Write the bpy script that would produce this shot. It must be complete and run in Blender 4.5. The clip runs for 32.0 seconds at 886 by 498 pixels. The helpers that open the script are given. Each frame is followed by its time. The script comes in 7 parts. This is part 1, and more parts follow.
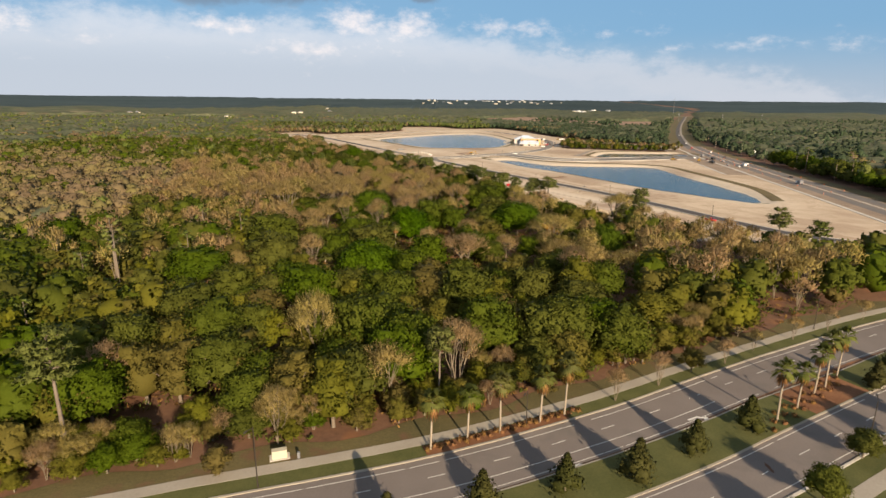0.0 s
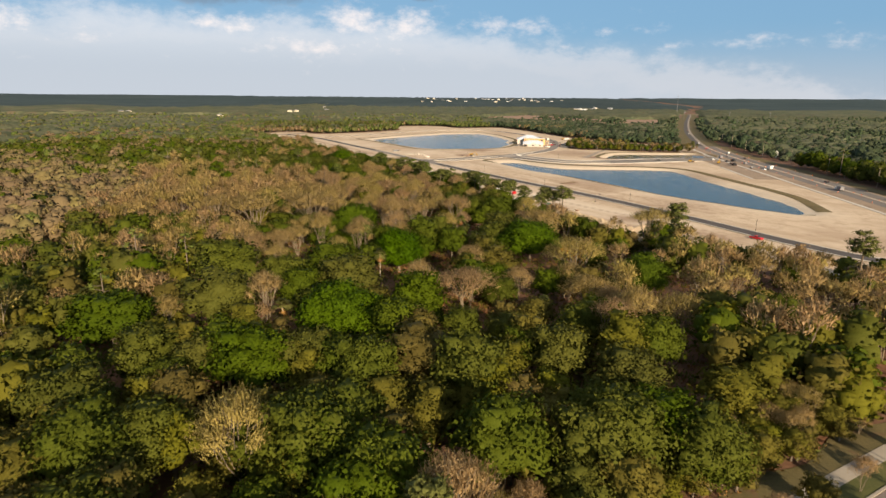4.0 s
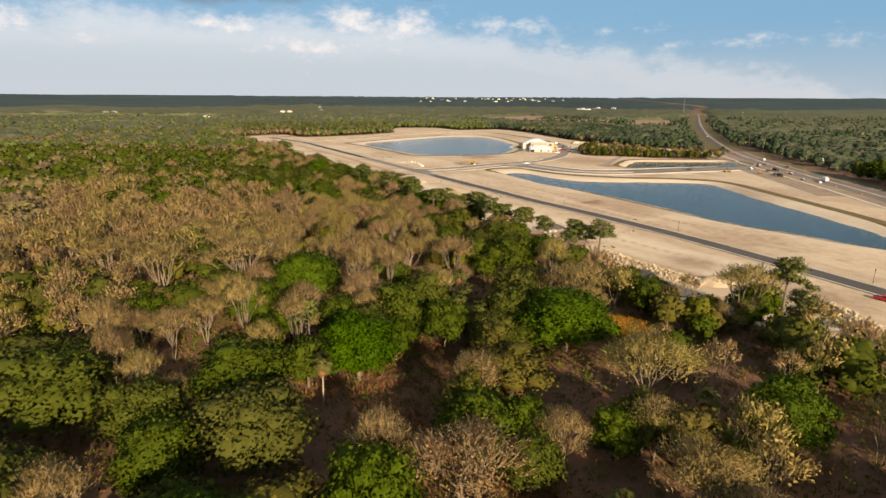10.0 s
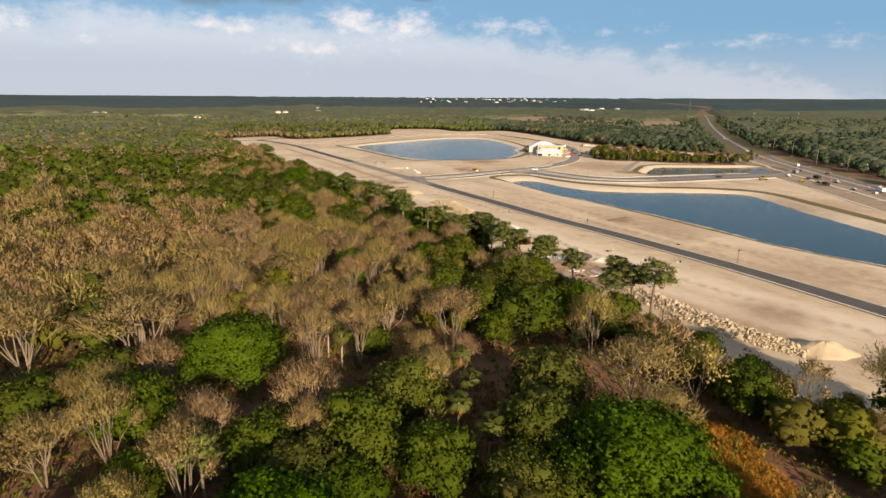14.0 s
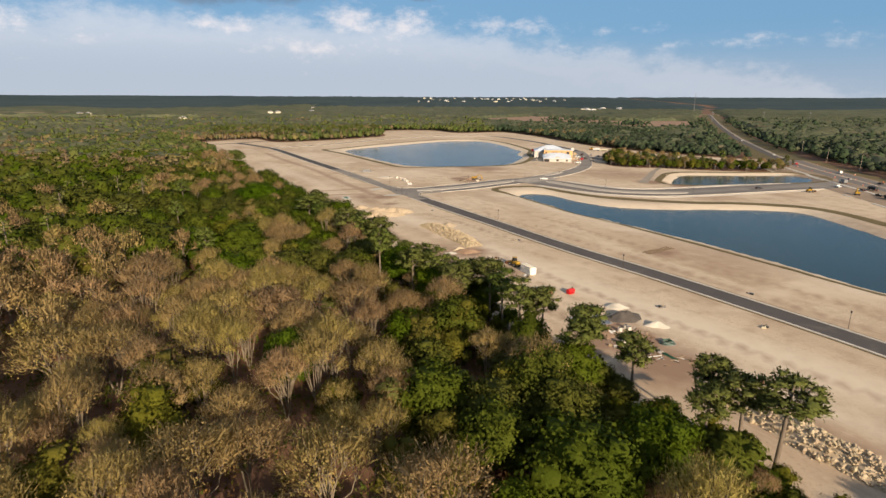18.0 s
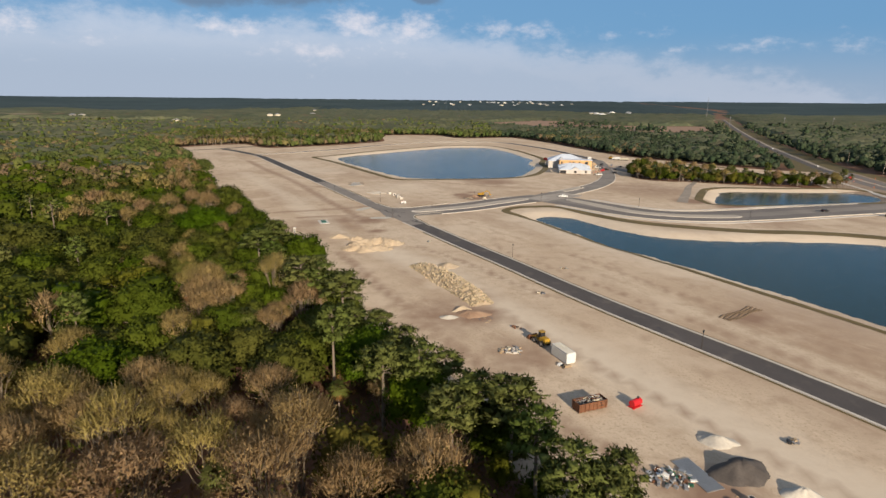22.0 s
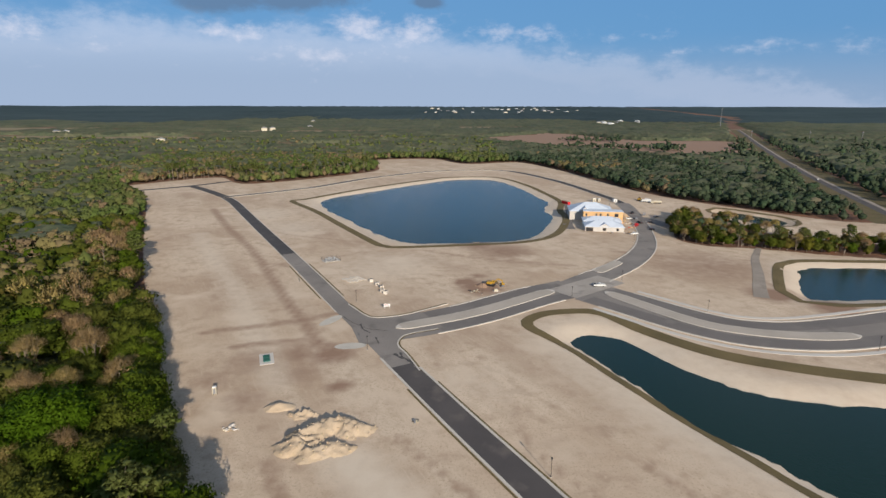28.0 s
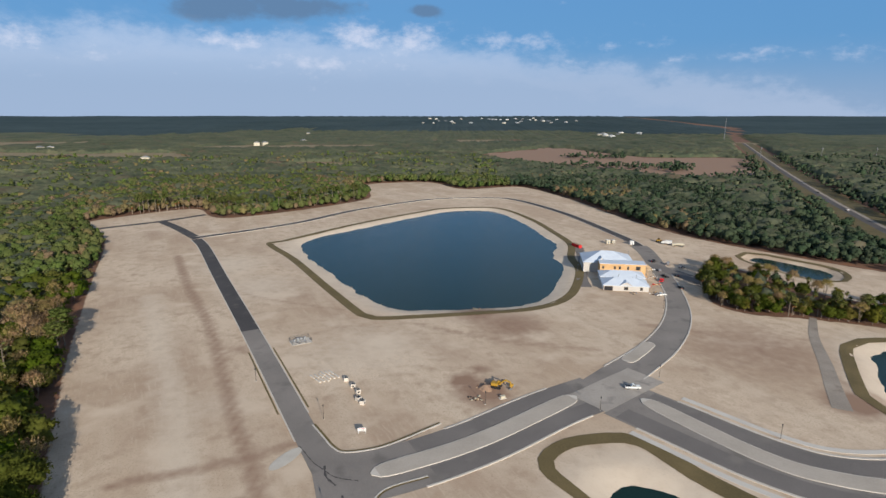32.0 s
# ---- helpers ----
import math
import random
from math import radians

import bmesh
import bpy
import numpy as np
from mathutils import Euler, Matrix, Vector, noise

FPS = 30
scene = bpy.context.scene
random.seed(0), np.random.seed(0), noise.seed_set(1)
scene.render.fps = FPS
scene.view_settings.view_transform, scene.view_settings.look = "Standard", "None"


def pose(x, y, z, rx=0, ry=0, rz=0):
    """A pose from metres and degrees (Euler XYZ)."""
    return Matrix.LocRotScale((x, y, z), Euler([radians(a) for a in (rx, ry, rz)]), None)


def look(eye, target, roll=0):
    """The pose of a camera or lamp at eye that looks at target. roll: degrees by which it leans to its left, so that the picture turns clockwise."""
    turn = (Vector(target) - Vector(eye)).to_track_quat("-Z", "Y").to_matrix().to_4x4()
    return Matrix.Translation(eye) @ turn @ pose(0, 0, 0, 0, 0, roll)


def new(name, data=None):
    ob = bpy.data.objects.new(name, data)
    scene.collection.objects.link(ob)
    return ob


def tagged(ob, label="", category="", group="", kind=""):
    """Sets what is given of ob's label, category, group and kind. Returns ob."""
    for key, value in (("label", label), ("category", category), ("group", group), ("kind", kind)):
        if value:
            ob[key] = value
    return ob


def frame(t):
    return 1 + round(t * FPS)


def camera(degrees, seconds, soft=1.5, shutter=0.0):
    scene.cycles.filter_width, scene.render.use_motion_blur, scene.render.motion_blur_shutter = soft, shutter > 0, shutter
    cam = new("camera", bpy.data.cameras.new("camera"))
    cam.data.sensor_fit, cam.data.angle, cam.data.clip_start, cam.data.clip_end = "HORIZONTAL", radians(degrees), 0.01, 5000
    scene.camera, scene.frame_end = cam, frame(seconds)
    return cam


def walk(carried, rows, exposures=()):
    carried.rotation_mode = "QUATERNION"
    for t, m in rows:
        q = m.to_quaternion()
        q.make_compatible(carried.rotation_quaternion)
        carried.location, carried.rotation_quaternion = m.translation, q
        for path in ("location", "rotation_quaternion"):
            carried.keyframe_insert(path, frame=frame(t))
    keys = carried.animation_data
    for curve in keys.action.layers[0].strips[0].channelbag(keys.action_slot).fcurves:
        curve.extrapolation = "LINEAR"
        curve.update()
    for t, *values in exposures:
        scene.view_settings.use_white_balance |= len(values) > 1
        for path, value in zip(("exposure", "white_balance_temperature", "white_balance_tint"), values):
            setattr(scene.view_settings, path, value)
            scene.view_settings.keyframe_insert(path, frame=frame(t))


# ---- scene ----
cam = camera(76.2, 32.0, 1.5, 0.35)
PATH = [
    (0, (0.479, -2.572, 60.83), (0.482, -0.639, 60.317), 0.5),
    (0.5, (0.591, 3.112, 60.66), (0.594, 5.045, 60.145), 0.5),
    (1, (0.741, 8.692, 60.662), (0.743, 10.624, 60.147), 0.4),
    (1.5, (0.9, 14.334, 60.834), (0.903, 16.267, 60.318), 0.4),
    (2, (0.972, 19.902, 60.808), (0.975, 21.834, 60.292), 0.4),
    (2.5, (1.1, 25.598, 61.014), (1.103, 27.53, 60.497), 0.4),
    (3, (1.392, 31.394, 60.587), (1.396, 33.326, 60.069), 0.4),
    (3.5, (1.563, 37.96, 60.359), (1.567, 39.891, 59.84), 0.4),
    (5.5, (2.048, 64.191, 59.671), (2.053, 66.123, 59.152), 0.3),
    (6, (2.246, 70.512, 59.681), (2.251, 72.444, 59.164), 0.3),
    (6.5, (2.592, 77.265, 59.47), (2.597, 79.196, 58.951), 0.3),
    (7, (2.964, 83.695, 59.786), (2.97, 85.627, 59.268), 0.2),
    (7.5, (3.404, 90.284, 60.076), (3.41, 92.215, 59.556), 0.3),
    (8, (3.727, 96.679, 60.111), (3.732, 98.61, 59.591), 0.2),
    (8.5, (3.89, 103.727, 60.032), (3.895, 105.658, 59.512), 0.3),
    (9, (3.998, 110.687, 59.981), (4.003, 112.618, 59.461), 0.3),
    (9.5, (4.301, 117.299, 60.154), (4.306, 119.23, 59.633), 0.3),
    (10, (4.552, 124.298, 60.223), (4.557, 126.229, 59.703), 0.3),
    (10.5, (4.714, 132.137, 59.603), (4.722, 134.069, 59.083), 0.4),
    (11, (5.045, 138.54, 59.212), (5.05, 140.472, 58.695), 0.4),
    (11.5, (5.411, 145.356, 59.002), (5.413, 147.289, 58.486), 0.5),
    (12, (5.513, 152.116, 58.85), (5.514, 154.049, 58.335), 0.5),
    (12.5, (5.719, 159.085, 58.656), (5.718, 161.018, 58.14), 0.4),
    (13, (5.833, 166.582, 58.37), (5.833, 168.515, 57.857), 0.4),
    (13.5, (5.753, 173.992, 58.297), (5.758, 175.925, 57.781), 0.3),
    (14, (6.173, 181.119, 58.137), (6.176, 183.051, 57.62), 0.3),
    (14.5, (6.741, 187.715, 58.051), (6.739, 189.647, 57.532), 0.3),
    (16.5, (8.708, 219.928, 57.021), (8.705, 221.86, 56.503), 0.6),
    (17, (7.748, 228.611, 57.534), (7.756, 230.542, 57.012), 0.2),
    (17.5, (8.117, 236.488, 57.789), (8.125, 238.419, 57.269), 0.2),
    (18, (8.505, 243.848, 57.964), (8.513, 245.78, 57.445), 0.2),
    (18.5, (8.833, 251.5, 58.155), (8.84, 253.432, 57.637), 0.2),
    (19, (9.169, 259.159, 58.144), (9.177, 261.091, 57.627), 0.2),
    (19.5, (9.369, 266.881, 58.136), (9.375, 268.813, 57.619), 0.2),
    (20, (10.303, 276.067, 57.278), (10.298, 278.0, 56.765), 0.5),
    (20.5, (10.741, 284.512, 57.134), (10.733, 286.446, 56.621), 0.4),
    (21, (10.922, 292.891, 57.133), (10.914, 294.825, 56.622), 0.5),
    (21.5, (11.112, 300.585, 57.108), (11.103, 302.519, 56.599), 0.5),
    (22, (11.138, 308.902, 57.105), (11.13, 310.836, 56.597), 0.5),
    (22.5, (11.47, 316.983, 57.596), (11.459, 318.917, 57.088), 0.4),
    (23, (11.552, 324.663, 58.835), (11.539, 326.597, 58.328), 0.4),
    (23.5, (11.55, 333.053, 60.578), (11.537, 334.988, 60.07), 0.3),
    (24, (11.773, 341.123, 62.8), (11.758, 343.057, 62.295), 0.4),
    (24.5, (11.924, 349.227, 65.263), (11.908, 351.163, 64.759), 0.4),
    (25, (12.101, 356.734, 67.591), (12.084, 358.67, 67.088), 0.4),
    (25.5, (12.646, 363.83, 70.395), (12.627, 365.765, 69.89), 0.2),
    (27.5, (12.897, 394.714, 80.147), (12.877, 396.651, 79.649), 0.1),
    (28, (13.063, 402.601, 82.533), (13.042, 404.538, 82.036), 0.1),
    (28.5, (12.983, 410.532, 84.797), (12.964, 412.47, 84.304), 0.2),
    (29, (13.072, 418.156, 87.08), (13.052, 420.095, 86.591), 0.2),
    (29.5, (12.768, 425.62, 89.41), (12.754, 427.559, 88.922), 0.2),
    (30, (12.964, 432.622, 91.947), (12.951, 434.562, 91.462), 0.2),
    (30.5, (13.238, 440.357, 94.327), (13.225, 442.298, 93.844), 0.1),
    (31, (13.455, 448.138, 96.421), (13.443, 450.08, 95.94), 0.1),
    (31.5, (14.057, 455.869, 98.049), (14.044, 457.811, 97.571), 0.1),
    (32, (14.616, 462.696, 99.972), (14.6, 464.639, 99.5), 0.0),
]
walk(cam, [(t, look(eye, target, roll)) for t, eye, target, roll in PATH],
     [(0, 0.76, 6600, 10), (9, 0.79, 6950, 9), (14, 0.75, 6650, 10), (20, 0.51, 6200, 10), (25, 0.33, 5650, 9), (28, 0.31, 5450, 9), (32, 0.31, 5300, 8)])

# ---- world, sun, exposure ----
SUN_ELEV, SUN_AZ = radians(19), math.atan2(0.36, -0.93)
world = bpy.data.worlds.new("sky")
scene.world = world
world.use_nodes = True
wn, wl = world.node_tree.nodes, world.node_tree.links
wn.clear()


def wmath(op, a, b=None, c=None):
    n = wn.new("ShaderNodeMath")
    n.operation = op
    for i, v in enumerate((a, b, c)):
        if v is None:
            continue
        if isinstance(v, (int, float)):
            n.inputs[i].default_value = v
        else:
            wl.new(v, n.inputs[i])
    return n.outputs[0]


def wstep(v, a, b):
    n = wn.new("ShaderNodeMapRange")
    n.interpolation_type = "SMOOTHSTEP"
    wl.new(v, n.inputs[0])
    n.inputs[1].default_value, n.inputs[2].default_value = a, b
    return n.outputs[0]


def wmix(fac, a, b):
    n = wn.new("ShaderNodeMix")
    n.data_type = "RGBA"
    wl.new(fac, n.inputs[0])
    for sock, v in ((n.inputs[6], a), (n.inputs[7], b)):
        if isinstance(v, tuple):
            sock.default_value = (*v, 1)
        else:
            wl.new(v, sock)
    return n.outputs[2]


def build_sky():
    sky = wn.new("ShaderNodeTexSky")
    sky.sky_type, sky.sun_disc = "NISHITA", False
    sky.sun_elevation, sky.sun_rotation = SUN_ELEV, SUN_AZ
    sky.air_density, sky.dust_density, sky.ozone_density = 1.0, 0.6, 2.5
    coord = wn.new("ShaderNodeTexCoord")
    sep = wn.new("ShaderNodeSeparateXYZ")
    wl.new(coord.outputs["Generated"], sep.inputs[0])
    x, y, z = sep.outputs
    az = wmath("MULTIPLY", wmath("ARCTAN2", x, y), 57.2958)
    el = wmath("MULTIPLY", wmath("ARCSINE", z), 57.2958)
    comb = wn.new("ShaderNodeCombineXYZ")
    wl.new(wmath("MULTIPLY", az, 0.5), comb.inputs[0])
    wl.new(wmath("MULTIPLY", el, 0.85), comb.inputs[1])

    def noise_at(scale, detail, rough, off):
        n = wn.new("ShaderNodeTexNoise")
        n.inputs["Scale"].default_value, n.inputs["Detail"].default_value, n.inputs["Roughness"].default_value = scale, detail, rough
        m = wn.new("ShaderNodeVectorMath")
        m.operation = "ADD"
        wl.new(comb.outputs[0], m.inputs[0])
        m.inputs[1].default_value = off
        wl.new(m.outputs[0], n.inputs["Vector"])
        return wmath("SUBTRACT", n.outputs[0], 0.5)
    big, puff = noise_at(0.18, 4, 0.5, (3.7, 1.2, 0)), noise_at(0.5, 8, 0.66, (9.1, 4.4, 0))
    curl = noise_at(1.5, 6, 0.6, (2.3, 7.9, 0))

    def lumps(spots):
        total = None
        for a, e, sa, se, weight in spots:
            u = wmath("MULTIPLY", wmath("SUBTRACT", az, a), 1 / sa)
            v = wmath("MULTIPLY", wmath("SUBTRACT", el, e), 1 / se)
            g = wmath("POWER", 2.718, wmath("MULTIPLY", wmath("ADD", wmath("MULTIPLY", u, u), wmath("MULTIPLY", v, v)), -1.0))
            g = wmath("MULTIPLY", g, weight)
            total = g if total is None else wmath("MAXIMUM", total, g)
        return total
    # broad bank of pale cloud over the horizon, lower to the east
    off = wmath("ADD", az, 24.0)
    veil_top = wmath("ADD", wmath("MULTIPLY", big, 5.0), wmath("SUBTRACT", 7.3, wmath("MULTIPLY", wmath("MULTIPLY", off, off), 0.0019)))
    deep = wmath("SUBTRACT", wmath("ADD", veil_top, wmath("MULTIPLY", puff, 5.0)), el)
    veil = wstep(deep, -1.2, 2.8)
    rim = wmath("MULTIPLY", wstep(deep, -0.4, 0.9), wmath("SUBTRACT", 1.0, wstep(deep, 0.8, 3.4)))
    # heaped clouds
    heap = lumps([(-8.2, 7.0, 3.6, 1.5, 1.05), (-3.2, 6.6, 3.2, 1.5, 1.0), (-20, 6.2, 6.0, 1.2, 0.85), (-37, 5.6, 5.0, 1.4, 0.9), (-31, 4.9, 4.0, 1.0, 0.7), (7.0, 6.4, 7.0, 0.9, 0.75), (-12, 4.4, 8.0, 1.3, 0.7), (12, 4.4, 2.6, 0.8, 0.6), (24, 4.7, 6.0, 0.7, 0.62), (33, 4.6, 4.5, 0.8, 0.68), (17, 5.9, 5.0, 0.6, 0.55)])
    body = wmath("ADD", heap, wmath("ADD", wmath("MULTIPLY", puff, 1.9), wmath("MULTIPLY", curl, 1.3)))
    lit = wmath("MAXIMUM", wmath("MULTIPLY", wstep(body, 0.28, 1.6), 0.95), wmath("MULTIPLY", rim, 0.16))
    grey = wstep(wmath("ADD", lumps([(-20.5, 8.9, 5.5, 1.5, 1.0), (-14, 9.3, 6.0, 1.2, 1.0), (-2.0, 9.2, 2.0, 0.7, 1.0)]), wmath("MULTIPLY", puff, 1.3)), 0.32, 0.8)
    rest = wmath("MULTIPLY", wstep(wmath("ADD", big, wmath("MULTIPLY", puff, 0.5)), -0.22, 0.1), wstep(el, 9.5, 15.0))
    strong = wn.new("ShaderNodeVectorMath")
    strong.operation = "SCALE"
    wl.new(sky.outputs[0], strong.inputs[0])
    strong.inputs[3].default_value = SKY_GAIN
    col = wmix(wmath("MULTIPLY", wmath("SUBTRACT", 1.0, wstep(el, 10.0, 30.0)), 0.8), strong.outputs[0], SKY_BLUE)
    col = wmix(wmath("SUBTRACT", 1.0, wstep(el, -1.0, 6.5)), col, HORIZON_BLUE)
    shade = wmix(wstep(el, 2.0, 7.5), CLOUD_SHADE, CLOUD_PALE)
    col = wmix(wmath("MULTIPLY", veil, 0.85), col, shade)
    col = wmix(wmath("MULTIPLY", lit, 0.85), col, CLOUD_LIT)
    col = wmix(wmath("MULTIPLY", grey, 0.75), col, CLOUD_GREY)
    col = wmix(wmath("MULTIPLY", rest, 0.85), col, CLOUD_OVER)
    bg, out = wn.new("ShaderNodeBackground"), wn.new("ShaderNodeOutputWorld")
    wl.new(col, bg.inputs[0])
    bg.inputs[1].default_value = 1.0
    wl.new(bg.outputs[0], out.inputs[0])


SKY_GAIN = 0.045
SKY_BLUE, HORIZON_BLUE, CLOUD_SHADE, CLOUD_PALE = (0.135, 0.27, 0.43), (0.275, 0.325, 0.39), (0.345, 0.38, 0.435), (0.46, 0.485, 0.53)
CLOUD_OVER, CLOUD_LIT, CLOUD_GREY = (0.265, 0.295, 0.335), (0.70, 0.62, 0.59), (0.12, 0.16, 0.215)
build_sky()
sun = new("sun", bpy.data.lights.new("sun", "SUN"))
sun.data.energy, sun.data.angle, sun.data.color = 5.0, radians(0.53), (1.0, 0.80, 0.56)
sun.matrix_basis = look((0, 0, 300), (-300 * 0.36 / math.tan(SUN_ELEV), 300 * 0.93 / math.tan(SUN_ELEV), 0))
scene.view_settings.exposure = 0.8

# ---- materials ----


def material(name, a, b, rough=0.85, scale=1.0, big=0.05, bump=0.3, metal=0.0, tint=0.0, dark=None, trans=0.0, spec=0.3, stretch=None):
    """Two colours mixed by grain (scale per metre) and by broad patches (big per metre); dark: a third colour in rare stains."""
    m = bpy.data.materials.new(name)
    m.use_nodes = True
    ns, ln = m.node_tree.nodes, m.node_tree.links
    p = ns["Principled BSDF"]
    co = ns.new("ShaderNodeNewGeometry").outputs["Position"]
    if stretch:
        mp = ns.new("ShaderNodeMapping")
        mp.inputs["Scale"].default_value = stretch
        ln.new(co, mp.inputs[0])
        co = mp.outputs[0]

    def tex(s, d=5):
        n = ns.new("ShaderNodeTexNoise")
        n.inputs["Scale"].default_value, n.inputs["Detail"].default_value = s, d
        ln.new(co, n.inputs["Vector"])
        return n.outputs[0]

    def rng(v, lo, hi):
        n = ns.new("ShaderNodeMapRange")
        ln.new(v, n.inputs[0])
        n.inputs[1].default_value, n.inputs[2].default_value = lo, hi
        return n.outputs[0]

    def mix(f, c1, c2):
        n = ns.new("ShaderNodeMix")
        n.data_type = "RGBA"
        ln.new(f, n.inputs[0]) if not isinstance(f, float) else setattr(n.inputs[0], "default_value", f)
        for s, v in ((n.inputs[6], c1), (n.inputs[7], c2)):
            if isinstance(v, tuple):
                s.default_value = (*v, 1)
            else:
                ln.new(v, s)
        return n.outputs[2]
    grain, patch = tex(scale), tex(big, 6)
    add = ns.new("ShaderNodeMath")
    add.operation = "MULTIPLY_ADD"
    ln.new(patch, add.inputs[0])
    add.inputs[1].default_value = 0.9
    half = ns.new("ShaderNodeMath")
    half.operation = "MULTIPLY"
    ln.new(grain, half.inputs[0])
    half.inputs[1].default_value = 0.6
    ln.new(half.outputs[0], add.inputs[2])
    col = mix(rng(add.outputs[0], 0.5, 1.0), a, b)
    if dark:
        col = mix(rng(tex(big * 2.3, 6), 0.56, 0.7), col, dark)
    if tint:
        info, geo = ns.new("ShaderNodeObjectInfo"), ns.new("ShaderNodeNewGeometry")
        at = ns.new("ShaderNodeAttribute")
        at.attribute_name = "tint"
        s = ns.new("ShaderNodeMath")
        ln.new(info.outputs["Random"], s.inputs[0])
        ln.new(at.outputs["Fac"], s.inputs[1])
        fr = ns.new("ShaderNodeMath")
        fr.operation = "FRACT"
        ln.new(s.outputs[0], fr.inputs[0])
        hs = ns.new("ShaderNodeHueSaturation")
        v = ns.new("ShaderNodeMath")
        v.operation = "MULTIPLY_ADD"
        ln.new(geo.outputs["Random Per Island"], v.inputs[0])
        v.inputs[1].default_value, v.inputs[2].default_value = 0.24 * tint, 1 - 0.1 * tint
        ln.new(v.outputs[0], hs.inputs["Value"])
        h = ns.new("ShaderNodeMath")
        h.operation = "MULTIPLY_ADD"
        ln.new(fr.outputs[0], h.inputs[0])
        h.inputs[1].default_value, h.inputs[2].default_value = -0.055 * tint, 0.5 + 0.024 * tint
        ln.new(h.outputs[0], hs.inputs["Hue"])
        sat = ns.new("ShaderNodeMath")
        sat.operation = "MULTIPLY_ADD"
        ln.new(fr.outputs[0], sat.inputs[0])
        sat.inputs[1].default_value, sat.inputs[2].default_value = -0.2 * tint, 1.13
        ln.new(sat.outputs[0], hs.inputs["Saturation"])
        ln.new(col, hs.inputs["Color"])
        col = hs.outputs[0]
    ln.new(col, p.inputs["Base Color"])
    p.inputs["Roughness"].default_value, p.inputs["Metallic"].default_value = rough, metal
    p.inputs["Specular IOR Level"].default_value = spec
    if bump:
        bp = ns.new("ShaderNodeBump")
        bp.inputs["Strength"].default_value, bp.inputs["Distance"].default_value = bump, 0.4 / scale
        ln.new(grain, bp.inputs["Height"])
        ln.new(bp.outputs[0], p.inputs["Normal"])
    if trans:
        t, ms = ns.new("ShaderNodeBsdfTranslucent"), ns.new("ShaderNodeMixShader")
        ln.new(col, t.inputs[0])
        ms.inputs[0].default_value = trans
        ln.new(p.outputs[0], ms.inputs[1])
        ln.new(t.outputs[0], ms.inputs[2])
        ln.new(ms.outputs[0], ns["Material Output"].inputs[0])
    return m


OAK = material("oak_leaves", (0.051, 0.069, 0.009), (0.098, 0.115, 0.017), 0.7, 4.0, 0.06, 1.0, tint=1.0, trans=0.3, spec=0.08)
FRESH = material("fresh_oak_leaves", (0.046, 0.084, 0.009), (0.088, 0.138, 0.015), 0.7, 4.0, 0.06, 1.0, tint=0.4, trans=0.3, spec=0.08)
# leaf colours dulled and blued: distance haze put into the base colour
HAZYWOOD = material("hazed_wood_leaves", (0.028, 0.043, 0.025), (0.060, 0.076, 0.042), 0.8, 2.0, 0.02, 0.8, tint=0.9, spec=0.08)
HAZYOAK = material("hazed_oak_leaves", (0.052, 0.068, 0.020), (0.104, 0.119, 0.038), 0.8, 2.0, 0.02, 0.8, tint=1.0, spec=0.08)
FARBROWN = material("far_budding_trees", (0.118, 0.095, 0.047), (0.172, 0.137, 0.070), 0.85, 0.35, 0.02, 0.6, tint=0.9, spec=0.08)
OLIVE = material("olive_leaves", (0.088, 0.085, 0.016), (0.15, 0.134, 0.027), 0.75, 4.0, 0.06, 1.0, tint=1.0, trans=0.3, spec=0.08)
TWIG = material("budding_twigs", (0.335, 0.252, 0.108), (0.455, 0.345, 0.158), 0.85, 4.0, 0.06, 0.0, tint=0.8, trans=0.35, spec=0.08)
PINE = material("pine_needles", (0.084, 0.104, 0.028), (0.142, 0.158, 0.048), 0.75, 2.2, 0.06, 0.5, tint=0.7, trans=0.12, spec=0.08)
FROND = material("palm_fronds", (0.075, 0.088, 0.024), (0.13, 0.135, 0.04), 0.6, 1.5, 0.06, 0.0, tint=0.7, trans=0.2, spec=0.08)
DRYFROND = material("dry_fronds", (0.24, 0.13, 0.055), (0.36, 0.22, 0.10), 0.85, 1.5, 0.2, 0.0, tint=0.4, spec=0.08)
BROWNGRASS = material("rusty_dry_grass", (0.15, 0.085, 0.042), (0.25, 0.145, 0.07), 0.9, 1.5, 0.2, 0.0, tint=0.4, spec=0.08)
RUSTGRASS = material("tall_rust_grass", (0.34, 0.165, 0.055), (0.46, 0.25, 0.095), 0.9, 1.5, 0.2, 0.0, tint=0.5, trans=0.2, spec=0.08)
DIRTROAD = material("graded_dirt", (0.24, 0.175, 0.125), (0.36, 0.275, 0.20), 0.95, 1.5, 0.05, 0.3, dark=(0.19, 0.14, 0.105))
MAGNOLIA = material("dark_glossy_leaves", (0.034, 0.036, 0.011), (0.06, 0.060, 0.018), 0.7, 2.0, 0.1, 0.0, tint=0.5, trans=0.1, spec=0.1)
# far foliage lightened and cooled in base colour to stand for haze
FARWOOD = material("hazed_far_foliage", (0.052, 0.070, 0.044), (0.145, 0.145, 0.085), 0.85, 0.12, 0.011, 0.6, tint=0.9, dark=(0.12, 0.10, 0.066), spec=0.08)
BARK = material("bark", (0.13, 0.10, 0.075), (0.22, 0.18, 0.14), 0.9, 3.0, 0.3, 0.3)
PALEBARK = material("pale_bark", (0.155, 0.122, 0.085), (0.245, 0.198, 0.142), 0.9, 3.0, 0.3, 0.3)
PALMBARK = material("palm_trunk", (0.26, 0.21, 0.16), (0.38, 0.32, 0.25), 0.9, 4.0, 0.4, 0.4)
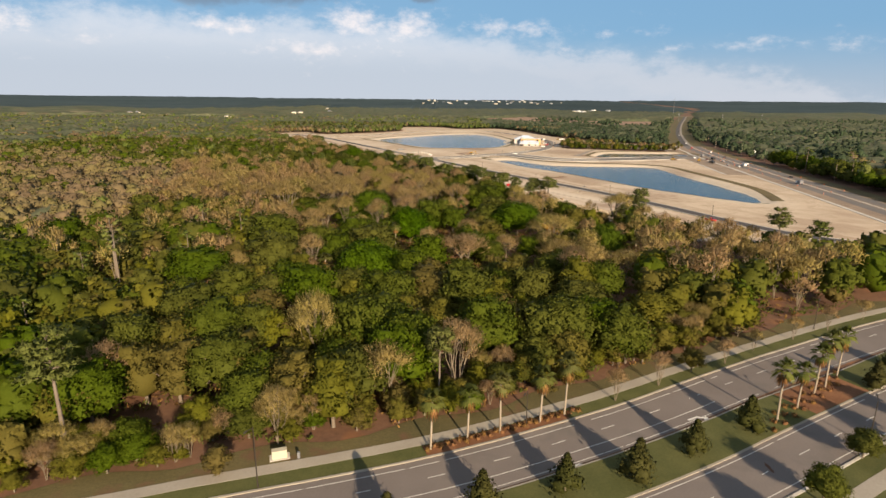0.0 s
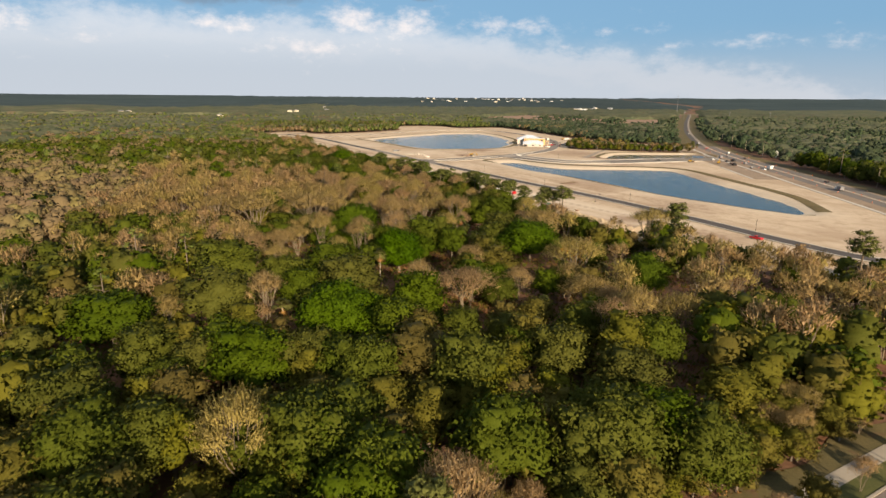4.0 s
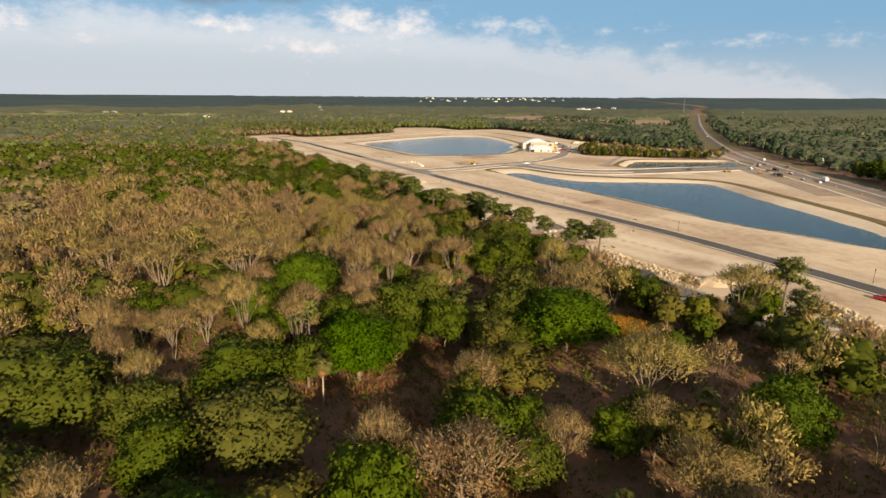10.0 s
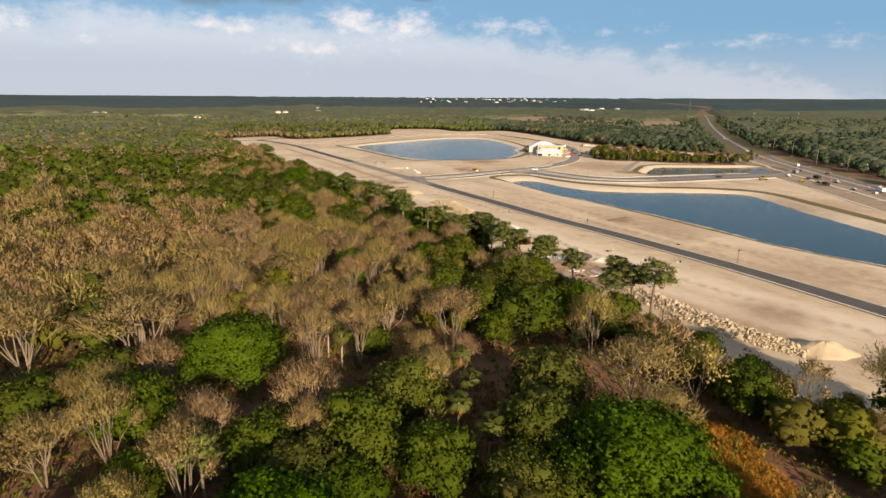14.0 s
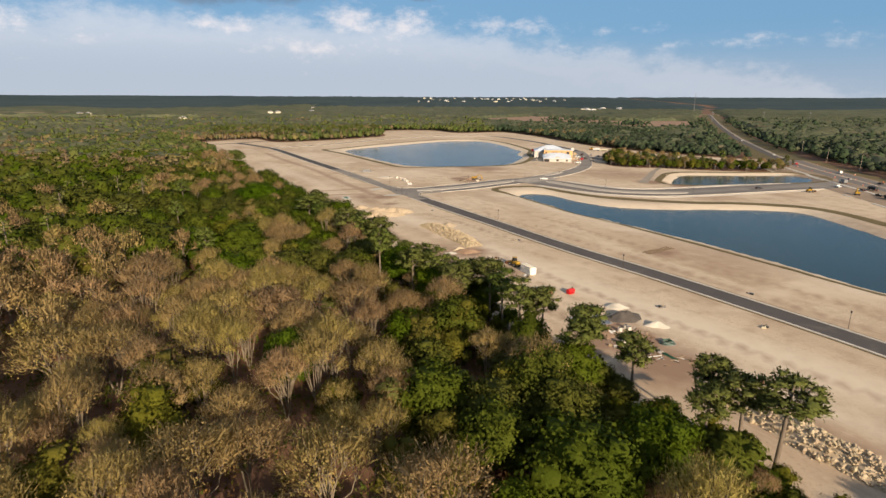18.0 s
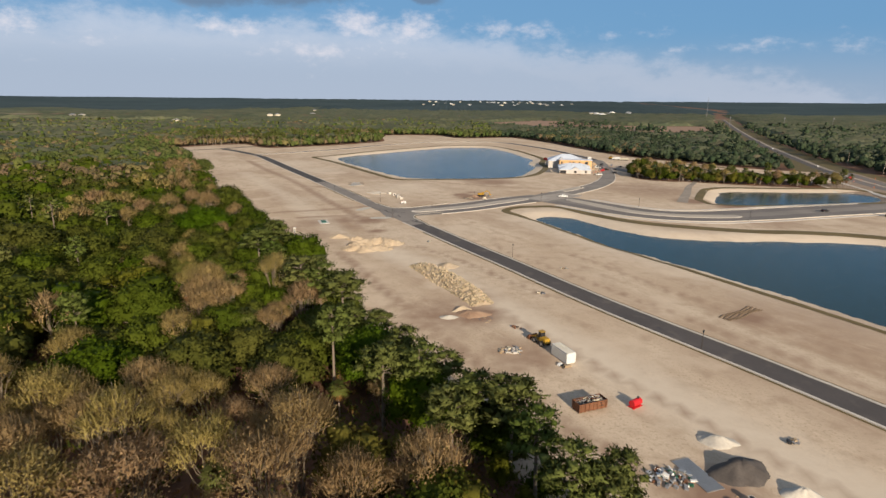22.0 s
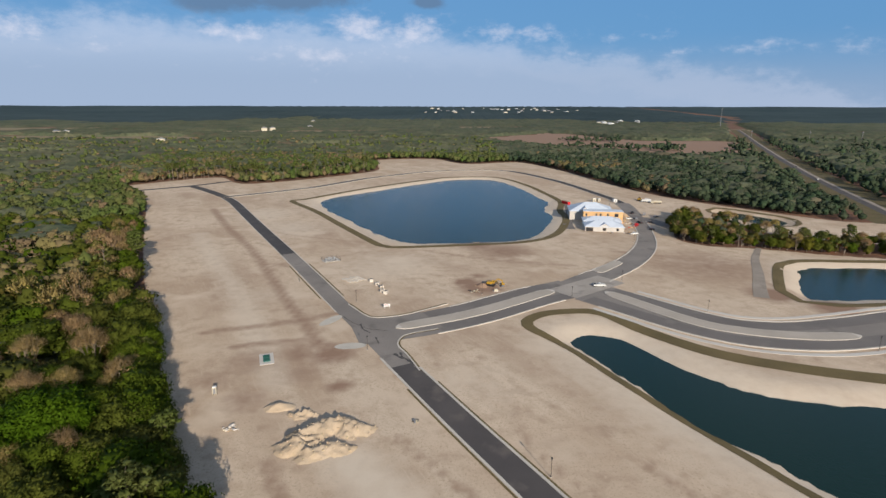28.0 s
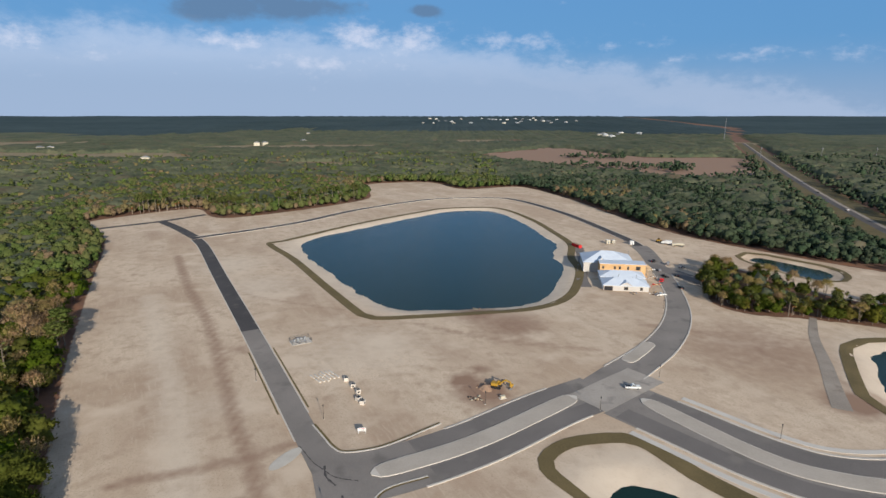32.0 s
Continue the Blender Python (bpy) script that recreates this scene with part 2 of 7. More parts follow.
ASPHALT = material("asphalt", (0.055, 0.05, 0.05), (0.085, 0.078, 0.074), 0.85, 4.0, 0.06, 0.2, dark=(0.11, 0.098, 0.085))
DUSTYASPHALT = material("dusty_asphalt", (0.070, 0.062, 0.060), (0.105, 0.093, 0.088), 0.85, 4.0, 0.06, 0.2, dark=(0.13, 0.112, 0.10))
LANE = material("grey_asphalt", (0.145, 0.130, 0.120), (0.20, 0.18, 0.164), 0.88, 4.0, 0.05, 0.2, dark=(0.20, 0.18, 0.16))
PALEBASE = material("pale_road_base", (0.38, 0.335, 0.28), (0.48, 0.425, 0.36), 0.95, 2.0, 0.08, 0.3)
GREYDIRT = material("grey_gravel", (0.24, 0.205, 0.17), (0.36, 0.31, 0.255), 0.95, 1.5, 0.08, 0.3, dark=(0.22, 0.18, 0.145))
DUSTYBASE = material("dusty_road_base", (0.25, 0.228, 0.20), (0.34, 0.31, 0.275), 0.95, 1.5, 0.08, 0.3, dark=(0.22, 0.20, 0.18))
PALEWALK = material("new_concrete_walk", (0.52, 0.48, 0.43), (0.62, 0.58, 0.52), 0.88, 3.0, 0.12, 0.15)
OLDASPHALT = material("worn_asphalt", (0.160, 0.134, 0.120), (0.215, 0.182, 0.163), 0.85, 4.0, 0.06, 0.2, dark=(0.16, 0.14, 0.125))
BASEROAD = material("road_base", (0.19, 0.17, 0.152), (0.28, 0.25, 0.222), 0.9, 3.0, 0.05, 0.2, dark=(0.165, 0.148, 0.132))
CONCRETE = material("concrete", (0.50, 0.455, 0.395), (0.63, 0.58, 0.51), 0.85, 3.0, 0.15, 0.15)
WALKWAY = material("concrete_walk", (0.31, 0.27, 0.22), (0.40, 0.355, 0.29), 0.88, 3.0, 0.12, 0.15)
GRASS = material("grass", (0.066, 0.074, 0.020), (0.118, 0.115, 0.038), 0.9, 3.0, 0.15, 0.4)
DRYGRASS = material("dry_turf", (0.110, 0.085, 0.036), (0.175, 0.132, 0.058), 0.92, 2.0, 0.08, 0.4)
ROUGHTURF = material("rough_turf", (0.085, 0.074, 0.030), (0.15, 0.118, 0.05), 0.95, 2.0, 0.09, 0.5, dark=(0.14, 0.082, 0.045))
MULCH = material("pine_mulch", (0.15, 0.065, 0.03), (0.25, 0.12, 0.06), 0.95, 4.0, 0.2, 0.5)
SAND = material("bare_sand", (0.50, 0.385, 0.255), (0.60, 0.475, 0.33), 0.95, 1.0, 0.03, 0.3)
PAINT = material("road_paint", (0.62, 0.59, 0.54), (0.75, 0.72, 0.66), 0.7, 4.0, 0.3, 0.1)

# ---- geometry helpers ----


def mesh_of(name, verts, loops, totals, mats, index=None, tint=None, smooth=False, normals=None):
    """A mesh from arrays: vertices (n, 3), a flat list of corners, the corners of each face."""
    me = bpy.data.meshes.new(name)
    verts, loops, totals = np.asarray(verts, np.float32), np.asarray(loops, np.int32), np.asarray(totals, np.int32)
    me.vertices.add(len(verts))
    me.vertices.foreach_set("co", verts.ravel())
    me.loops.add(len(loops))
    me.loops.foreach_set("vertex_index", loops)
    me.polygons.add(len(totals))
    me.polygons.foreach_set("loop_start", np.concatenate(([0], np.cumsum(totals)[:-1])).astype(np.int32))
    me.polygons.foreach_set("use_smooth", np.full(len(totals), smooth))
    for m in mats:
        me.materials.append(m)
    if index is not None:
        me.polygons.foreach_set("material_index", np.asarray(index, np.int32))
    if tint is not None:
        me.attributes.new("tint", "FLOAT", "POINT").data.foreach_set("value", np.asarray(tint, np.float32))
    if normals is not None:
        me.attributes.new("custom_normal", "FLOAT_VECTOR", "POINT").data.foreach_set("vector", np.asarray(normals, np.float32).ravel())
    me.update(calc_edges=True)
    return me


def spline(pts, step=4.0):
    """Points every few metres on a smooth line through pts."""
    p = [Vector((*q, 0)) if len(q) == 2 else Vector(q) for q in pts]
    p = [p[0] * 2 - p[1]] + p + [p[-1] * 2 - p[-2]]
    out = []
    for a, b, c, d in zip(p, p[1:], p[2:], p[3:]):
        n = max(1, int((c - b).length / step))
        for i in range(n):
            t = i / n
            out.append(0.5 * (2 * b + (c - a) * t + (2 * a - 5 * b + 4 * c - d) * t * t + (3 * b - a - 3 * c + d) * t ** 3))
    return np.array([v[:2] for v in out + [p[-2]]])


def normals2(line):
    d = np.gradient(line, axis=0)
    if np.hypot(*(line[0] - line[-1])) < 0.01:
        d[0] = d[-1] = line[1] - line[-2]
    d /= np.linalg.norm(d, axis=1)[:, None] + 1e-9
    return np.stack((-d[:, 1], d[:, 0]), 1)


def closed_spline(pts, step=4.0):
    p = [Vector((*q, 0)) for q in pts]
    n, out = len(p), []
    for i in range(n):
        a, b, c, d = p[i - 1], p[i], p[(i + 1) % n], p[(i + 2) % n]
        k = max(1, int((c - b).length / step))
        for j in range(k):
            t = j / k
            out.append(0.5 * (2 * b + (c - a) * t + (2 * a - 5 * b + 4 * c - d) * t * t + (3 * b - a - 3 * c + d) * t ** 3))
    return np.array([v[:2] for v in out])


def distance_in(poly, x, y):
    """Signed distance to a closed line, positive inside."""
    best, inside = np.full(x.shape, 1e9), np.zeros(x.shape, bool)
    for (ax, ay), (bx, by) in zip(poly, np.roll(poly, -1, axis=0)):
        dx, dy = bx - ax, by - ay
        t = np.clip(((x - ax) * dx + (y - ay) * dy) / (dx * dx + dy * dy + 1e-9), 0, 1)
        best = np.minimum(best, (x - ax - t * dx) ** 2 + (y - ay - t * dy) ** 2)
        cross = ((ay > y) != (by > y)) & (x < (bx - ax) * (y - ay) / (by - ay + 1e-12) + ax)
        inside ^= cross
    return np.where(inside, 1, -1) * np.sqrt(best)


def smooth01(v):
    v = np.clip(v, 0, 1)
    return v * v * (3 - 2 * v)


# ---- plan ----
WATER_Z = -1.5
POND = closed_spline([(-99, 896), (-54, 966), (-4, 1026), (18, 1046), (58, 1048), (81, 998), (94, 927), (99, 892), (90, 858), (92, 832), (78, 783), (60, 755), (26, 746), (-8, 744), (-18, 750), (-36, 772), (-56, 806)], 6)
LAKE = closed_spline([(58, 594), (68, 601), (77, 596), (85, 583), (93, 568), (106, 556), (128, 550), (165, 549), (196, 545), (204, 528), (204, 505), (204, 470), (208, 430), (210, 385), (203, 352), (188, 362), (176, 378), (150, 412), (131, 455), (103, 506), (88, 528), (77, 547), (66, 574)], 6)
BASIN = closed_spline([(173, 643), (180, 641), (235, 647), (285, 662), (286, 690), (243, 691), (205, 692), (196, 687)], 6)
MARSH = closed_spline([(228, 850), (235, 857), (246, 842), (260, 822), (257, 806), (246, 800), (236, 818), (230, 834)], 5)
SITE = closed_spline([(124, 240), (101, 259), (86, 274), (73, 291), (65, 307), (58, 322), (51, 337), (38, 356), (24, 384), (8, 413), (-5, 436), (-24, 468), (-42, 500), (-60, 533), (-88, 582), (-142, 676), (-200, 787), (-250, 885), (-285, 935), (-322, 960), (-306, 1004), (-253, 1052), (-196, 1000), (-88, 1108), (-85, 1184), (-98, 1262), (-12, 1285), (35, 1212), (112, 1236), (155, 1137), (184, 1006), (214, 915), (262, 850), (300, 810), (330, 800), (318, 730), (288, 610), (268, 500), (258, 400), (248, 320), (236, 262), (205, 224), (160, 226)], 8)
WOODSTRIP = closed_spline([(180, 812), (166, 780), (157, 752), (168, 735), (197, 727), (235, 712), (290, 700), (300, 716), (270, 745), (232, 760), (215, 800), (196, 830)], 6)
LAKES = [POND, LAKE, BASIN, MARSH]
HIGHWAY = [(214, 140), (236, 230), (254, 330), (270, 430), (284, 520), (302, 640), (330, 770), (380, 920), (470, 1160), (640, 1570), (865, 2090), (1180, 2820), (1500, 3500)]


def axis_steps(lo, hi, fine, far_lo, far_hi):
    v = list(np.arange(lo, hi + 0.1, fine))
    s = fine
    while v[-1] < far_hi:
        s = min(s * 1.16, 260)
        v.append(v[-1] + s)
    s = fine
    while v[0] > far_lo:
        s = min(s * 1.16, 260)
        v.insert(0, v[0] - s)
    return np.array(v)


GX, GY = axis_steps(-330, 340, 3.0, -5200, 5200), axis_steps(60, 1300, 3.0, -1500, 5700)
gx, gy = np.meshgrid(GX, GY, indexing="ij")


def wave(x, y, k, seed):
    """A cheap smooth field between about -1 and 1."""
    r = np.random.RandomState(seed)
    v = 0
    for i in range(7):
        a, f, p = r.rand() * 6.28, k * (0.6 + 1.3 * r.rand()), r.rand() * 6.28
        v = v + np.sin((x * math.cos(a) + y * math.sin(a)) * f + p + 1.3 * np.sin((x * math.sin(a) - y * math.cos(a)) * f * 0.7 + p * 2))
    return v / 3.2


site_d = distance_in(SITE, gx, gy)
strip_d = distance_in(WOODSTRIP, gx, gy)
gz = 0.12 * wave(gx, gy, 0.05, 3) + 0.05 * wave(gx, gy, 0.4, 4)
gz *= np.where(site_d > 6, 0.6, 1.0)
lake_d = np.full(gx.shape, -1e9)
for shore in LAKES:
    near = (gx > shore[:, 0].min() - 20) & (gx < shore[:, 0].max() + 20) & (gy > shore[:, 1].min() - 20) & (gy < shore[:, 1].max() + 20)
    d = np.full(gx.shape, -1e9)
    d[near] = distance_in(shore, gx[near], gy[near])
    lake_d = np.maximum(lake_d, d)
shore_d = lake_d + 0.9 * wave(gx, gy, 0.25, 9)
bank = smooth01(-shore_d / 9.0) * 0.55 + np.clip(-shore_d / 9.0, 0, 1) * 0.45
gz = np.where(lake_d > -14, gz * bank + WATER_Z * (1 - bank) - np.clip(shore_d, 0, 12) * 0.3, gz)
rise = np.hypot(gx, gy - 200)
gz += smooth01((rise - 2600) / 3000) * 56


def height(x, y):
    """Height of the ground sheet."""
    i = np.clip(np.searchsorted(GX, x) - 1, 0, len(GX) - 2)
    j = np.clip(np.searchsorted(GY, y) - 1, 0, len(GY) - 2)
    u, v = (x - GX[i]) / (GX[i + 1] - GX[i]), (y - GY[j]) / (GY[j + 1] - GY[j])
    return gz[i, j] * (1 - u) * (1 - v) + gz[i + 1, j] * u * (1 - v) + gz[i, j + 1] * (1 - u) * v + gz[i + 1, j + 1] * u * v


def grid_mesh(name, mats, xs, ys, zz):
    nx, ny = len(xs), len(ys)
    idx = np.arange(nx * ny).reshape(nx, ny)
    quads = np.stack((idx[:-1, :-1], idx[1:, :-1], idx[1:, 1:], idx[:-1, 1:]), -1).reshape(-1, 4)
    x, y = np.meshgrid(xs, ys, indexing="ij")
    return mesh_of(name, np.stack((x, y, zz), -1).reshape(-1, 3), quads.ravel(), np.full(len(quads), 4), mats, smooth=True)


def ground_material():
    """Forest floor, bare sand of the building site and damp banks, parted by the covers stored on the sheet."""
    m = material("ground", (0.115, 0.060, 0.038), (0.21, 0.112, 0.066), 0.95, 0.8, 0.04, 0.1, dark=(0.25, 0.115, 0.055))
    ns, ln = m.node_tree.nodes, m.node_tree.links
    p = ns["Principled BSDF"]
    floor_col = p.inputs["Base Color"].links[0].from_socket
    co = ns.new("ShaderNodeNewGeometry").outputs["Position"]

    def tex(s, d, sc=None):
        n = ns.new("ShaderNodeTexNoise")
        n.inputs["Scale"].default_value, n.inputs["Detail"].default_value = s, d
        v = co
        if sc:
            comb = ns.new("ShaderNodeCombineXYZ")
            for i, axis in enumerate(((0.875, 0.485, 0), (-0.485 * sc[1], 0.875 * sc[1], 0))):
                dot = ns.new("ShaderNodeVectorMath")
                dot.operation = "DOT_PRODUCT"
                ln.new(co, dot.inputs[0])
                dot.inputs[1].default_value = axis
                ln.new(dot.outputs["Value"], comb.inputs[i])
            v = comb.outputs[0]
        ln.new(v, n.inputs["Vector"])
        return n.outputs[0]

    def rng(v, lo, hi):
        n = ns.new("ShaderNodeMapRange")
        ln.new(v, n.inputs[0])
        n.inputs[1].default_value, n.inputs[2].default_value = lo, hi
        return n.outputs[0]

    def mix(f, a, b):
        n = ns.new("ShaderNodeMix")
        n.data_type = "RGBA"
        ln.new(f, n.inputs[0])
        for s, v in ((n.inputs[6], a), (n.inputs[7], b)):
            if isinstance(v, tuple):
                s.default_value = (*v, 1)
            else:
                ln.new(v, s)
        return n.outputs[2]
    at = ns.new("ShaderNodeAttribute")
    at.attribute_name = "cover"
    sep = ns.new("ShaderNodeSeparateColor")
    ln.new(at.outputs["Color"], sep.inputs[0])
    sand = mix(rng(tex(0.014, 8), 0.4, 0.58), (0.475, 0.355, 0.245), (0.63, 0.505, 0.37))
    sand = mix(rng(tex(0.03, 8, (1, 0.35, 1)), 0.5, 0.72), sand, (0.385, 0.275, 0.19))
    sand = mix(rng(tex(0.06, 8, (1, 0.14, 1)), 0.5, 0.68), sand, (0.615, 0.50, 0.37))
    sand = mix(rng(tex(0.10, 8, (1, 0.12, 1)), 0.54, 0.78), sand, (0.47, 0.355, 0.25))
    sand = mix(rng(tex(0.35, 8, (1, 0.4, 1)), 0.5, 0.75), sand, (0.50, 0.39, 0.275))
    sand = mix(rng(tex(0.16, 10), 0.5, 0.72), sand, (0.425, 0.315, 0.22))
    sand = mix(rng(tex(2.5, 6), 0.55, 0.8), sand, (0.39, 0.29, 0.20))
    sand = mix(rng(tex(0.9, 9, (1, 0.1, 1)), 0.56, 0.76), sand, (0.55, 0.435, 0.315))
    sand = mix(rng(tex(0.7, 8), 0.6, 0.72), sand, (0.53, 0.415, 0.295))
    sand = mix(rng(tex(1.3, 10), 0.54, 0.74), sand, (0.41, 0.31, 0.215))
    sand = mix(rng(tex(0.045, 10), 0.54, 0.7), sand, (0.62, 0.50, 0.37))

    def plus(a, b, k):
        n = ns.new("ShaderNodeMath")
        n.operation = "MULTIPLY_ADD"
        ln.new(b, n.inputs[0])
        n.inputs[1].default_value = k
        ln.new(a, n.inputs[2])
        return n.outputs[0]
    rough_edge = tex(0.25, 6)
    sand = mix(rng(plus(at.outputs["Alpha"], rough_edge, 0.6), 0.5, 1.15), sand, (0.655, 0.55, 0.425))
    sand = mix(rng(plus(sep.outputs[2], rough_edge, 0.45), 0.44, 0.92), sand, (0.285, 0.185, 0.125))
    col = mix(rng(plus(sep.outputs[1], rough_edge, 0.7), 0.7, 1.0), floor_col, (0.235, 0.185, 0.105))
    col = mix(rng(plus(sep.outputs[0], rough_edge, 0.5), 0.7, 0.85), col, sand)
    ln.new(col, p.inputs["Base Color"])
    return m


GROUND = ground_material()
ground_me = grid_mesh("ground", [GROUND], GX, GY, gz)
# covers: sand, turf, churned brown soil with some vignette darkening
cover = np.zeros(gx.shape + (4,), np.float32)
cover[..., 0] = smooth01((site_d + 3) / 6) * (1 - smooth01((strip_d + 2) / 5))
SAVANNA = ((-950, 1780, 620, 150), (-420, 2150, 420, 130), (-1500, 2300, 500, 170), (-250, 1560, 120, 60), (120, 2500, 260, 90), (-1900, 1700, 500, 120), (-700, 1350, 110, 45), (900, 2300, 160, 60))


def savanna(x, y):
    """Open brown grassland among the far woods, between 0 and 1."""
    v = np.zeros(np.shape(x))
    for a, b, ra, rb in SAVANNA:
        v = np.maximum(v, np.exp(-((x - a) / ra) ** 2 - ((y - b) / rb) ** 2))
    return smooth01((v + 0.22 * wave(x, y, 0.02, 22) - 0.4) * 3.5)


cover[..., 1] = savanna(gx, gy)
FIELD = closed_spline([(100, 1800), (226, 1990), (333, 2080), (450, 1760), (650, 1720), (520, 1400), (400, 1330), (230, 1500)], 40)
in_field = smooth01((distance_in(FIELD, gx, gy) + 20) / 40)
cover[..., 0] = np.maximum(cover[..., 0], in_field)
cover[..., 2] = np.maximum(cover[..., 2], in_field)
soil = cover[..., 2]
# bleached sand round the ponds and beside the new road
for shore in (POND, LAKE, BASIN):
    off = distance_in(shore, gx, gy)
    np.maximum(cover[..., 3], np.exp(-(off / 20) ** 2) * 0.75, out=cover[..., 3])
for bx, by, br, am in ((-20, 690, 36, 0.55), (-95, 780, 30, 0.6), (-130, 830, 30, 0.6), (-60, 830, 40, 0.5), (-70, 640, 16, 0.45), (20, 560, 25, 0.4), (0, 600, 18, 0.45)):
    np.maximum(cover[..., 3], np.exp(-((gx - bx) ** 2 + (gy - by) ** 2) / br ** 2) * am, out=cover[..., 3])
for line, wide, amount in (([(-10, 520), (8, 496), (30, 455), (60, 405), (85, 365), (115, 320)], 9.0, 0.85), ([(66, 398), (92, 360), (122, 318)], 7.0, 0.8), ([(-150, 760), (-110, 690), (-70, 620), (-40, 560)], 8.0, 0.55), ([(60, 372), (80, 345), (104, 312)], 5.0, 0.7)):
    for a, b in spline(line, 3.0):
        np.maximum(cover[..., 3], np.exp(-((gx - a) ** 2 + (gy - b) ** 2) / wide ** 2) * amount, out=cover[..., 3])
# last five broad patches: brownish sand, also darkened to imitate lens vignetting
for bx, by, br, am in ((-52, 574, 13, 0.52), (-38, 580, 12, 0.58), (-27, 580, 10, 0.76), (-46, 548, 10, 0.5), (-34, 566, 12, 0.47), (-60, 560, 9, 0.5), (-20, 557, 5, 0.8), (10, 455, 16, 0.6), (30, 430, 12, 0.6), (48, 372, 12, 0.7), (58, 372, 8, 0.9), (60, 360, 14, 0.8), (52, 382, 8, 0.8), (20, 455, 9, 0.85), (100, 330, 14, 0.6), (120, 290, 22, 0.6), (28, 652, 12, 0.9), (21, 661, 7, 0.9), (28, 671, 5, 0.7), (44, 720, 22, 0.6), (158, 645, 12, 0.9), (176, 628, 13, 0.9), (150, 690, 10, 0.6), (-75, 690, 8, 0.5), (30, 736, 18, 0.7), (95, 455, 7, 0.8), (20, 470, 10, 0.55), (150, 690, 42, 0.5), (120, 450, 42, 0.42), (170, 590, 32, 0.46), (205, 500, 50, 0.46), (140, 370, 40, 0.4)):
    np.maximum(soil, np.exp(-((gx - bx) ** 2 + (gy - by) ** 2) / br ** 2) * am, out=soil)
# wheel tracks and graded streaks
for line, wide, amount in (([(-178, 852), (-143, 788), (-118, 747), (-99, 715), (-74, 667), (-57, 633), (-43, 608), (-34, 590), (-26, 578)], 3.7, 0.6), ([(-78, 597.5), (-71, 600), (-60, 604), (-44, 611), (-34, 618)], 3.4, 0.55), ([(-62, 585), (-45, 590), (-28, 588)], 3.2, 0.6), ([(-30, 520), (-10, 480), (10, 440), (30, 405), (52, 375), (80, 330), (110, 290)], 3.0, 0.55), ([(20, 470), (45, 425), (70, 385), (100, 340), (130, 300)], 2.4, 0.5), ([(32, 548), (33, 528), (50, 500), (86, 440), (120, 380)], 2.0, 0.45), ([(60, 520), (86, 470), (120, 410), (150, 365)], 2.5, 0.45), ([(110, 720), (140, 705), (165, 660), (180, 628)], 4.0, 0.5), ([(-130, 790), (-90, 760), (-40, 740)], 3.0, 0.4), ([(0, 720), (40, 700), (80, 690)], 3.5, 0.45), ([(0, 530), (20, 505), (42, 470)], 2.2, 0.5)):
    pts = spline(line, 4)
    d = np.full(gx.shape, 1e9)
    for (ax, ay), (bx, by) in zip(pts, pts[1:]):
        near = (np.abs(gx - ax) < 14) & (np.abs(gy - ay) < 14)
        ux, uy = bx - ax, by - ay
        q = np.clip(((gx[near] - ax) * ux + (gy[near] - ay) * uy) / (ux * ux + uy * uy + 1e-9), 0, 1)
        d[near] = np.minimum(d[near], (gx[near] - ax - q * ux) ** 2 + (gy[near] - ay - q * uy) ** 2)
    np.maximum(soil, amount * np.exp(-d / wide ** 2), out=soil)
ground_me.color_attributes.new("cover", "FLOAT_COLOR", "POINT").data.foreach_set("color", cover.ravel())
tagged(new("ground", ground_me), "flat sandy building site amid brown forest floor", "ground", kind="structure")


def water_material():
    m = bpy.data.materials.new("pond_water")
    m.use_nodes = True
    ns, ln = m.node_tree.nodes, m.node_tree.links
    p = ns["Principled BSDF"]
    p.inputs["Base Color"].default_value = (0.007, 0.025, 0.020, 1)
    p.inputs["Specular IOR Level"].default_value = 0.36
    p.inputs["Roughness"].default_value, p.inputs["IOR"].default_value = 0.08, 1.333
    n, b = ns.new("ShaderNodeTexNoise"), ns.new("ShaderNodeBump")
    n.inputs["Scale"].default_value, n.inputs["Detail"].default_value = 1.6, 4
    ln.new(ns.new("ShaderNodeNewGeometry").outputs["Position"], n.inputs["Vector"])
    b.inputs["Strength"].default_value, b.inputs["Distance"].default_value = 0.5, 0.16
    ln.new(n.outputs[0], b.inputs["Height"])
    ln.new(b.outputs[0], p.inputs["Normal"])
    return m


WATER = water_material()
for shore, label in ((POND, "still dark retention pond with sandy banks"), (LAKE, "long dark retention lake beside the road"), (BASIN, "small rectangular retention basin"), (MARSH, "small pond behind a strip of trees")):
    out = shore - normals2(shore) * 4 * np.sign(np.cross(shore[1] - shore[0], shore[2] - shore[1]).sum() or 1)
    c = shore.mean(0)
    ring = c + (shore - c) * (1 + 5 / np.linalg.norm(shore - c, axis=1))[:, None]
    n = len(ring)
    me = mesh_of("water", np.column_stack((ring, np.full(n, WATER_Z))), np.arange(n), [n], [WATER])
    tagged(new("water", me), label, "pond", kind="structure")


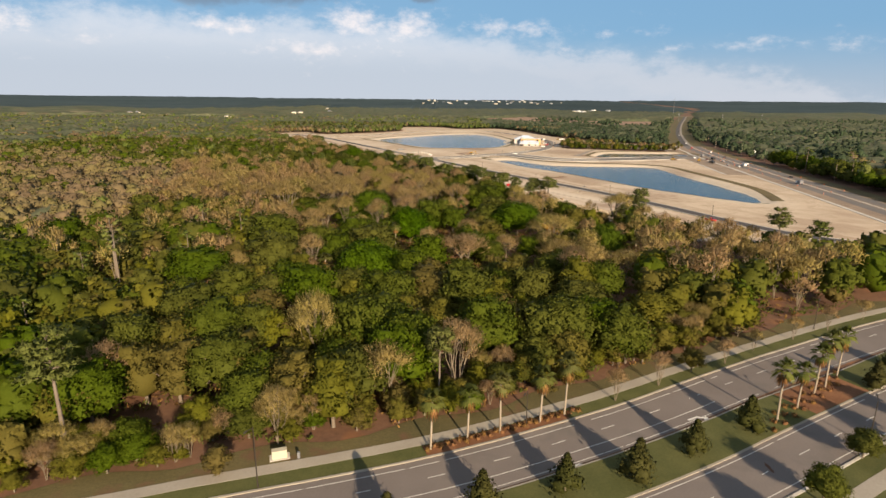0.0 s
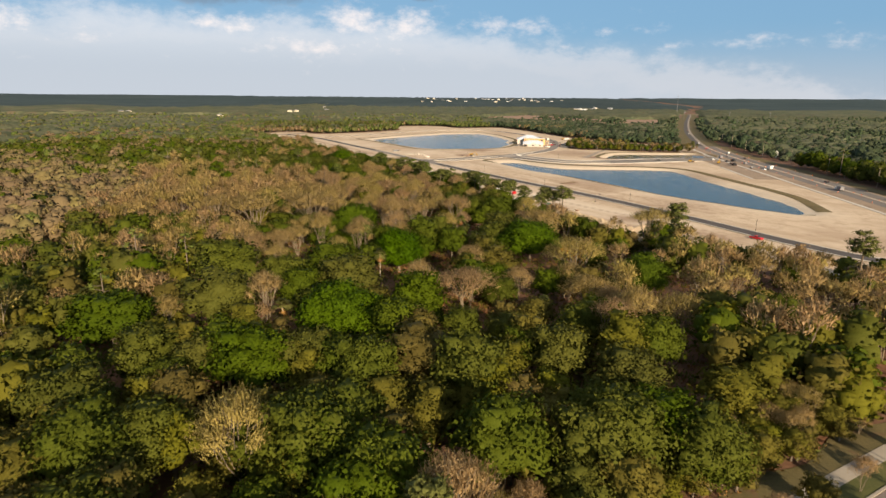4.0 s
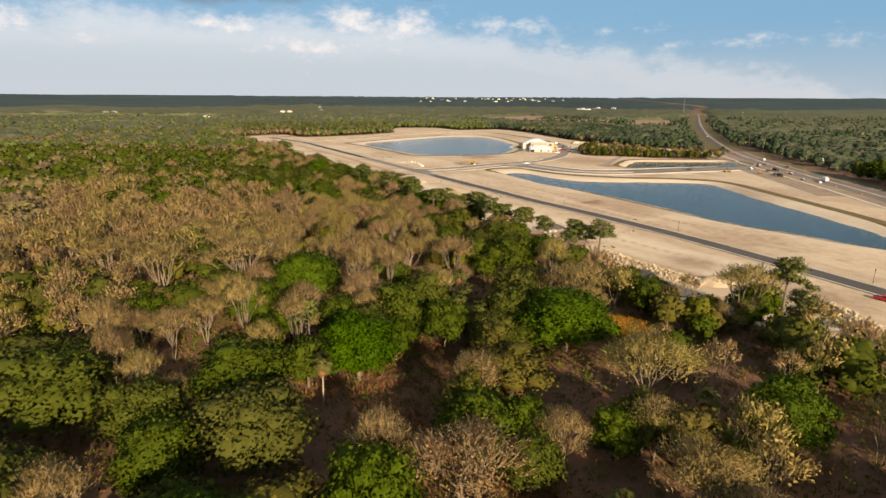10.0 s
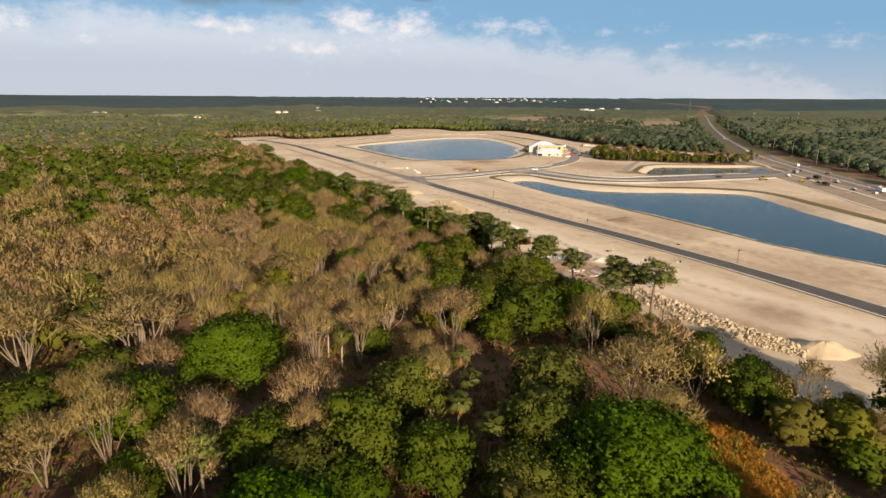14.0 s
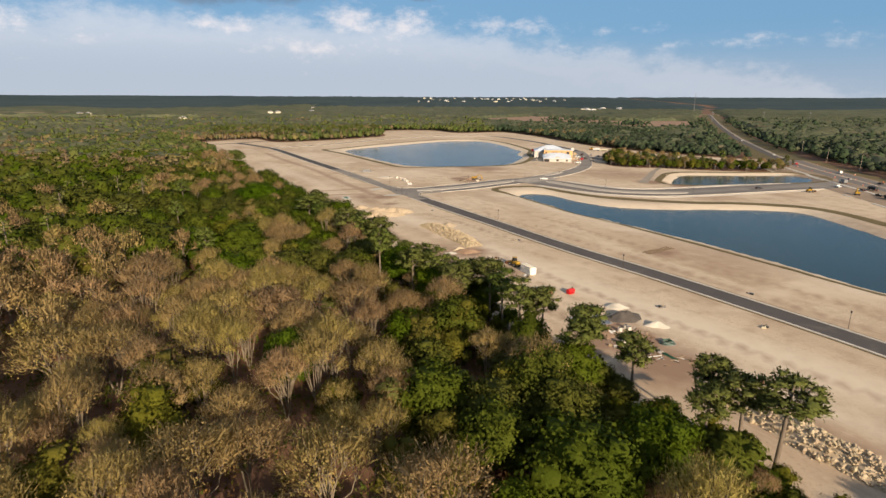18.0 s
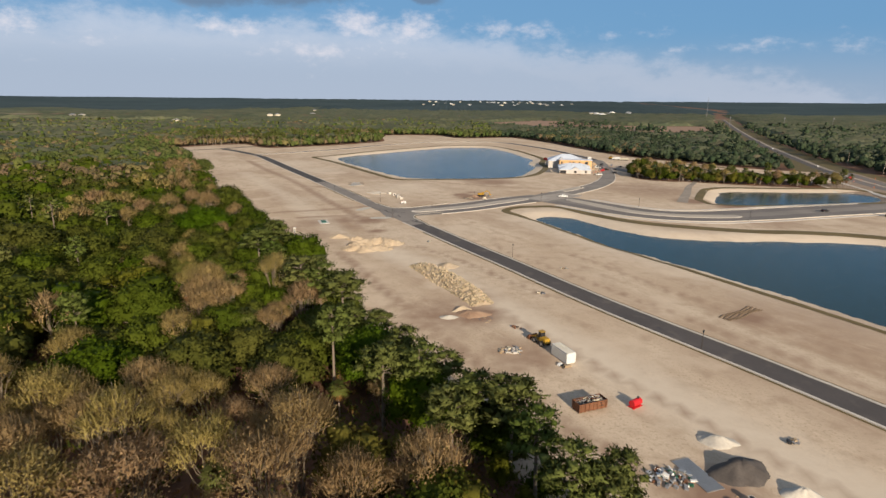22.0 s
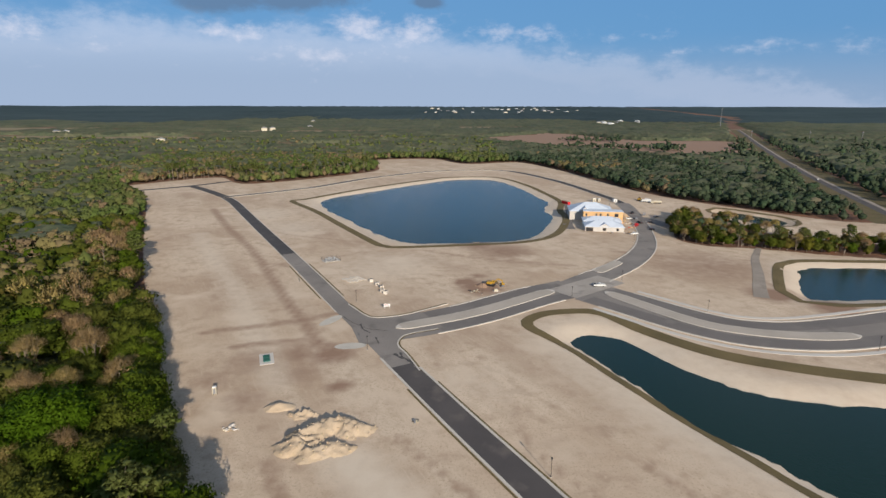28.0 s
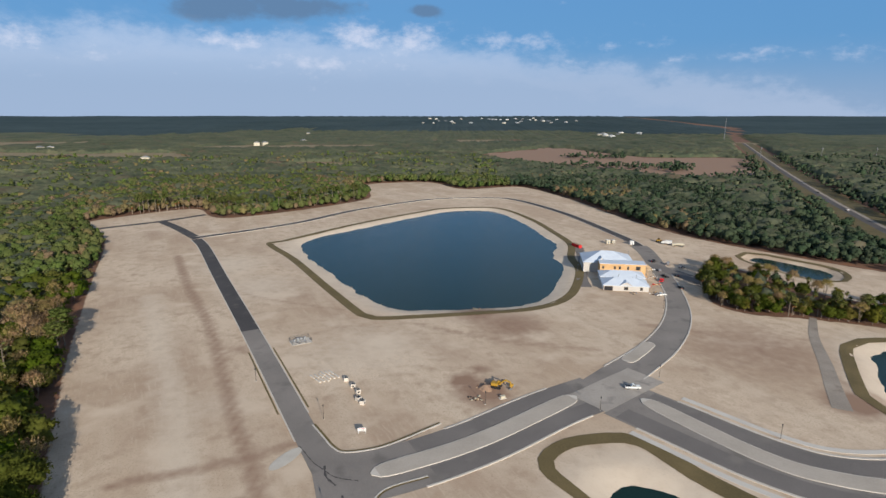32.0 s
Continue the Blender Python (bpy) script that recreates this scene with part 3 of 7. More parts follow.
def ribbon(name, line, left, right, lift, mat, thick=0.0, label="", category="road", parent=None, kind="structure"):
    """A strip that follows the ground along a line, from left to right of it (metres, left is positive)."""
    nrm = normals2(line)
    rows, n = [], len(line)
    lift = np.broadcast_to(lift, (n,))
    span = np.max(np.abs(np.asarray(left) - np.asarray(right)))
    ws = [left + (right - left) * q for q in np.linspace(0, 1, max(3, int(span / 2.4) + 1))]
    for w in ws:
        q = line + nrm * (w[:, None] if isinstance(w, np.ndarray) else w)
        rows.append(np.column_stack((q, height(q[:, 0], q[:, 1]) + lift)))
    if thick:
        rows.insert(0, rows[0] - (0, 0, thick))
        rows.append(rows[-1] - (0, 0, thick))
    k = len(rows)
    v = np.stack(rows, 1).reshape(-1, 3)
    idx = np.arange(n * k).reshape(n, k)
    f = np.stack((idx[:-1, :-1], idx[:-1, 1:], idx[1:, 1:], idx[1:, :-1]), -1).reshape(-1, 4)
    ob = new(name, mesh_of(name, v, f.ravel(), np.full(len(f), 4), [mat]))
    if parent:
        ob.parent = parent
        if label:
            tagged(ob, label)
        return ob
    return tagged(ob, label, category, kind=kind)


def kerbs(line, left, right, parent, w=0.45):
    """A pair of concrete kerbs with gutters, a step above the road."""
    for s, a in ((1, left), (-1, right)):
        ribbon("kerb", line, a + (w if s > 0 else 0), a - (0 if s > 0 else w), 0.22, CONCRETE, 0.25, parent=parent)

# ---- roads of the site ----
ROAD_A = spline([(-188, 906), (-170, 878), (-130, 805), (-78, 711), (-29, 621), (11.9, 546.2), (33.5, 508.3), (56.5, 466.3), (84.5, 421.3), (112.5, 372.3), (133.3, 328.2), (152, 286), (172, 254), (202, 236), (260, 226)], 4)
cut1, cut2 = int(np.argmin(np.abs(ROAD_A[:, 1] - 711))), int(np.argmin(np.abs(ROAD_A[:, 1] - 571)))
road = ribbon("road", ROAD_A[cut2:], 4.0, -4.0, 0.07, DUSTYASPHALT, label="new dusty dark asphalt road between concrete kerbs", kind="structure")
ribbon("kerb", ROAD_A[cut2 + 1:], 4.75, 4.0, 0.22, CONCRETE, 0.25, parent=road)
ribbon("kerb", ROAD_A[cut2 - 2:], -4.0, -4.75, 0.22, CONCRETE, 0.25, parent=road)
road = ribbon("road", ROAD_A[cut1:cut2 + 1], 4.0, -4.0, 0.06, BASEROAD, label="unpaved grey road base between new kerbs", kind="structure")
east, west = int(np.argmin(np.abs(ROAD_A[:, 1] - 631))), int(np.argmin(np.abs(ROAD_A[:, 1] - 616)))
ribbon("kerb", ROAD_A[cut1:east], 4.45, 4.0, 0.22, CONCRETE, 0.25, parent=road)
ribbon("kerb", ROAD_A[cut1:west], -4.0, -4.45, 0.22, CONCRETE, 0.25, parent=road)
road = ribbon("road", ROAD_A[:cut1 + 1], 4.0, -4.0, 0.07, ASPHALT, label="new dark asphalt road between concrete kerbs", kind="structure")
kerbs(ROAD_A[:cut1 + 1], 4.0, -4.0, road)
for s in (1, -1):
    for q0, q1 in ((cut2 + 4, len(ROAD_A)), (cut1 + 6, east - 1)):
        ribbon("verge", ROAD_A[q0:q1], (5.5 if s > 0 else -4.85), (4.85 if s > 0 else -5.5), 0.05, DRYGRASS, label="narrow brown turf edge along a kerb", category="turf")
LOOP = spline([(-190, 912), (-128, 972), (-77, 1051), (-7, 1120), (45, 1132), (90, 1122), (130, 1036), (153, 940), (161, 880), (152, 815), (142, 765), (128, 726), (108, 694), (84, 668), (72, 655)], 5)
ca = int(np.argmin(np.hypot(LOOP[:, 0] - 161, LOOP[:, 1] - 880)))
road = ribbon("road", LOOP[:ca], 3.8, -3.8, 0.07, ASPHALT, label="dark asphalt loop road round the pond", kind="structure")
kerbs(LOOP[:ca], 3.8, -3.8, road, 0.35)
half = np.interp(np.arange(len(LOOP) - ca), [0, (len(LOOP) - ca) * 0.45, len(LOOP) - ca], [6.5, 5.0, 9.0])
road = ribbon("road", LOOP[ca - 1:], np.append(6.5, half), -np.append(6.5, half), 0.06, BASEROAD, label="grey road base leading to the clubhouse", kind="structure")
for s in (1, -1):
    off = LOOP[ca + 14:-3] + normals2(LOOP)[ca + 14:-3] * (half[14:-3] * s)[:, None]
    ribbon("kerb", off, 0.3, -0.3, 0.22, CONCRETE, 0.25, parent=road)
STUB = spline([(-300, 940), (-255, 981), (-227, 1018)], 5)
road = ribbon("road", STUB, 3.6, -3.6, 0.07, ASPHALT, label="short dark asphalt stub road", kind="structure")
LINK = spline([(-252, 980), (-222, 948), (-188, 908)], 5)
road = ribbon("road", LINK, 4.2, -4.2, 0.075, ASPHALT, label="dark asphalt road bend", kind="structure")
# boulevard with a median, from the corner to the crossing and on towards the highway
BLVD = spline([(-22, 598), (0, 606), (24, 620), (50, 640), (72, 654)], 4)
road = ribbon("road", BLVD, 11.5, -11.5, 0.065, BASEROAD, label="boulevard of grey road base with a raised median", kind="structure")
for s in (1, -1):
    off = BLVD + normals2(BLVD) * 11.5 * s
    off = off[(off[:, 0] > (10.6 if s > 0 else 7.0)) & (np.arange(len(off)) < len(off) - 4)]
    ribbon("kerb", off, 0.35, -0.35, 0.22, CONCRETE, 0.25, parent=road)
EAST = spline([(78, 646), (92, 630), (108, 612), (124, 601), (145, 598), (170, 603), (200, 612), (235, 622), (270, 632), (290, 640)], 4)
road = ribbon("road", EAST, 13.5, -13.5, 0.065, BASEROAD, label="boulevard of grey road base sweeping to the highway", kind="structure")
for s in (1, -1):
    off = EAST[3:-8] + normals2(EAST)[3:-8] * 13.5 * s
    ribbon("kerb", off, 0.4, -0.4, 0.24, CONCRETE, 0.25, parent=road)
    ribbon("sidewalk", EAST[3:-10] + normals2(EAST)[3:-10] * 17.0 * s, 1.1, -1.1, 0.12, PALEWALK, 0.1, parent=road)
    off = EAST[1:-8] + normals2(EAST)[1:-8] * 8.6 * s
    ribbon("pavement", off, 3.9, -3.9, 0.11, LANE, parent=road)
for s in (1, -1):
    ribbon("pavement", BLVD[7:-2] + normals2(BLVD)[7:-2] * 7.6 * s, 3.6, -3.6, 0.11, LANE, parent=road)


def corner(pts, inner, label):
    """A paved road corner with a rounded kerb."""
    line = spline(pts, 0.8)
    fan = np.vstack((line, [inner]))
    v = np.column_stack((fan, height(fan[:, 0], fan[:, 1]) + 0.075))
    n = len(line)
    f = [(i, i + 1, n) for i in range(n - 1)]
    c = tagged(new("road_corner", mesh_of("road_corner", v, np.ravel(f), [3] * len(f), [BASEROAD])), label, "road", kind="structure")
    ribbon("kerb", line, 0.24, -0.24, 0.22, CONCRETE, 0.25, parent=c)
    ribbon("turf_edge", line, *((1.1, 0.24) if inner[1] > 600 else (-0.24, -0.9)), 0.14, DRYGRASS, parent=c)


corner([(4.0, 567.4), (-1.0, 579.4), (-4.6, 586.5), (-4.4, 593.0), (-0.8, 597.6), (9.2, 602.4)], (-12, 592), "rounded paved road corner with pale kerb")
corner([(-29.6, 629.1), (-24.2, 621.4), (-20.6, 616.4), (-15.8, 613.6), (-4.3, 617.2), (12.6, 630.2)], (-16, 604), "rounded paved road corner with turf edge")


def island(line, half, label):
    """A raised median with rounded ends, kerbed and filled with sand."""
    w = half * np.sqrt(np.clip(1 - (np.abs(np.linspace(-1, 1, len(line)))) ** 14, 0.02, 1))
    isl = ribbon("median", line, w, -w, 0.27, CONCRETE, 0.25, label=label, category="median")
    ribbon("fill", line[1:-1], w[1:-1] - 0.3, -w[1:-1] + 0.3, 0.31, PALEBASE, parent=isl)


island(spline([(-7, 603), (24, 620), (61, 649)], 2.0), 3.6, "kerbed median filled with bare sand")
island(spline([(84, 647), (108, 613), (124, 602), (146, 597), (165, 598)], 2.0), 3.6, "kerbed median filled with bare sand")
island(spline([(88, 678), (97, 688), (105, 698)], 1.0), 3.0, "small kerbed traffic island")
CROSS = spline([(64, 644), (76, 653.5), (92, 666)], 3)
CROSSBASE = material("sand_dusted_road_base", (0.32, 0.285, 0.245), (0.43, 0.385, 0.335), 0.95, 1.5, 0.08, 0.3, dark=(0.25, 0.225, 0.20))
ribbon("crossing", CROSS, 8.0, -8.0, 0.13, CROSSBASE, label="pale dusty crossing of the boulevard", category="road")
LOT = spline([(150, 830), (160, 806), (166, 786), (168, 772)], 4)
ribbon("parking_lot", LOT, np.interp(np.arange(len(LOT)), [0, len(LOT) - 1], [6.0, 10.0]), -4.0, 0.1, LANE, label="dark asphalt parking lot beside the clubhouse", category="road")
PATHW = spline([(114, 880), (108, 840), (98, 800), (96, 780)], 5)
ribbon("service_drive", PATHW, 3.4, -3.4, 0.09, LANE, label="grey service drive behind the clubhouse", category="road")
# tar and mud tracked over the junction
for pts, w in (([(-31, 617), (-29, 614.5), (-25, 609), (-21.4, 605.6), (-16.6, 601.6), (-10, 600.1)], 0.28), ([(-21, 607), (-19.5, 602), (-16, 598)], 0.5), ([(-13.5, 594), (-12.7, 591.5), (-11.5, 588)], 0.4), ([(-5.5, 580), (-3.5, 577.6), (-1, 575.8), (1.6, 572.6)], 1.0), ([(-3.4, 581), (-2.4, 577)], 0.7)):
    run = spline(pts, 0.7)
    jag = w * (0.55 + 0.45 * np.sin(np.arange(len(run)) * 2.3) * np.cos(np.arange(len(run)) * 0.9))
    ribbon("mud_streak", run, jag, -jag, 0.095, ASPHALT, label="dark mud and tar tracked over road base", category="stain")
# turf bands that ring the ponds
def band(shore, out, w, label, closed=True):
    c = np.concatenate((shore, shore[:1])) if closed else shore
    n = normals2(c)
    ctr = shore.mean(0)
    n *= np.sign(((c - ctr) * n).sum(1).mean())
    return ribbon("turf_strip", c + n * out, w / 2, -w / 2, 0.10, DRYGRASS, label=label, category="turf")


berm = closed_spline([(-116, 900), (-124, 890), (-93, 843), (-57, 780), (-29, 733), (-22, 728), (-8, 729), (30, 736), (62, 744), (84, 766), (100, 815), (102, 850), (110, 890), (106, 930), (93, 1000), (66, 1060), (14, 1058), (-12, 1036), (-66, 974)], 6)
berm = np.concatenate((berm, berm[:1]))
ribbon("turf_strip", berm, 2.7, -2.7, 0.10, DRYGRASS, label="olive turf strip round the pond bank", category="turf")
RING = spline([(203, 343), (187, 353), (173, 369), (147, 403), (127, 443), (98, 500), (83, 531), (69, 558.5), (56, 586), (43.5, 606), (49, 617), (61, 621.5), (75, 620), (88, 600), (109, 579), (148, 564), (180, 561), (205, 553), (217, 535), (221, 500), (225, 450), (226, 400), (214, 352)], 4)
broad = np.interp(np.arange(len(RING)), [0, 66, 80, 92, len(RING)], [1.2, 1.9, 3.0, 3.8, 3.8])
ribbon("turf_strip", RING, broad, -broad, 0.10, DRYGRASS, label="olive turf strip round the lake bank", category="turf")
band(BASIN, 10, 5.0, "olive turf strip round the basin")
band(MARSH, 8, 4.0, "olive turf strip round the small pond")

RAMP = spline([(197, 730), (182, 705), (169, 677), (158, 655), (151, 640)], 4)
ribbon("gravel_ramp", RAMP, np.linspace(1.6, 3.2, len(RAMP)), -np.linspace(1.6, 3.2, len(RAMP)), 0.07, GREYDIRT, label="grey gravel track down to the boulevard", category="track")
# ---- highway ----
HW = spline(HIGHWAY, 10)
hk = int(np.argmin(np.abs(HW[:, 1] - 800)))
hwy = ribbon("highway", HW[:hk + 1], 13, -22, 0.05, DIRTROAD, label="divided highway under construction", category="road")
ribbon("lane", HW[:hk + 1], 2.0, -6.0, 0.09, LANE, parent=hwy)
ribbon("lane", HW[:hk + 1], -11.0, -19.0, 0.09, LANE, parent=hwy)
ribbon("concrete_strip", HW[:min(hk, 70)], 14.5, 12.0, 0.2, CONCRETE, 0.2, parent=hwy)
ribbon("concrete_strip", HW[:hk], -7.8, -8.8, 0.2, CONCRETE, 0.2, parent=hwy)
ribbon("verge", HW[:hk + 1], -22, -34, 0.06, DRYGRASS, parent=hwy)
works = [i for i in range(len(HW)) if 470 < HW[i, 1] < 745]
ribbon("churned_strip", HW[works[0]:works[-1]], 33.0, 13.0, 0.04, DIRTROAD, parent=hwy)
for y0, y1 in ((476, 562), (570, 592), (655, 740)):
    run = [i for i in range(len(HW)) if y0 < HW[i, 1] < y1]
    ribbon("concrete_strip", HW[run[0]:run[-1] + 1], 35.2, 33.2, 0.2, CONCRETE, 0.2, parent=hwy)
fk = int(np.argmin(np.abs(HW[:, 1] - 2350)))
hwy = ribbon("highway", HW[hk:fk], 0.5, -7.0, 0.08, DUSTYASPHALT, label="grey two-lane highway running off through woods", category="road")
ribbon("verge", HW[hk:fk], 20, 0.5, 0.06, ROUGHTURF, parent=hwy)
ribbon("shoulder", HW[hk:fk], -7.0, -11, 0.06, GREYDIRT, parent=hwy)
ribbon("verge", HW[hk:fk], -11, -30, 0.05, ROUGHTURF, parent=hwy)

# ---- avenue below the first stretch ----
AV = spline([(-120, 52), (-70, 62), (-34.9, 73), (-14.6, 79.4), (2.5, 85.6), (18.9, 93), (38, 102.6), (62, 116.2), (91.3, 132), (130, 151), (180, 171), (214, 182)], 4)
ave = ribbon("avenue", AV, -0.4, -12.0, 0.05, OLDASPHALT, label="grey two-way avenue with turn lanes", category="road")
ribbon("kerb", AV, 0.15, -0.3, 0.2, WALKWAY, 0.25, parent=ave)
ribbon("verge", AV, 3.6, 0.15, 0.1, GRASS, parent=ave)
ribbon("sidewalk", AV, 6.2, 3.6, 0.13, WALKWAY, 0.15, label="pale concrete sidewalk", parent=ave)
ribbon("rough_verge", AV, np.full(len(AV), 11.0) + 1.4 * np.sin(np.arange(len(AV)) * 0.9), 6.2, 0.07, ROUGHTURF, parent=ave)
bed = [i for i in range(len(AV)) if -4 < AV[i, 0] < 31]
ribbon("mulch_strip", AV[bed[0]:bed[-1]], 3.3, 0.3, 0.12, MULCH, parent=ave)
ribbon("edge_line", AV, -1.75, -1.9, 0.058, PAINT, parent=ave)
ribbon("turn_line", AV[16:44], -8.75, -8.9, 0.058, PAINT, parent=ave)
ribbon("edge_line", AV, -11.3, -11.42, 0.058, PAINT, parent=ave)
taper = np.interp(np.arange(len(AV)), [0, 20, 30, 44, 52, 60, len(AV)], [-12.4, -12.4, -12.4, -12.6, -13.5, -12.2, -12.2])
med = ribbon("median", AV, taper, -22.6, 0.2, WALKWAY, 0.25, label="grassy median with concrete kerbs", category="median")
ribbon("turf", AV, taper - 0.35, -22.2, 0.23, GRASS, parent=med)
bed = [i for i in range(len(AV)) if 62 < AV[i, 0] < 88]
ribbon("mulch_bed", AV[bed[0]:bed[-1]], taper[bed[0]:bed[-1]] - 0.4, -22.1, 0.26, MULCH, parent=med)
ave2 = ribbon("avenue", AV, -22.6, -33.5, 0.05, OLDASPHALT, label="near carriageway of the grey avenue", category="road")
ribbon("edge_line", AV, -23.4, -23.55, 0.058, PAINT, parent=ave2)
ribbon("edge_line", AV, -32.0, -32.15, 0.058, PAINT, parent=ave2)
ribbon("kerb", AV, -33.5, -34.0, 0.2, CONCRETE, 0.25, parent=ave2)
ribbon("verge", AV, -34.0, -60, 0.1, GRASS, parent=ave2)
ribbon("sidewalk", AV, -37.5, -40.2, 0.13, WALKWAY, 0.15, parent=ave2)
for off, own in ((-5.3, ave), (-28.0, ave2)):
    dense = spline([tuple(p) for p in AV], 1.0)
    run = np.concatenate(([0], np.cumsum(np.linalg.norm(np.diff(dense, axis=0), axis=1))))
    for k in range(0, int(run[-1]), 12):
        i0, i1 = np.searchsorted(run, (k, k + 3.2))
        if i1 - i0 > 1:
            ribbon("lane_dash", dense[i0:i1 + 1], off + 0.08, off - 0.08, 0.06, PAINT, parent=own)


def turn_arrow(x, y, ang, parent):
    """A bent turn arrow painted on the lane."""
    pts = [(-0.9, -2.0), (-0.55, -2.0), (-0.5, -0.2), (0.2, 0.55), (0.45, 0.2), (0.8, 1.2), (-0.25, 1.35), (-0.02, 0.95), (-0.85, 0.1)]
    c, s = math.cos(ang), math.sin(ang)
    v = [(x + px * 1.3 * c - py * 1.3 * s, y + px * 1.3 * s + py * 1.3 * c) for px, py in pts]
    v = [(a, b, float(height(np.array(a), np.array(b))) + 0.062) for a, b in v]
    new("turn_arrow", mesh_of("turn_arrow", v, list(range(9)), [9], [PAINT])).parent = parent


turn_arrow(25.0, 81.5, radians(-64), ave)
turn_arrow(52.0, 97.0, radians(-60), ave)

# ---- trees ----
RNG = np.random.RandomState(11)


def cube_sphere(n=2):
    """Vertices and quads of a rounded cube."""
    v, f = [], []
    for ax in range(3):
        for s in (-1, 1):
            base = len(v)
            for i in range(n + 1):
                for j in range(n + 1):
                    q = [0, 0, 0]
                    q[ax], q[(ax + 1) % 3], q[(ax + 2) % 3] = s, (i / n * 2 - 1) * s, j / n * 2 - 1
                    v.append(q)
            for i in range(n):
                for j in range(n):
                    a = base + i * (n + 1) + j
                    f.append((a, a + n + 1, a + n + 2, a + 1))
    keys, order = {}, []
    for q in v:
        order.append(keys.setdefault(tuple(round(c, 4) for c in q), len(keys)))
    v = np.array(list(keys), float)
    return v / np.linalg.norm(v, axis=1)[:, None], np.array([[order[i] for i in q] for q in f])


BALL2, BALL1 = cube_sphere(2), cube_sphere(1)


def unit(v):
    return v / (np.linalg.norm(v, axis=-1, keepdims=True) + 1e-9)


class Shape:
    """Collects quads of one tree, with the normals of the rounded mass that they cover."""

    def __init__(self, centre=None):
        self.v, self.f, self.m, self.nr = [], [], [], []
        self.n, self.centre = 0, centre

    def add(self, v, f, m, normal=None):
        v = np.asarray(v, float)
        self.v.append(v)
        self.f.append(np.asarray(f, int) + self.n)
        self.m.append(np.full(len(f), m))
        self.nr.append(unit(v - v.mean(0) + (0, 0, 0.02)) if normal is None else normal)
        self.n += len(v)

    def arrays(self):
        return np.concatenate(self.v), np.concatenate(self.f), np.concatenate(self.m)

    def normals(self):
        return np.concatenate(self.nr)

    def outward(self, p, d, crown=0.55, jit=0.0):
        """Normal of a clump (d), turned towards that of the whole crown."""
        n = d.copy()
        if self.centre is not None:
            n = d * (1 - crown) + unit(p - self.centre) * crown
        return unit(n + RNG.normal(0, 1, n.shape) * jit)

    def blob(self, c, r, m, ball=BALL2, jit=0.16):
        v, f = ball
        d = 1 + jit * np.sin(v @ RNG.normal(0, 3, 3) + RNG.rand() * 6) + jit * np.sin(v @ RNG.normal(0, 4, 3))
        p = v * d[:, None] * r + c
        self.add(p, f, m, self.outward(p, v, 0.4))

    def leaves(self, c, r, count, size, m, up=-0.35, spread=(0.86, 1.12), long=0.0, lift=0.5, jit=0.3, tilt=0.28, root=None):
        d = RNG.normal(0, 1, (count * 2, 3))
        d /= np.linalg.norm(d, axis=1)[:, None]
        d = d[d[:, 2] > up][:count]
        p = c + d * r * RNG.uniform(*spread, (len(d), 1))
        nrm = unit(d + RNG.normal(0, tilt, d.shape) + (0, 0, 0.1))
        t = unit(np.cross(nrm, RNG.normal(0, 1, d.shape)))
        if long:
            t = unit((d * 0.8 if root is None else unit(p - root)) + (0, 0, lift) + RNG.normal(0, 0.5 if root is None else 0.3, d.shape))
            nrm = unit(np.cross(t, np.cross(d + RNG.normal(0, 0.4, d.shape), t)))
        b = np.cross(nrm, t)
        s = size * RNG.uniform(0.6, 1.35, (len(d), 1))
        w = RNG.uniform(0.5, 0.9, (len(d), 1)) if not long else np.full((len(d), 1), long)
        bend = nrm * s * 0.18
        quad = np.stack((p - t * s - bend, p + b * s * w, p + t * s - bend, p - b * s * w), 1).reshape(-1, 3)
        quad = quad.reshape(-1, 4, 3)[:, ::-1].reshape(-1, 3)
        self.add(quad, np.arange(len(quad)).reshape(-1, 4), m, np.repeat(self.outward(p, d, 0.5, jit), 4, 0))

    def tufts(self, c, r, count, size, m, up=-0.4, spread=(0.72, 1.0), tall=0.8):
        """Small rounded sprays of leaves over a clump."""
        v, f = BALL1
        d = unit(RNG.normal(0, 1, (count * 3, 3)))
        d = d[d[:, 2] > up][:count]
        k = len(d)
        p = c + d * r * RNG.uniform(*spread, (k, 1))
        s = size * RNG.uniform(0.65, 1.3, (k, 1, 1)) * RNG.uniform(0.68, 1.32, (k, len(v), 1)) * (1, 1, tall)
        a = RNG.uniform(0, 6.28, (k, 2))
        ca, sa, cb, sb = np.cos(a[:, 0]), np.sin(a[:, 0]), np.cos(a[:, 1]), np.sin(a[:, 1])
        z, o = np.zeros(k), np.ones(k)
        rot = np.stack((ca, -sa, z, sa, ca, z, z, z, o), 1).reshape(k, 3, 3) @ np.stack((o, z, z, z, cb, -sb, z, sb, cb), 1).reshape(k, 3, 3)
        w = np.einsum("kij,vj->kvi", rot, v)
        q = (w * s + p[:, None]).reshape(-1, 3)
        nr = self.outward(q, unit(w.reshape(-1, 3) * 0.75 + np.repeat(d, len(v), 0) * 0.45), 0.25)
        self.add(q, (f[None] + (np.arange(k) * len(v))[:, None, None]).reshape(-1, 4), m, nr)

    def limb(self, a, b, r0, r1, m, sides=5):
        a, b = np.asarray(a, float), np.asarray(b, float)
        d = b - a
        d /= np.linalg.norm(d) + 1e-9
        t = np.cross(d, (0.3, 0.9, 0.1))
        t /= np.linalg.norm(t)
        u = np.cross(d, t)
        ang = np.arange(sides) / sides * 2 * math.pi
        ring = np.cos(ang)[:, None] * t + np.sin(ang)[:, None] * u
        v = np.concatenate((a + ring * r0, b + ring * r1))
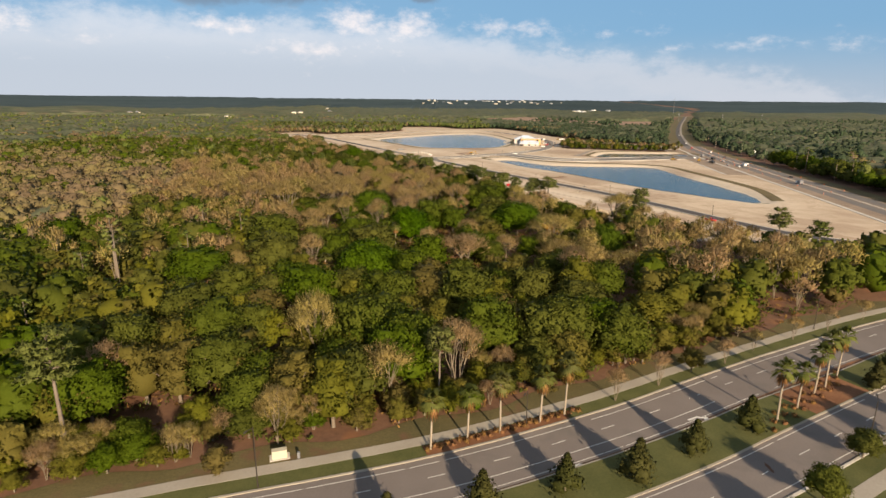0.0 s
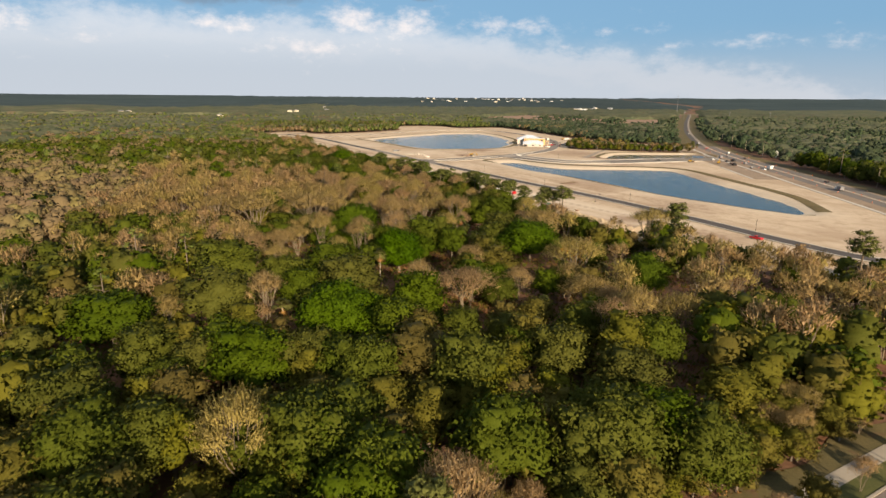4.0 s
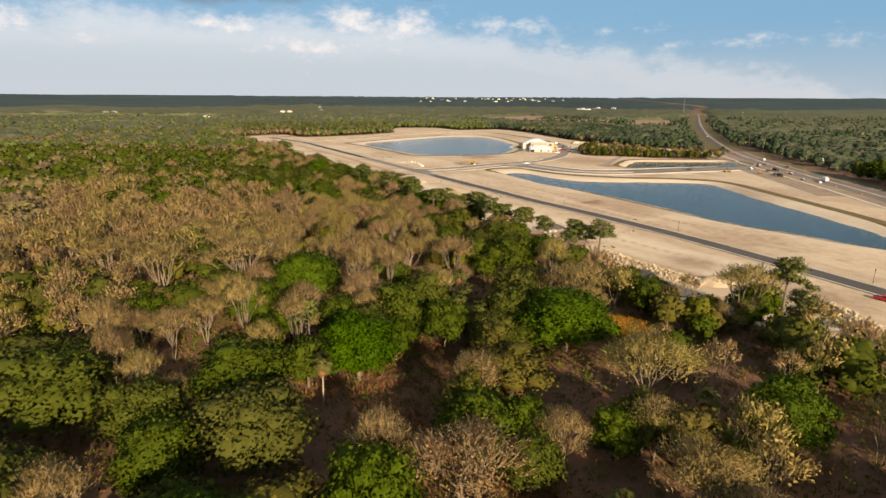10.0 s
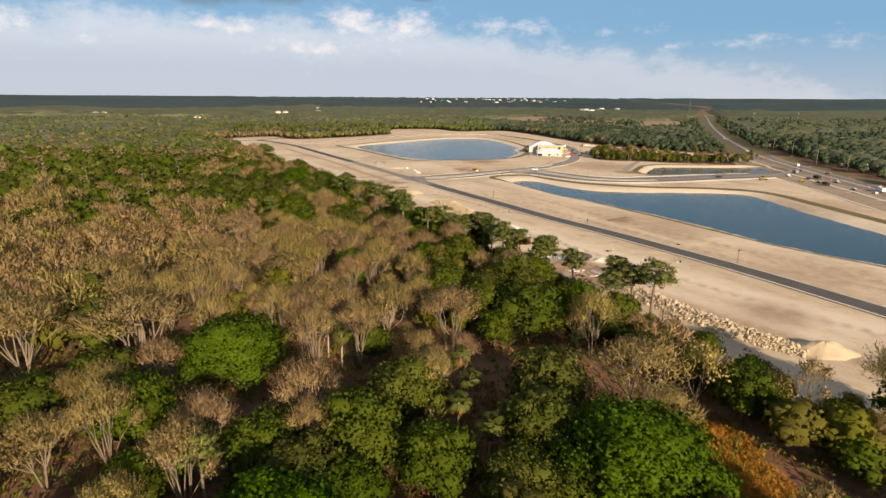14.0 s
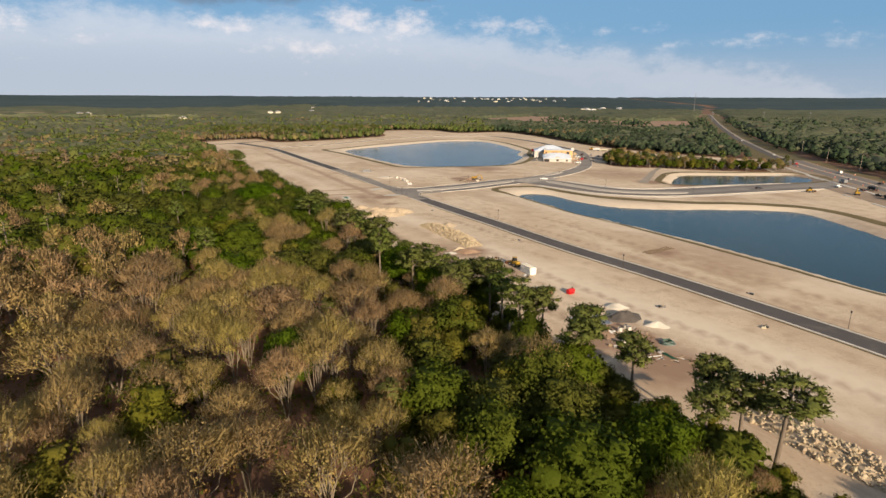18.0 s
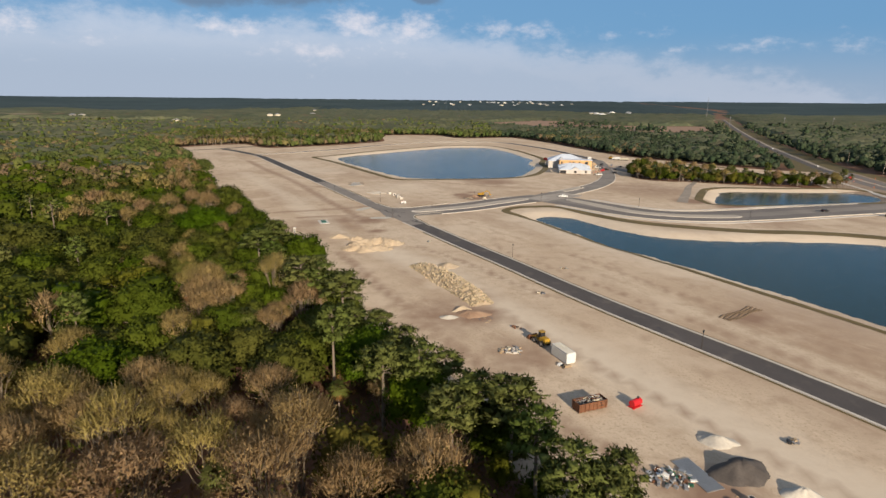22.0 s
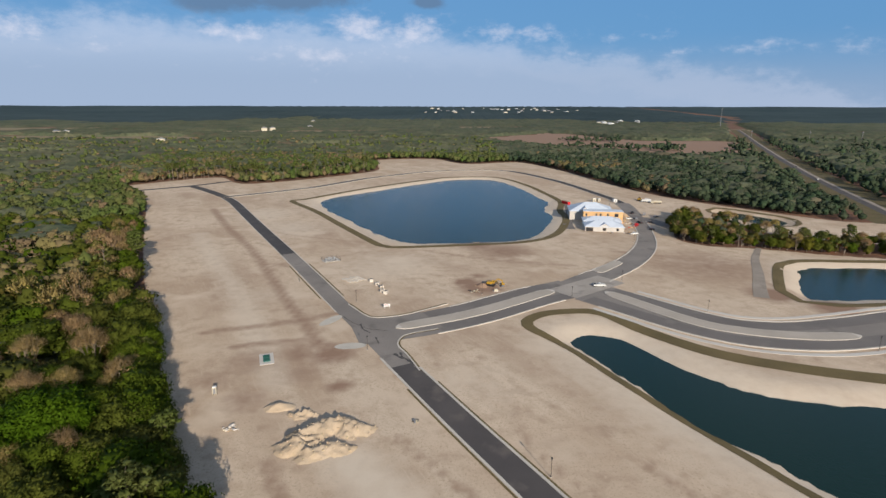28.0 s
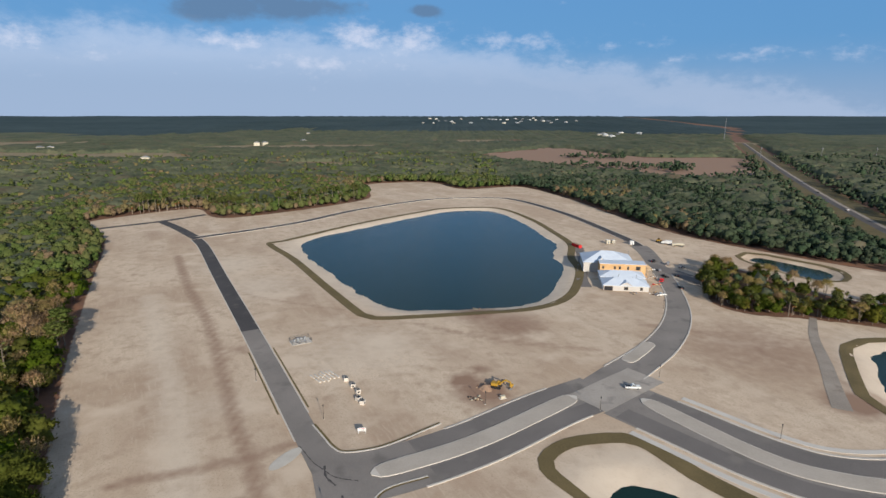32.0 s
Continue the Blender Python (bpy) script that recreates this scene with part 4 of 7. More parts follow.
        i = np.arange(sides)
        j = (i + 1) % sides
        self.add(v, np.stack((i, j, j + sides, i + sides), 1), m, np.concatenate((ring, ring)))


def broad_tree(h, r, leaf, per, clumps, tuft, core=BALL1, heart=BALL2, limbs=True, seed=0, foot=0.1, loose=0.0):
    """Trunk and a mounded crown of leaf clumps that comes down near the ground: (trunk shape, crown shape)."""
    RNG.seed(seed)
    zc = h * RNG.uniform(0.42, 0.5)
    mid = np.array((0, 0, zc))
    trunk, crown = Shape(), Shape(mid - (0, 0, 0.15 * h))
    trunk.limb((0, 0, -0.3), (0, 0, zc), 0.03 * h, 0.02 * h, 0, 6)
    if heart is not None:
        crown.blob(mid + (0, 0, 0.06 * h), np.array((r * 0.58, r * 0.58, (h - zc) * 0.66)), 0, heart, 0.1)
    for i in range(clumps):
        q = (i + 0.5) / clumps
        el = math.asin(1 - 1.32 * q)
        a = i * 2.4 + RNG.uniform(-0.4, 0.4)
        rad = r * RNG.uniform(0.27, 0.48) * (1.9 / math.sqrt(clumps) + 0.52)
        reach = RNG.uniform(0.78, 1.06 + loose)
        e = np.array((math.cos(a) * math.cos(el), math.sin(a) * math.cos(el), math.sin(el)))
        out = np.array((r - rad * 0.8, r - rad * 0.8, h - zc - rad * 0.7 if e[2] > 0 else zc - h * foot - rad * 0.4)) * reach
        c = mid + e * out
        rr = np.array((rad, rad, rad * RNG.uniform(0.7, 0.92)))
        if core is not None:
            crown.blob(c, rr * 0.68, 0, core, 0.16)
        if tuft:
            crown.tufts(c, rr, tuft, rad * 0.62, 0)
        if per:
            crown.leaves(c, rr * 1.02, per, leaf, 0, up=-0.8, spread=(0.72, 1.14), tilt=0.5, jit=0.38)
        if limbs:
            trunk.limb(mid * (1, 1, 0.6), c - (0, 0, rad * 0.3), 0.014 * h, 0.005 * h, 0, 4)
    return trunk, crown


def cone_tree(h, r, seed):
    """A dense evergreen, broad at the foot and pointed at the top."""
    RNG.seed(seed)
    trunk, crown = Shape(), Shape(np.array((0, 0, h * 0.25)))
    trunk.limb((0, 0, -0.2), (0, 0, h * 0.9), 0.12, 0.04, 0, 6)
    for i in range(16):
        q = i / 15
        rad = r * (1.02 - 0.8 * q) * RNG.uniform(0.45, 0.65)
        off = max(0, r * (1.0 - 0.95 * q) - rad)
        c = np.array((math.cos(i * 2.4) * off, math.sin(i * 2.4) * off, h * (0.2 + 0.72 * q)))
        crown.blob(c, np.array((rad, rad, rad * 0.95)) * 0.78, 0, BALL1, 0.15)
        crown.leaves(c, np.array((rad, rad, rad)), 70, 0.2, 0, up=-0.7, spread=(0.75, 1.15), tilt=0.7)
    return trunk, crown


def bare_tree(h, r, seed, boughs=13, per=130, size=0.62, wide=0.034, buds=150, bud=0.105, sub=4, stems=3):
    """A deciduous tree in bud: pale stems that fan upward into domes of fine twigs, with gaps between."""
    RNG.seed(seed)
    trunk, crown = Shape(), Shape(np.array((0, 0, h * 0.3)))
    fork = h * RNG.uniform(0.14, 0.28)
    feet = []
    for i in range(stems):
        a = i * 2.1 + RNG.rand() * 2
        top = np.array((math.cos(a) * r * 0.16, math.sin(a) * r * 0.16, fork * RNG.uniform(1.1, 1.8)))
        trunk.limb((math.cos(a) * 0.15, math.sin(a) * 0.15, -0.3), top, 0.011 * h, 0.008 * h, 0, 5)
        feet.append(top)
    for i in range(boughs):
        a, q = i * 2.4 + RNG.rand(), ((i + 0.3) / boughs) ** 0.55
        rad = r * RNG.uniform(0.3, 0.52)
        off = q * (r - rad * 0.6)
        c = np.array((math.cos(a) * off, math.sin(a) * off, h - rad * 0.85 - (off / r) ** 2 * h * RNG.uniform(0.2, 0.55)))
        rr = np.array((rad, rad, rad * RNG.uniform(0.85, 1.15)))
        foot = min(feet, key=lambda f: (f[0] - c[0]) ** 2 + (f[1] - c[1]) ** 2)
        mid = foot + (c - foot) * (0.4, 0.4, 0.5) + RNG.normal(0, 0.35, 3)
        crown.leaves(c, rr, per, size, 0, up=-0.6, spread=(0.2, 1.05), long=wide / size, lift=0.3, jit=0.3, root=mid)
        crown.leaves(c, rr, buds, bud, 0, up=-0.6, spread=(0.5, 1.08), tilt=0.9, jit=0.4)
        trunk.limb(foot, mid, 0.0064 * h, 0.0045 * h, 0, 4)
        trunk.limb(mid, c + (0, 0, rad * 0.5), 0.0045 * h, 0.002 * h, 0, 3)
        for k in range(sub):
            d = unit(RNG.normal(0, 1, 3) + (0, 0, 0.7))
            trunk.limb(mid + (c - mid) * RNG.uniform(0.2, 0.9), c + d * rr * 0.95, 0.0034 * h, 0.0012 * h, 0, 3)
    return trunk, crown


def pine_tree(h, r, seed, tufts=30, per=56, needle=0.42):
    """A slash pine: tall bare trunk, short limbs, tufted crown in the upper third."""
    RNG.seed(seed)
    trunk, crown = Shape(), Shape(np.array((0, 0, h * 0.6)))
    bend = RNG.normal(0, 0.25, 2)
    top = np.array((bend[0], bend[1], h * 0.96))
    trunk.limb((0, 0, -0.3), top * (0.5, 0.5, 0.55), 0.017 * h, 0.012 * h, 0, 6)
    trunk.limb(top * (0.5, 0.5, 0.55), top, 0.012 * h, 0.004 * h, 0, 6)
    for i in range(tufts):
        z = RNG.uniform(0.68, 1.0)
        a, q = i * 2.4, r * math.sqrt(max(0.04, 1.0 - ((z - 0.68) / 0.34) ** 2)) * RNG.uniform(0.3, 0.95)
        c = np.array((math.cos(a) * q + bend[0], math.sin(a) * q + bend[1], h * z))
        trunk.limb((bend[0] * z, bend[1] * z, h * z - 0.6), c, 0.005 * h, 0.002 * h, 0, 3)
        rr = np.array((1, 1, 0.62)) * RNG.uniform(0.8, 1.4) * r / 3.2
        crown.blob(c, rr * 0.55, 0, BALL1, 0.2)
        crown.leaves(c, rr, per, needle, 0, up=-0.7, spread=(0.35, 1.15), long=0.3, lift=0.25, jit=0.3)
    return trunk, crown


def palm_tree(h, seed, fronds=30, dry=8, size=2.4):
    """A sabal palm: straight trunk, round head of arching fan fronds, a skirt of dry ones."""
    RNG.seed(seed)
    trunk, crown, skirt = Shape(), Shape(), Shape()
    lean = RNG.normal(0, 0.15, 2)
    top = np.array((lean[0], lean[1], h))
    trunk.limb((0, 0, -0.3), top, 0.2, 0.17, 0, 8)
    for i in range(fronds + dry):
        shape = crown if i < fronds else skirt
        a = i * 2.4
        el = RNG.uniform(-0.6, 1.3) if i < fronds else RNG.uniform(-1.4, -1.0)
        d = np.array((math.cos(a) * math.cos(el), math.sin(a) * math.cos(el), math.sin(el)))
        side = np.cross(d, (0, 0, 1))
        side /= np.linalg.norm(side) + 1e-9
        stem = top + d * size * 0.45
        shape.limb(top, stem, 0.03, 0.02, 0, 3)
        for k in range(7):
            g = (k - 3) * 0.36
            e = d * math.cos(g) + side * math.sin(g)
            tip = stem + e * size * (0.72 - 0.05 * abs(k - 3)) - np.array((0, 0, 0.22 * size))
            w = np.cross(e, d + (0, 0, 0.3)) if k != 3 else side
            w = w / (np.linalg.norm(w) + 1e-9) * 0.02 + side * 0.1 * math.cos(g)
            m = (stem + tip) / 2 + (0, 0, 0.14 * size)
            blade = np.array([stem, m - w * 1.6, tip, m + w * 1.6])
            if np.cross(blade[2] - blade[0], blade[3] - blade[1])[2] < 0:
                blade = blade[::-1]
            shape.add(blade, [(0, 1, 2, 3)], 0, unit(blade - top + (0, 0, 1.2)))
    return trunk, crown, skirt


def as_mesh(name, shape, mat, tint=None):
    v, f, m = shape.arrays()
    return mesh_of(name, v, f.ravel(), np.full(len(f), 4), [mat], smooth=True, normals=shape.normals())


class Kind:
    def __init__(self, name, label, category, shapes, mats, parts=("trunk", "crown", "dry_fronds")):
        self.name, self.label, self.category, self.shapes = name, label, category, shapes
        self.meshes = [as_mesh(name + "_" + p, s, m) for p, s, m in zip(parts, shapes, mats)]
        self.parts = parts


def plant(kind, x, y, scale=1.0, turn=0.0, tall=1.0, group="", label=""):
    """One tree as a thing with its parts, standing on the ground."""
    root = new(kind.name)
    root.empty_display_size = 0.2
    root.matrix_basis = Matrix.LocRotScale((x, y, float(height(np.array(x), np.array(y)))), Euler((0, 0, turn)), (scale, scale, scale * tall))
    for me, p in zip(kind.meshes, kind.parts):
        new(p, me).parent = root
    return tagged(root, label or kind.label, kind.category, group)


OAKS = [Kind("oak_tree", "spreading evergreen oak with dense green crown", "tree", broad_tree(11.5 + s % 3, 6.3, 0.26, 190, 18, 0, seed=s), (BARK, OAK)) for s in range(5)]
BRIGHTS = [Kind("bright_oak_tree", "rounded evergreen oak with fresh bright green crown", "tree", broad_tree(12 + s % 3, 6.3, 0.2, 420, 26, 0, seed=10 + s), (BARK, FRESH)) for s in range(2)]
OLIVES = [Kind("young_oak_tree", "olive-green tree with yellowish leafy crown", "tree", broad_tree(10.0 + s % 3, 4.6, 0.24, 140, 12, 0, seed=20 + s, loose=0.14), (BARK, OLIVE)) for s in range(4)]
BARES = [Kind("budding_tree", "tan-grey deciduous tree in bud with pale bare limbs", "tree", bare_tree(12 + s % 4, 4.6, 40 + s), (PALEBARK, TWIG)) for s in range(5)]
PINES = [Kind("pine_tree", "tall slash pine with bare trunk and tufted crown", "tree", pine_tree(16.5 + s, 3.6, 60 + s, 34, 64, 0.34), (BARK, PINE)) for s in range(4)]
PALMS = [Kind("palm_tree", "cabbage palm with fan fronds and dry skirt", "palm", palm_tree(8.0 + 0.7 * s, 80 + s), (PALMBARK, FROND, DRYFROND)) for s in range(3)]
MAGS = [Kind("magnolia_tree", "dark glossy cone-shaped evergreen tree on the median", "tree", cone_tree(6.8, 3.3, 90 + s), (BARK, MAGNOLIA)) for s in range(2)]

# low-cost relatives for the wood's joined masses
MID = {"oak": [broad_tree(11.5 + s % 3, 6.2, 0.5, 38, 10, 0, limbs=False, seed=120 + s)[1] for s in range(6)],
       "olive": [broad_tree(10.0 + s % 3, 4.8, 0.44, 30, 8, 0, limbs=False, seed=130 + s, loose=0.12)[1] for s in range(5)],
       "bare": [bare_tree(12 + s % 4, 4.8, 140 + s, 8, 34, 0.9, 0.085, 36, 0.26, 1, 2) for s in range(5)],
       "pine": [pine_tree(17 + s, 3.6, 150 + s, 9, 9, 0.55) for s in range(3)]}
FAR = {"oak": [broad_tree(12, 6.2, 0.72, 11, 7, 0, limbs=False, seed=160 + s)[1] for s in range(6)],
       "olive": [broad_tree(10.5, 5.2, 0.66, 10, 6, 0, limbs=False, seed=170 + s)[1] for s in range(5)],
       "bare": [broad_tree(12, 5.2, 0.5, 14, 7, 0, limbs=False, seed=180 + s, loose=0.2)[1] for s in range(5)],
       "pine": [broad_tree(14, 4.8, 0.6, 9, 7, 0, limbs=False, seed=190 + s, foot=0.2)[1] for s in range(5)]}
TINY = {n: [broad_tree(h + s % 3, r, 1.0, 0, 2, 1, core=None, heart=BALL1, limbs=False, seed=200 + s, loose=0.3)[1] for s in range(6)] for n, h, r in (("oak", 9, 6.0), ("olive", 8, 5.2), ("bare", 8.5, 5.2), ("pine", 13, 4.0))}
LEAF_OF = {"oak": OAK, "olive": OLIVE, "bare": TWIG, "pine": PINE}


def mass(name, kind, shapes, spots, mat, label, bark=None):
    """Many trees of a kind joined into one mesh."""
    vs, fs, ts, ms, ns, base = [], [], [], [], [], 0
    for x, y, s, turn in spots:
        sh = shapes[int(turn * 100) % len(shapes)]
        for part_shape, slot in (((sh[1], 0), (sh[0], 1)) if isinstance(sh, tuple) else ((sh, 0),)):
            v, f, _ = part_shape.arrays()
            nr = part_shape.normals()
            c, q = math.cos(turn), math.sin(turn)
            w = np.column_stack(((v[:, 0] * c - v[:, 1] * q) * s + x, (v[:, 0] * q + v[:, 1] * c) * s + y, v[:, 2] * s + float(height(np.array(x), np.array(y)))))
            vs.append(w)
            ns.append(np.column_stack((nr[:, 0] * c - nr[:, 1] * q, nr[:, 0] * q + nr[:, 1] * c, nr[:, 2])))
            fs.append(f + base)
            ts.append(np.full(len(v), (x * 0.377 + y * 0.713) % 1.0))
            ms.append(np.full(len(f), slot))
            base += len(v)
    if not vs:
        return None
    f = np.concatenate(fs)
    me = mesh_of(name, np.concatenate(vs), f.ravel(), np.full(len(f), 4), [mat, bark or BARK], np.concatenate(ms), np.concatenate(ts), True, np.concatenate(ns))
    return tagged(new(name, me), label, "woods", kind="stuff")


# ---- the wood ----
def open_ground(x, y):
    """How far a place lies outside the wood (positive: no trees)."""
    hw = np.interp(y, [p[1] for p in HIGHWAY], [p[0] for p in HIGHWAY])
    road_band = np.minimum(x - (hw - np.where(y > 860, 15, 22)), (hw + np.where(y > 860, 22, 36)) - x)
    av = np.interp(x, AV[:, 0], AV[:, 1])
    site = distance_in(SITE, x, y)
    strip = distance_in(WOODSTRIP, x, y)
    d = np.where(strip > 0, -strip, site)
    return np.maximum.reduce([d, road_band, av + 11.5 - y])


def kind_at(x, y, r):
    """Which tree grows at a place."""
    bare = 0.28 + 0.3 * wave(x, y, 0.02, 31) + 0.55 * np.exp(-(((x + 105) / 75) ** 2 + ((y - 320) / 85) ** 2)) + 0.5 * np.exp(-(((x + 45) / 60) ** 2 + ((y - 368) / 36) ** 2)) + 0.35 * np.exp(-(((x - 75) / 55) ** 2 + ((y - 190) / 55) ** 2))
    bare = bare - 0.32 * (y < 172) - 0.22 * ((y > 402) & (x > -110))
    bare = bare - 0.06 * (y > 480) * (x > -260) + 0.25 * ((x < -150) & (y < 480))
    bare = bare + 0.16 * ((y > 270) & (y < 400)) + 0.35 * np.exp(-(((x - 110) / 40) ** 2 + ((y - 165) / 35) ** 2))
    bare = bare - 0.45 * ((x > 2) & (y > 292) & (y < 420))
    olive = 0.32 + 0.25 * wave(x, y, 0.03, 33) + 0.05 * (y < 170) - 0.22 * (y > 430)
    pine = np.where((x > 250) | (y > 1050), 0.14, 0.04 * (x < 20))
    bare = bare - 0.4 * (x > 260)
    return np.where(r[:, 0] < bare, 2, np.where(r[:, 1] < pine, 3, np.where(r[:, 2] < olive, 1, 0)))


def scatter(x0, x1, y0, y1, gap, seed, wild=0.46):
    r = np.random.RandomState(seed)
    xs, ys = np.meshgrid(np.arange(x0, x1, gap), np.arange(y0, y1, gap * 0.9), indexing="ij")
    xs = xs + gap / 2 * (np.arange(xs.shape[1]) % 2)
    xs, ys = (xs + r.uniform(-wild, wild, xs.shape) * gap).ravel(), (ys + r.uniform(-wild, wild, ys.shape) * gap).ravel()
    return xs, ys, r.rand(len(xs), 5)


# trees that stand out, as (x, y, crown radius)
LANDMARKS = {
    "oak": [(-36, 287, 10), (-13.5, 237, 8.5), (35, 252, 11), (-35, 226, 9.5), (-65, 215, 11), (-39, 200, 7), (-26, 205, 9.5), (-47, 210, 7.5), (-23, 175, 10), (-78, 172, 11), (-36, 149, 9), (-60, 154, 8), (-57, 186, 10), (64, 210, 7)],
    "oak2": [(49, 162, 7), (39, 147, 8), (6.6, 170, 5), (85, 176, 6), (5.5, 252, 6), (-30, 185, 7), (61, 273, 5), (-22, 347, 5.2), (28.5, 311.5, 9), (20, 389, 5.5), (91, 270, 7), (34, 344, 6), (17, 329, 6.5), (6, 348, 5.5), (28, 358, 4.5), (-50, 487, 9)],
    "oak3": [(-37, 407, 8), (-19, 406, 7), (-54, 404, 8), (-95, 442, 10), (-61, 436, 8.5), (-82, 521, 11), (-21, 450, 7.5), (-4, 413, 7), (7, 397, 6), (-36, 490, 7.5), (-53, 503, 9), (-120, 570, 11), (-108, 540, 11), (-148, 586, 11), (-128, 492, 11), (-98, 590, 8)],
    "olive": [(-3.3, 152.6, 9), (15, 151, 6.2), (31, 163, 6.5), (26.6, 183, 5.6), (-36, 165, 5.1), (-55, 159, 5.8), (23, 142, 5.4), (-8, 139, 6.4), (58, 142, 7.5), (19, 229, 8.5), (16, 239, 5.5), (-17, 187, 8), (-98.6, 407, 9), (-1, 380, 7), (11.4, 358, 4.4), (-4, 351, 4.7), (-75, 458, 8.5)],
    "bare": [(8.5, 194, 10), (45.3, 225, 10.5), (24.5, 206, 5), (42, 193, 7.8), (8, 303, 8.5), (-26, 311, 8.5), (-7, 311, 8), (86, 266, 10), (-80, 289, 11), (-58, 290, 12), (-98, 295, 10), (62, 178, 8)],
    "bare2": [(43, 276, 10), (-65, 344, 10), (-83, 325, 11), (-54, 255, 7), (-58, 245, 6), (-20, 316, 7), (-36, 242, 5.5), (-31, 372, 9), (-10.6, 354, 6.5), (-42, 369, 8), (-71, 389, 9), (-56, 346, 8), (-7, 323, 5), (-25, 325, 5.5), (-12.7, 372, 7), (87, 201, 7)],
    "pine": [(-144, 676, 5), (-153, 692, 5.5), (-47.5, 480, 6), (-46, 492, 5.5), (-41, 474, 4.6), (-26, 445, 5.8), (-19.5, 441, 5), (-13.5, 437, 5.6), (-8.9, 418, 4.6), (2.9, 408.5, 4.4), (0.5, 398, 4.6), (7, 397, 4), (12.5, 384, 5), (16.5, 389, 4.2), (21.5, 385, 5.2), (24, 376, 4), (27.3, 367, 4.4), (30.5, 366, 4.4), (33, 371, 3.6), (36, 346, 4.4), (39.3, 353, 4.6), (45, 341, 4.4), (51, 324, 4), (54.5, 330, 4.2), (57.5, 325, 5), (61, 320.5, 5), (94.3, 263.5, 5.2), (88.4, 246, 3.4), (134, 215, 4.5), (146, 209, 4)],
}
NAMES = ["oak", "olive", "bare", "pine"]
things = {"oak": OAKS, "olive": OLIVES, "bare": BARES, "pine": PINES}
CLEAR = [(-5, 210, 7), (-1, 227, 7), (6, 243, 7), (12, 262, 6), (30.6, 216.5, 4), (27, 194, 4), (63, 222, 6), (-18, 224, 4), (74, 213, 6), (-11.5, 277, 5), (52, 259, 7), (58, 250, 7), (23.7, 286, 5), (33, 283, 5), (-5, 285, 5), (-30, 267, 4), (-56, 238, 6), (57, 189, 4), (84, 217, 7), (96, 199, 7), (-31.6, 171, 4), (0.6, 380, 4), (-49, 88, 9), (63, 136, 6), (47, 132, 6), (15, 108, 5), (95, 153, 7), (-146, 242, 12), (66, 240, 6), (76, 246, 6), (2, 120, 4), (20, 374, 3), (17, 281, 4), (25, 288, 4), (34, 293, 4), (13, 268, 4), (55, 265, 5)]
xs, ys, rr = scatter(-430, 330, 72, 1310, 7.9, 5)
og = open_ground(xs, ys)
keep = og < -1.0 - rr[:, 3] * 2
for k, spots_k in LANDMARKS.items():
    for cx, cy, cr in spots_k:
        keep &= np.hypot(xs - cx, ys - cy) > (cr * 0.45 + 1 if k == "pine" else cr * 0.8 + 3.0)
for k in ("oak", "oak2"):
    for cx, cy, cr in LANDMARKS[k]:
        if cr > 6.5:
            keep &= np.hypot(xs - cx, (ys - cy + cr * 0.9) / 1.25) > cr * 0.8 + 2.5
for cx, cy, cr in CLEAR:
    keep &= np.hypot(xs - cx, ys - cy) > cr + (4.5 if 180 < cy < 300 and cx < 48 else 1.5 if cx > 48 else 3)
keep &= np.abs(xs - 5) < 120 + np.maximum(ys, 0) * 0.9
keep &= (distance_in(WOODSTRIP, xs, ys) < 0) | (rr[:, 1] < 0.6)
xs, ys, rr = xs[keep], ys[keep], rr[keep]
kk = kind_at(xs, ys, rr)
path_d = np.hypot(np.maximum(np.abs(xs + 10) - 45, 0), np.maximum(np.maximum(92 - ys, ys - 450), 0))
path_d = np.minimum(path_d, np.hypot(np.maximum(np.abs(xs + 75) - 35, 0), np.maximum(np.abs(ys - 520) - 60, 0)))
level = np.where(path_d < 16, 0, np.where((path_d < 100) & (ys < 620) | (og[keep] > -22) & (ys > 420) & (ys < 760), 1, 2))
FRESH_OAKS = [(-36, 287), (35, 252), (-13.5, 237), (64, 210), (-23, 175), (-22, 347), (-4, 413), (-82, 521)]
count = {}
spots = {}
pick = random.Random(4)
for key, spots_k in LANDMARKS.items():
    n = key.rstrip("23")
    base_r = {"oak": 6.3, "olive": 4.6, "bare": 4.6, "pine": 3.6}[n]
    for x, y, r in spots_k:
        s = r / base_r * (1.1 if n == "oak" else 1.0)
        tall = {"oak": 13.0, "olive": 11.5, "bare": 12.5, "pine": 18.0}[n] / {"oak": 13.0, "olive": 11.5, "bare": 13.5, "pine": 18.0}[n] * (0.75 + 0.25 * s) / s * (1.1 if n == "oak" else 0.86 if n == "pine" and y > 300 else 1.0)
        count[n] = count.get(n, 0) + 1
        plant(pick.choice(BRIGHTS if (x, y) in FRESH_OAKS else things[n]), x, y, s, pick.random() * 6.28, tall, group=n + " trees of the wood")
for x, y, k, lv, r, edge in zip(xs, ys, kk, level, rr, distance_in(SITE, xs, ys)):
    n = NAMES[k]
    s = (0.78 + 0.5 * r[3]) * (0.5 if y > 690 and x > 150 and y < 840 else 0.78 if y > 700 else 1.12 if y < 175 else 1.12 if y > 290 and lv else 1.0)
    if y < 345 and edge > -16 and x > 20 or 300 < y < 436 and edge > -17 and x > -16:
        s *= 0.68
    if lv == 0 and count.get(n, 0) < 300:
        count[n] = count.get(n, 0) + 1
        plant(things[n][int(r[4] * 97) % len(things[n])], x, y, s, r[4] * 6.28, group=n + " trees of the wood")
    else:
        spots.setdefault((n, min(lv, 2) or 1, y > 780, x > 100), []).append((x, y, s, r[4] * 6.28))
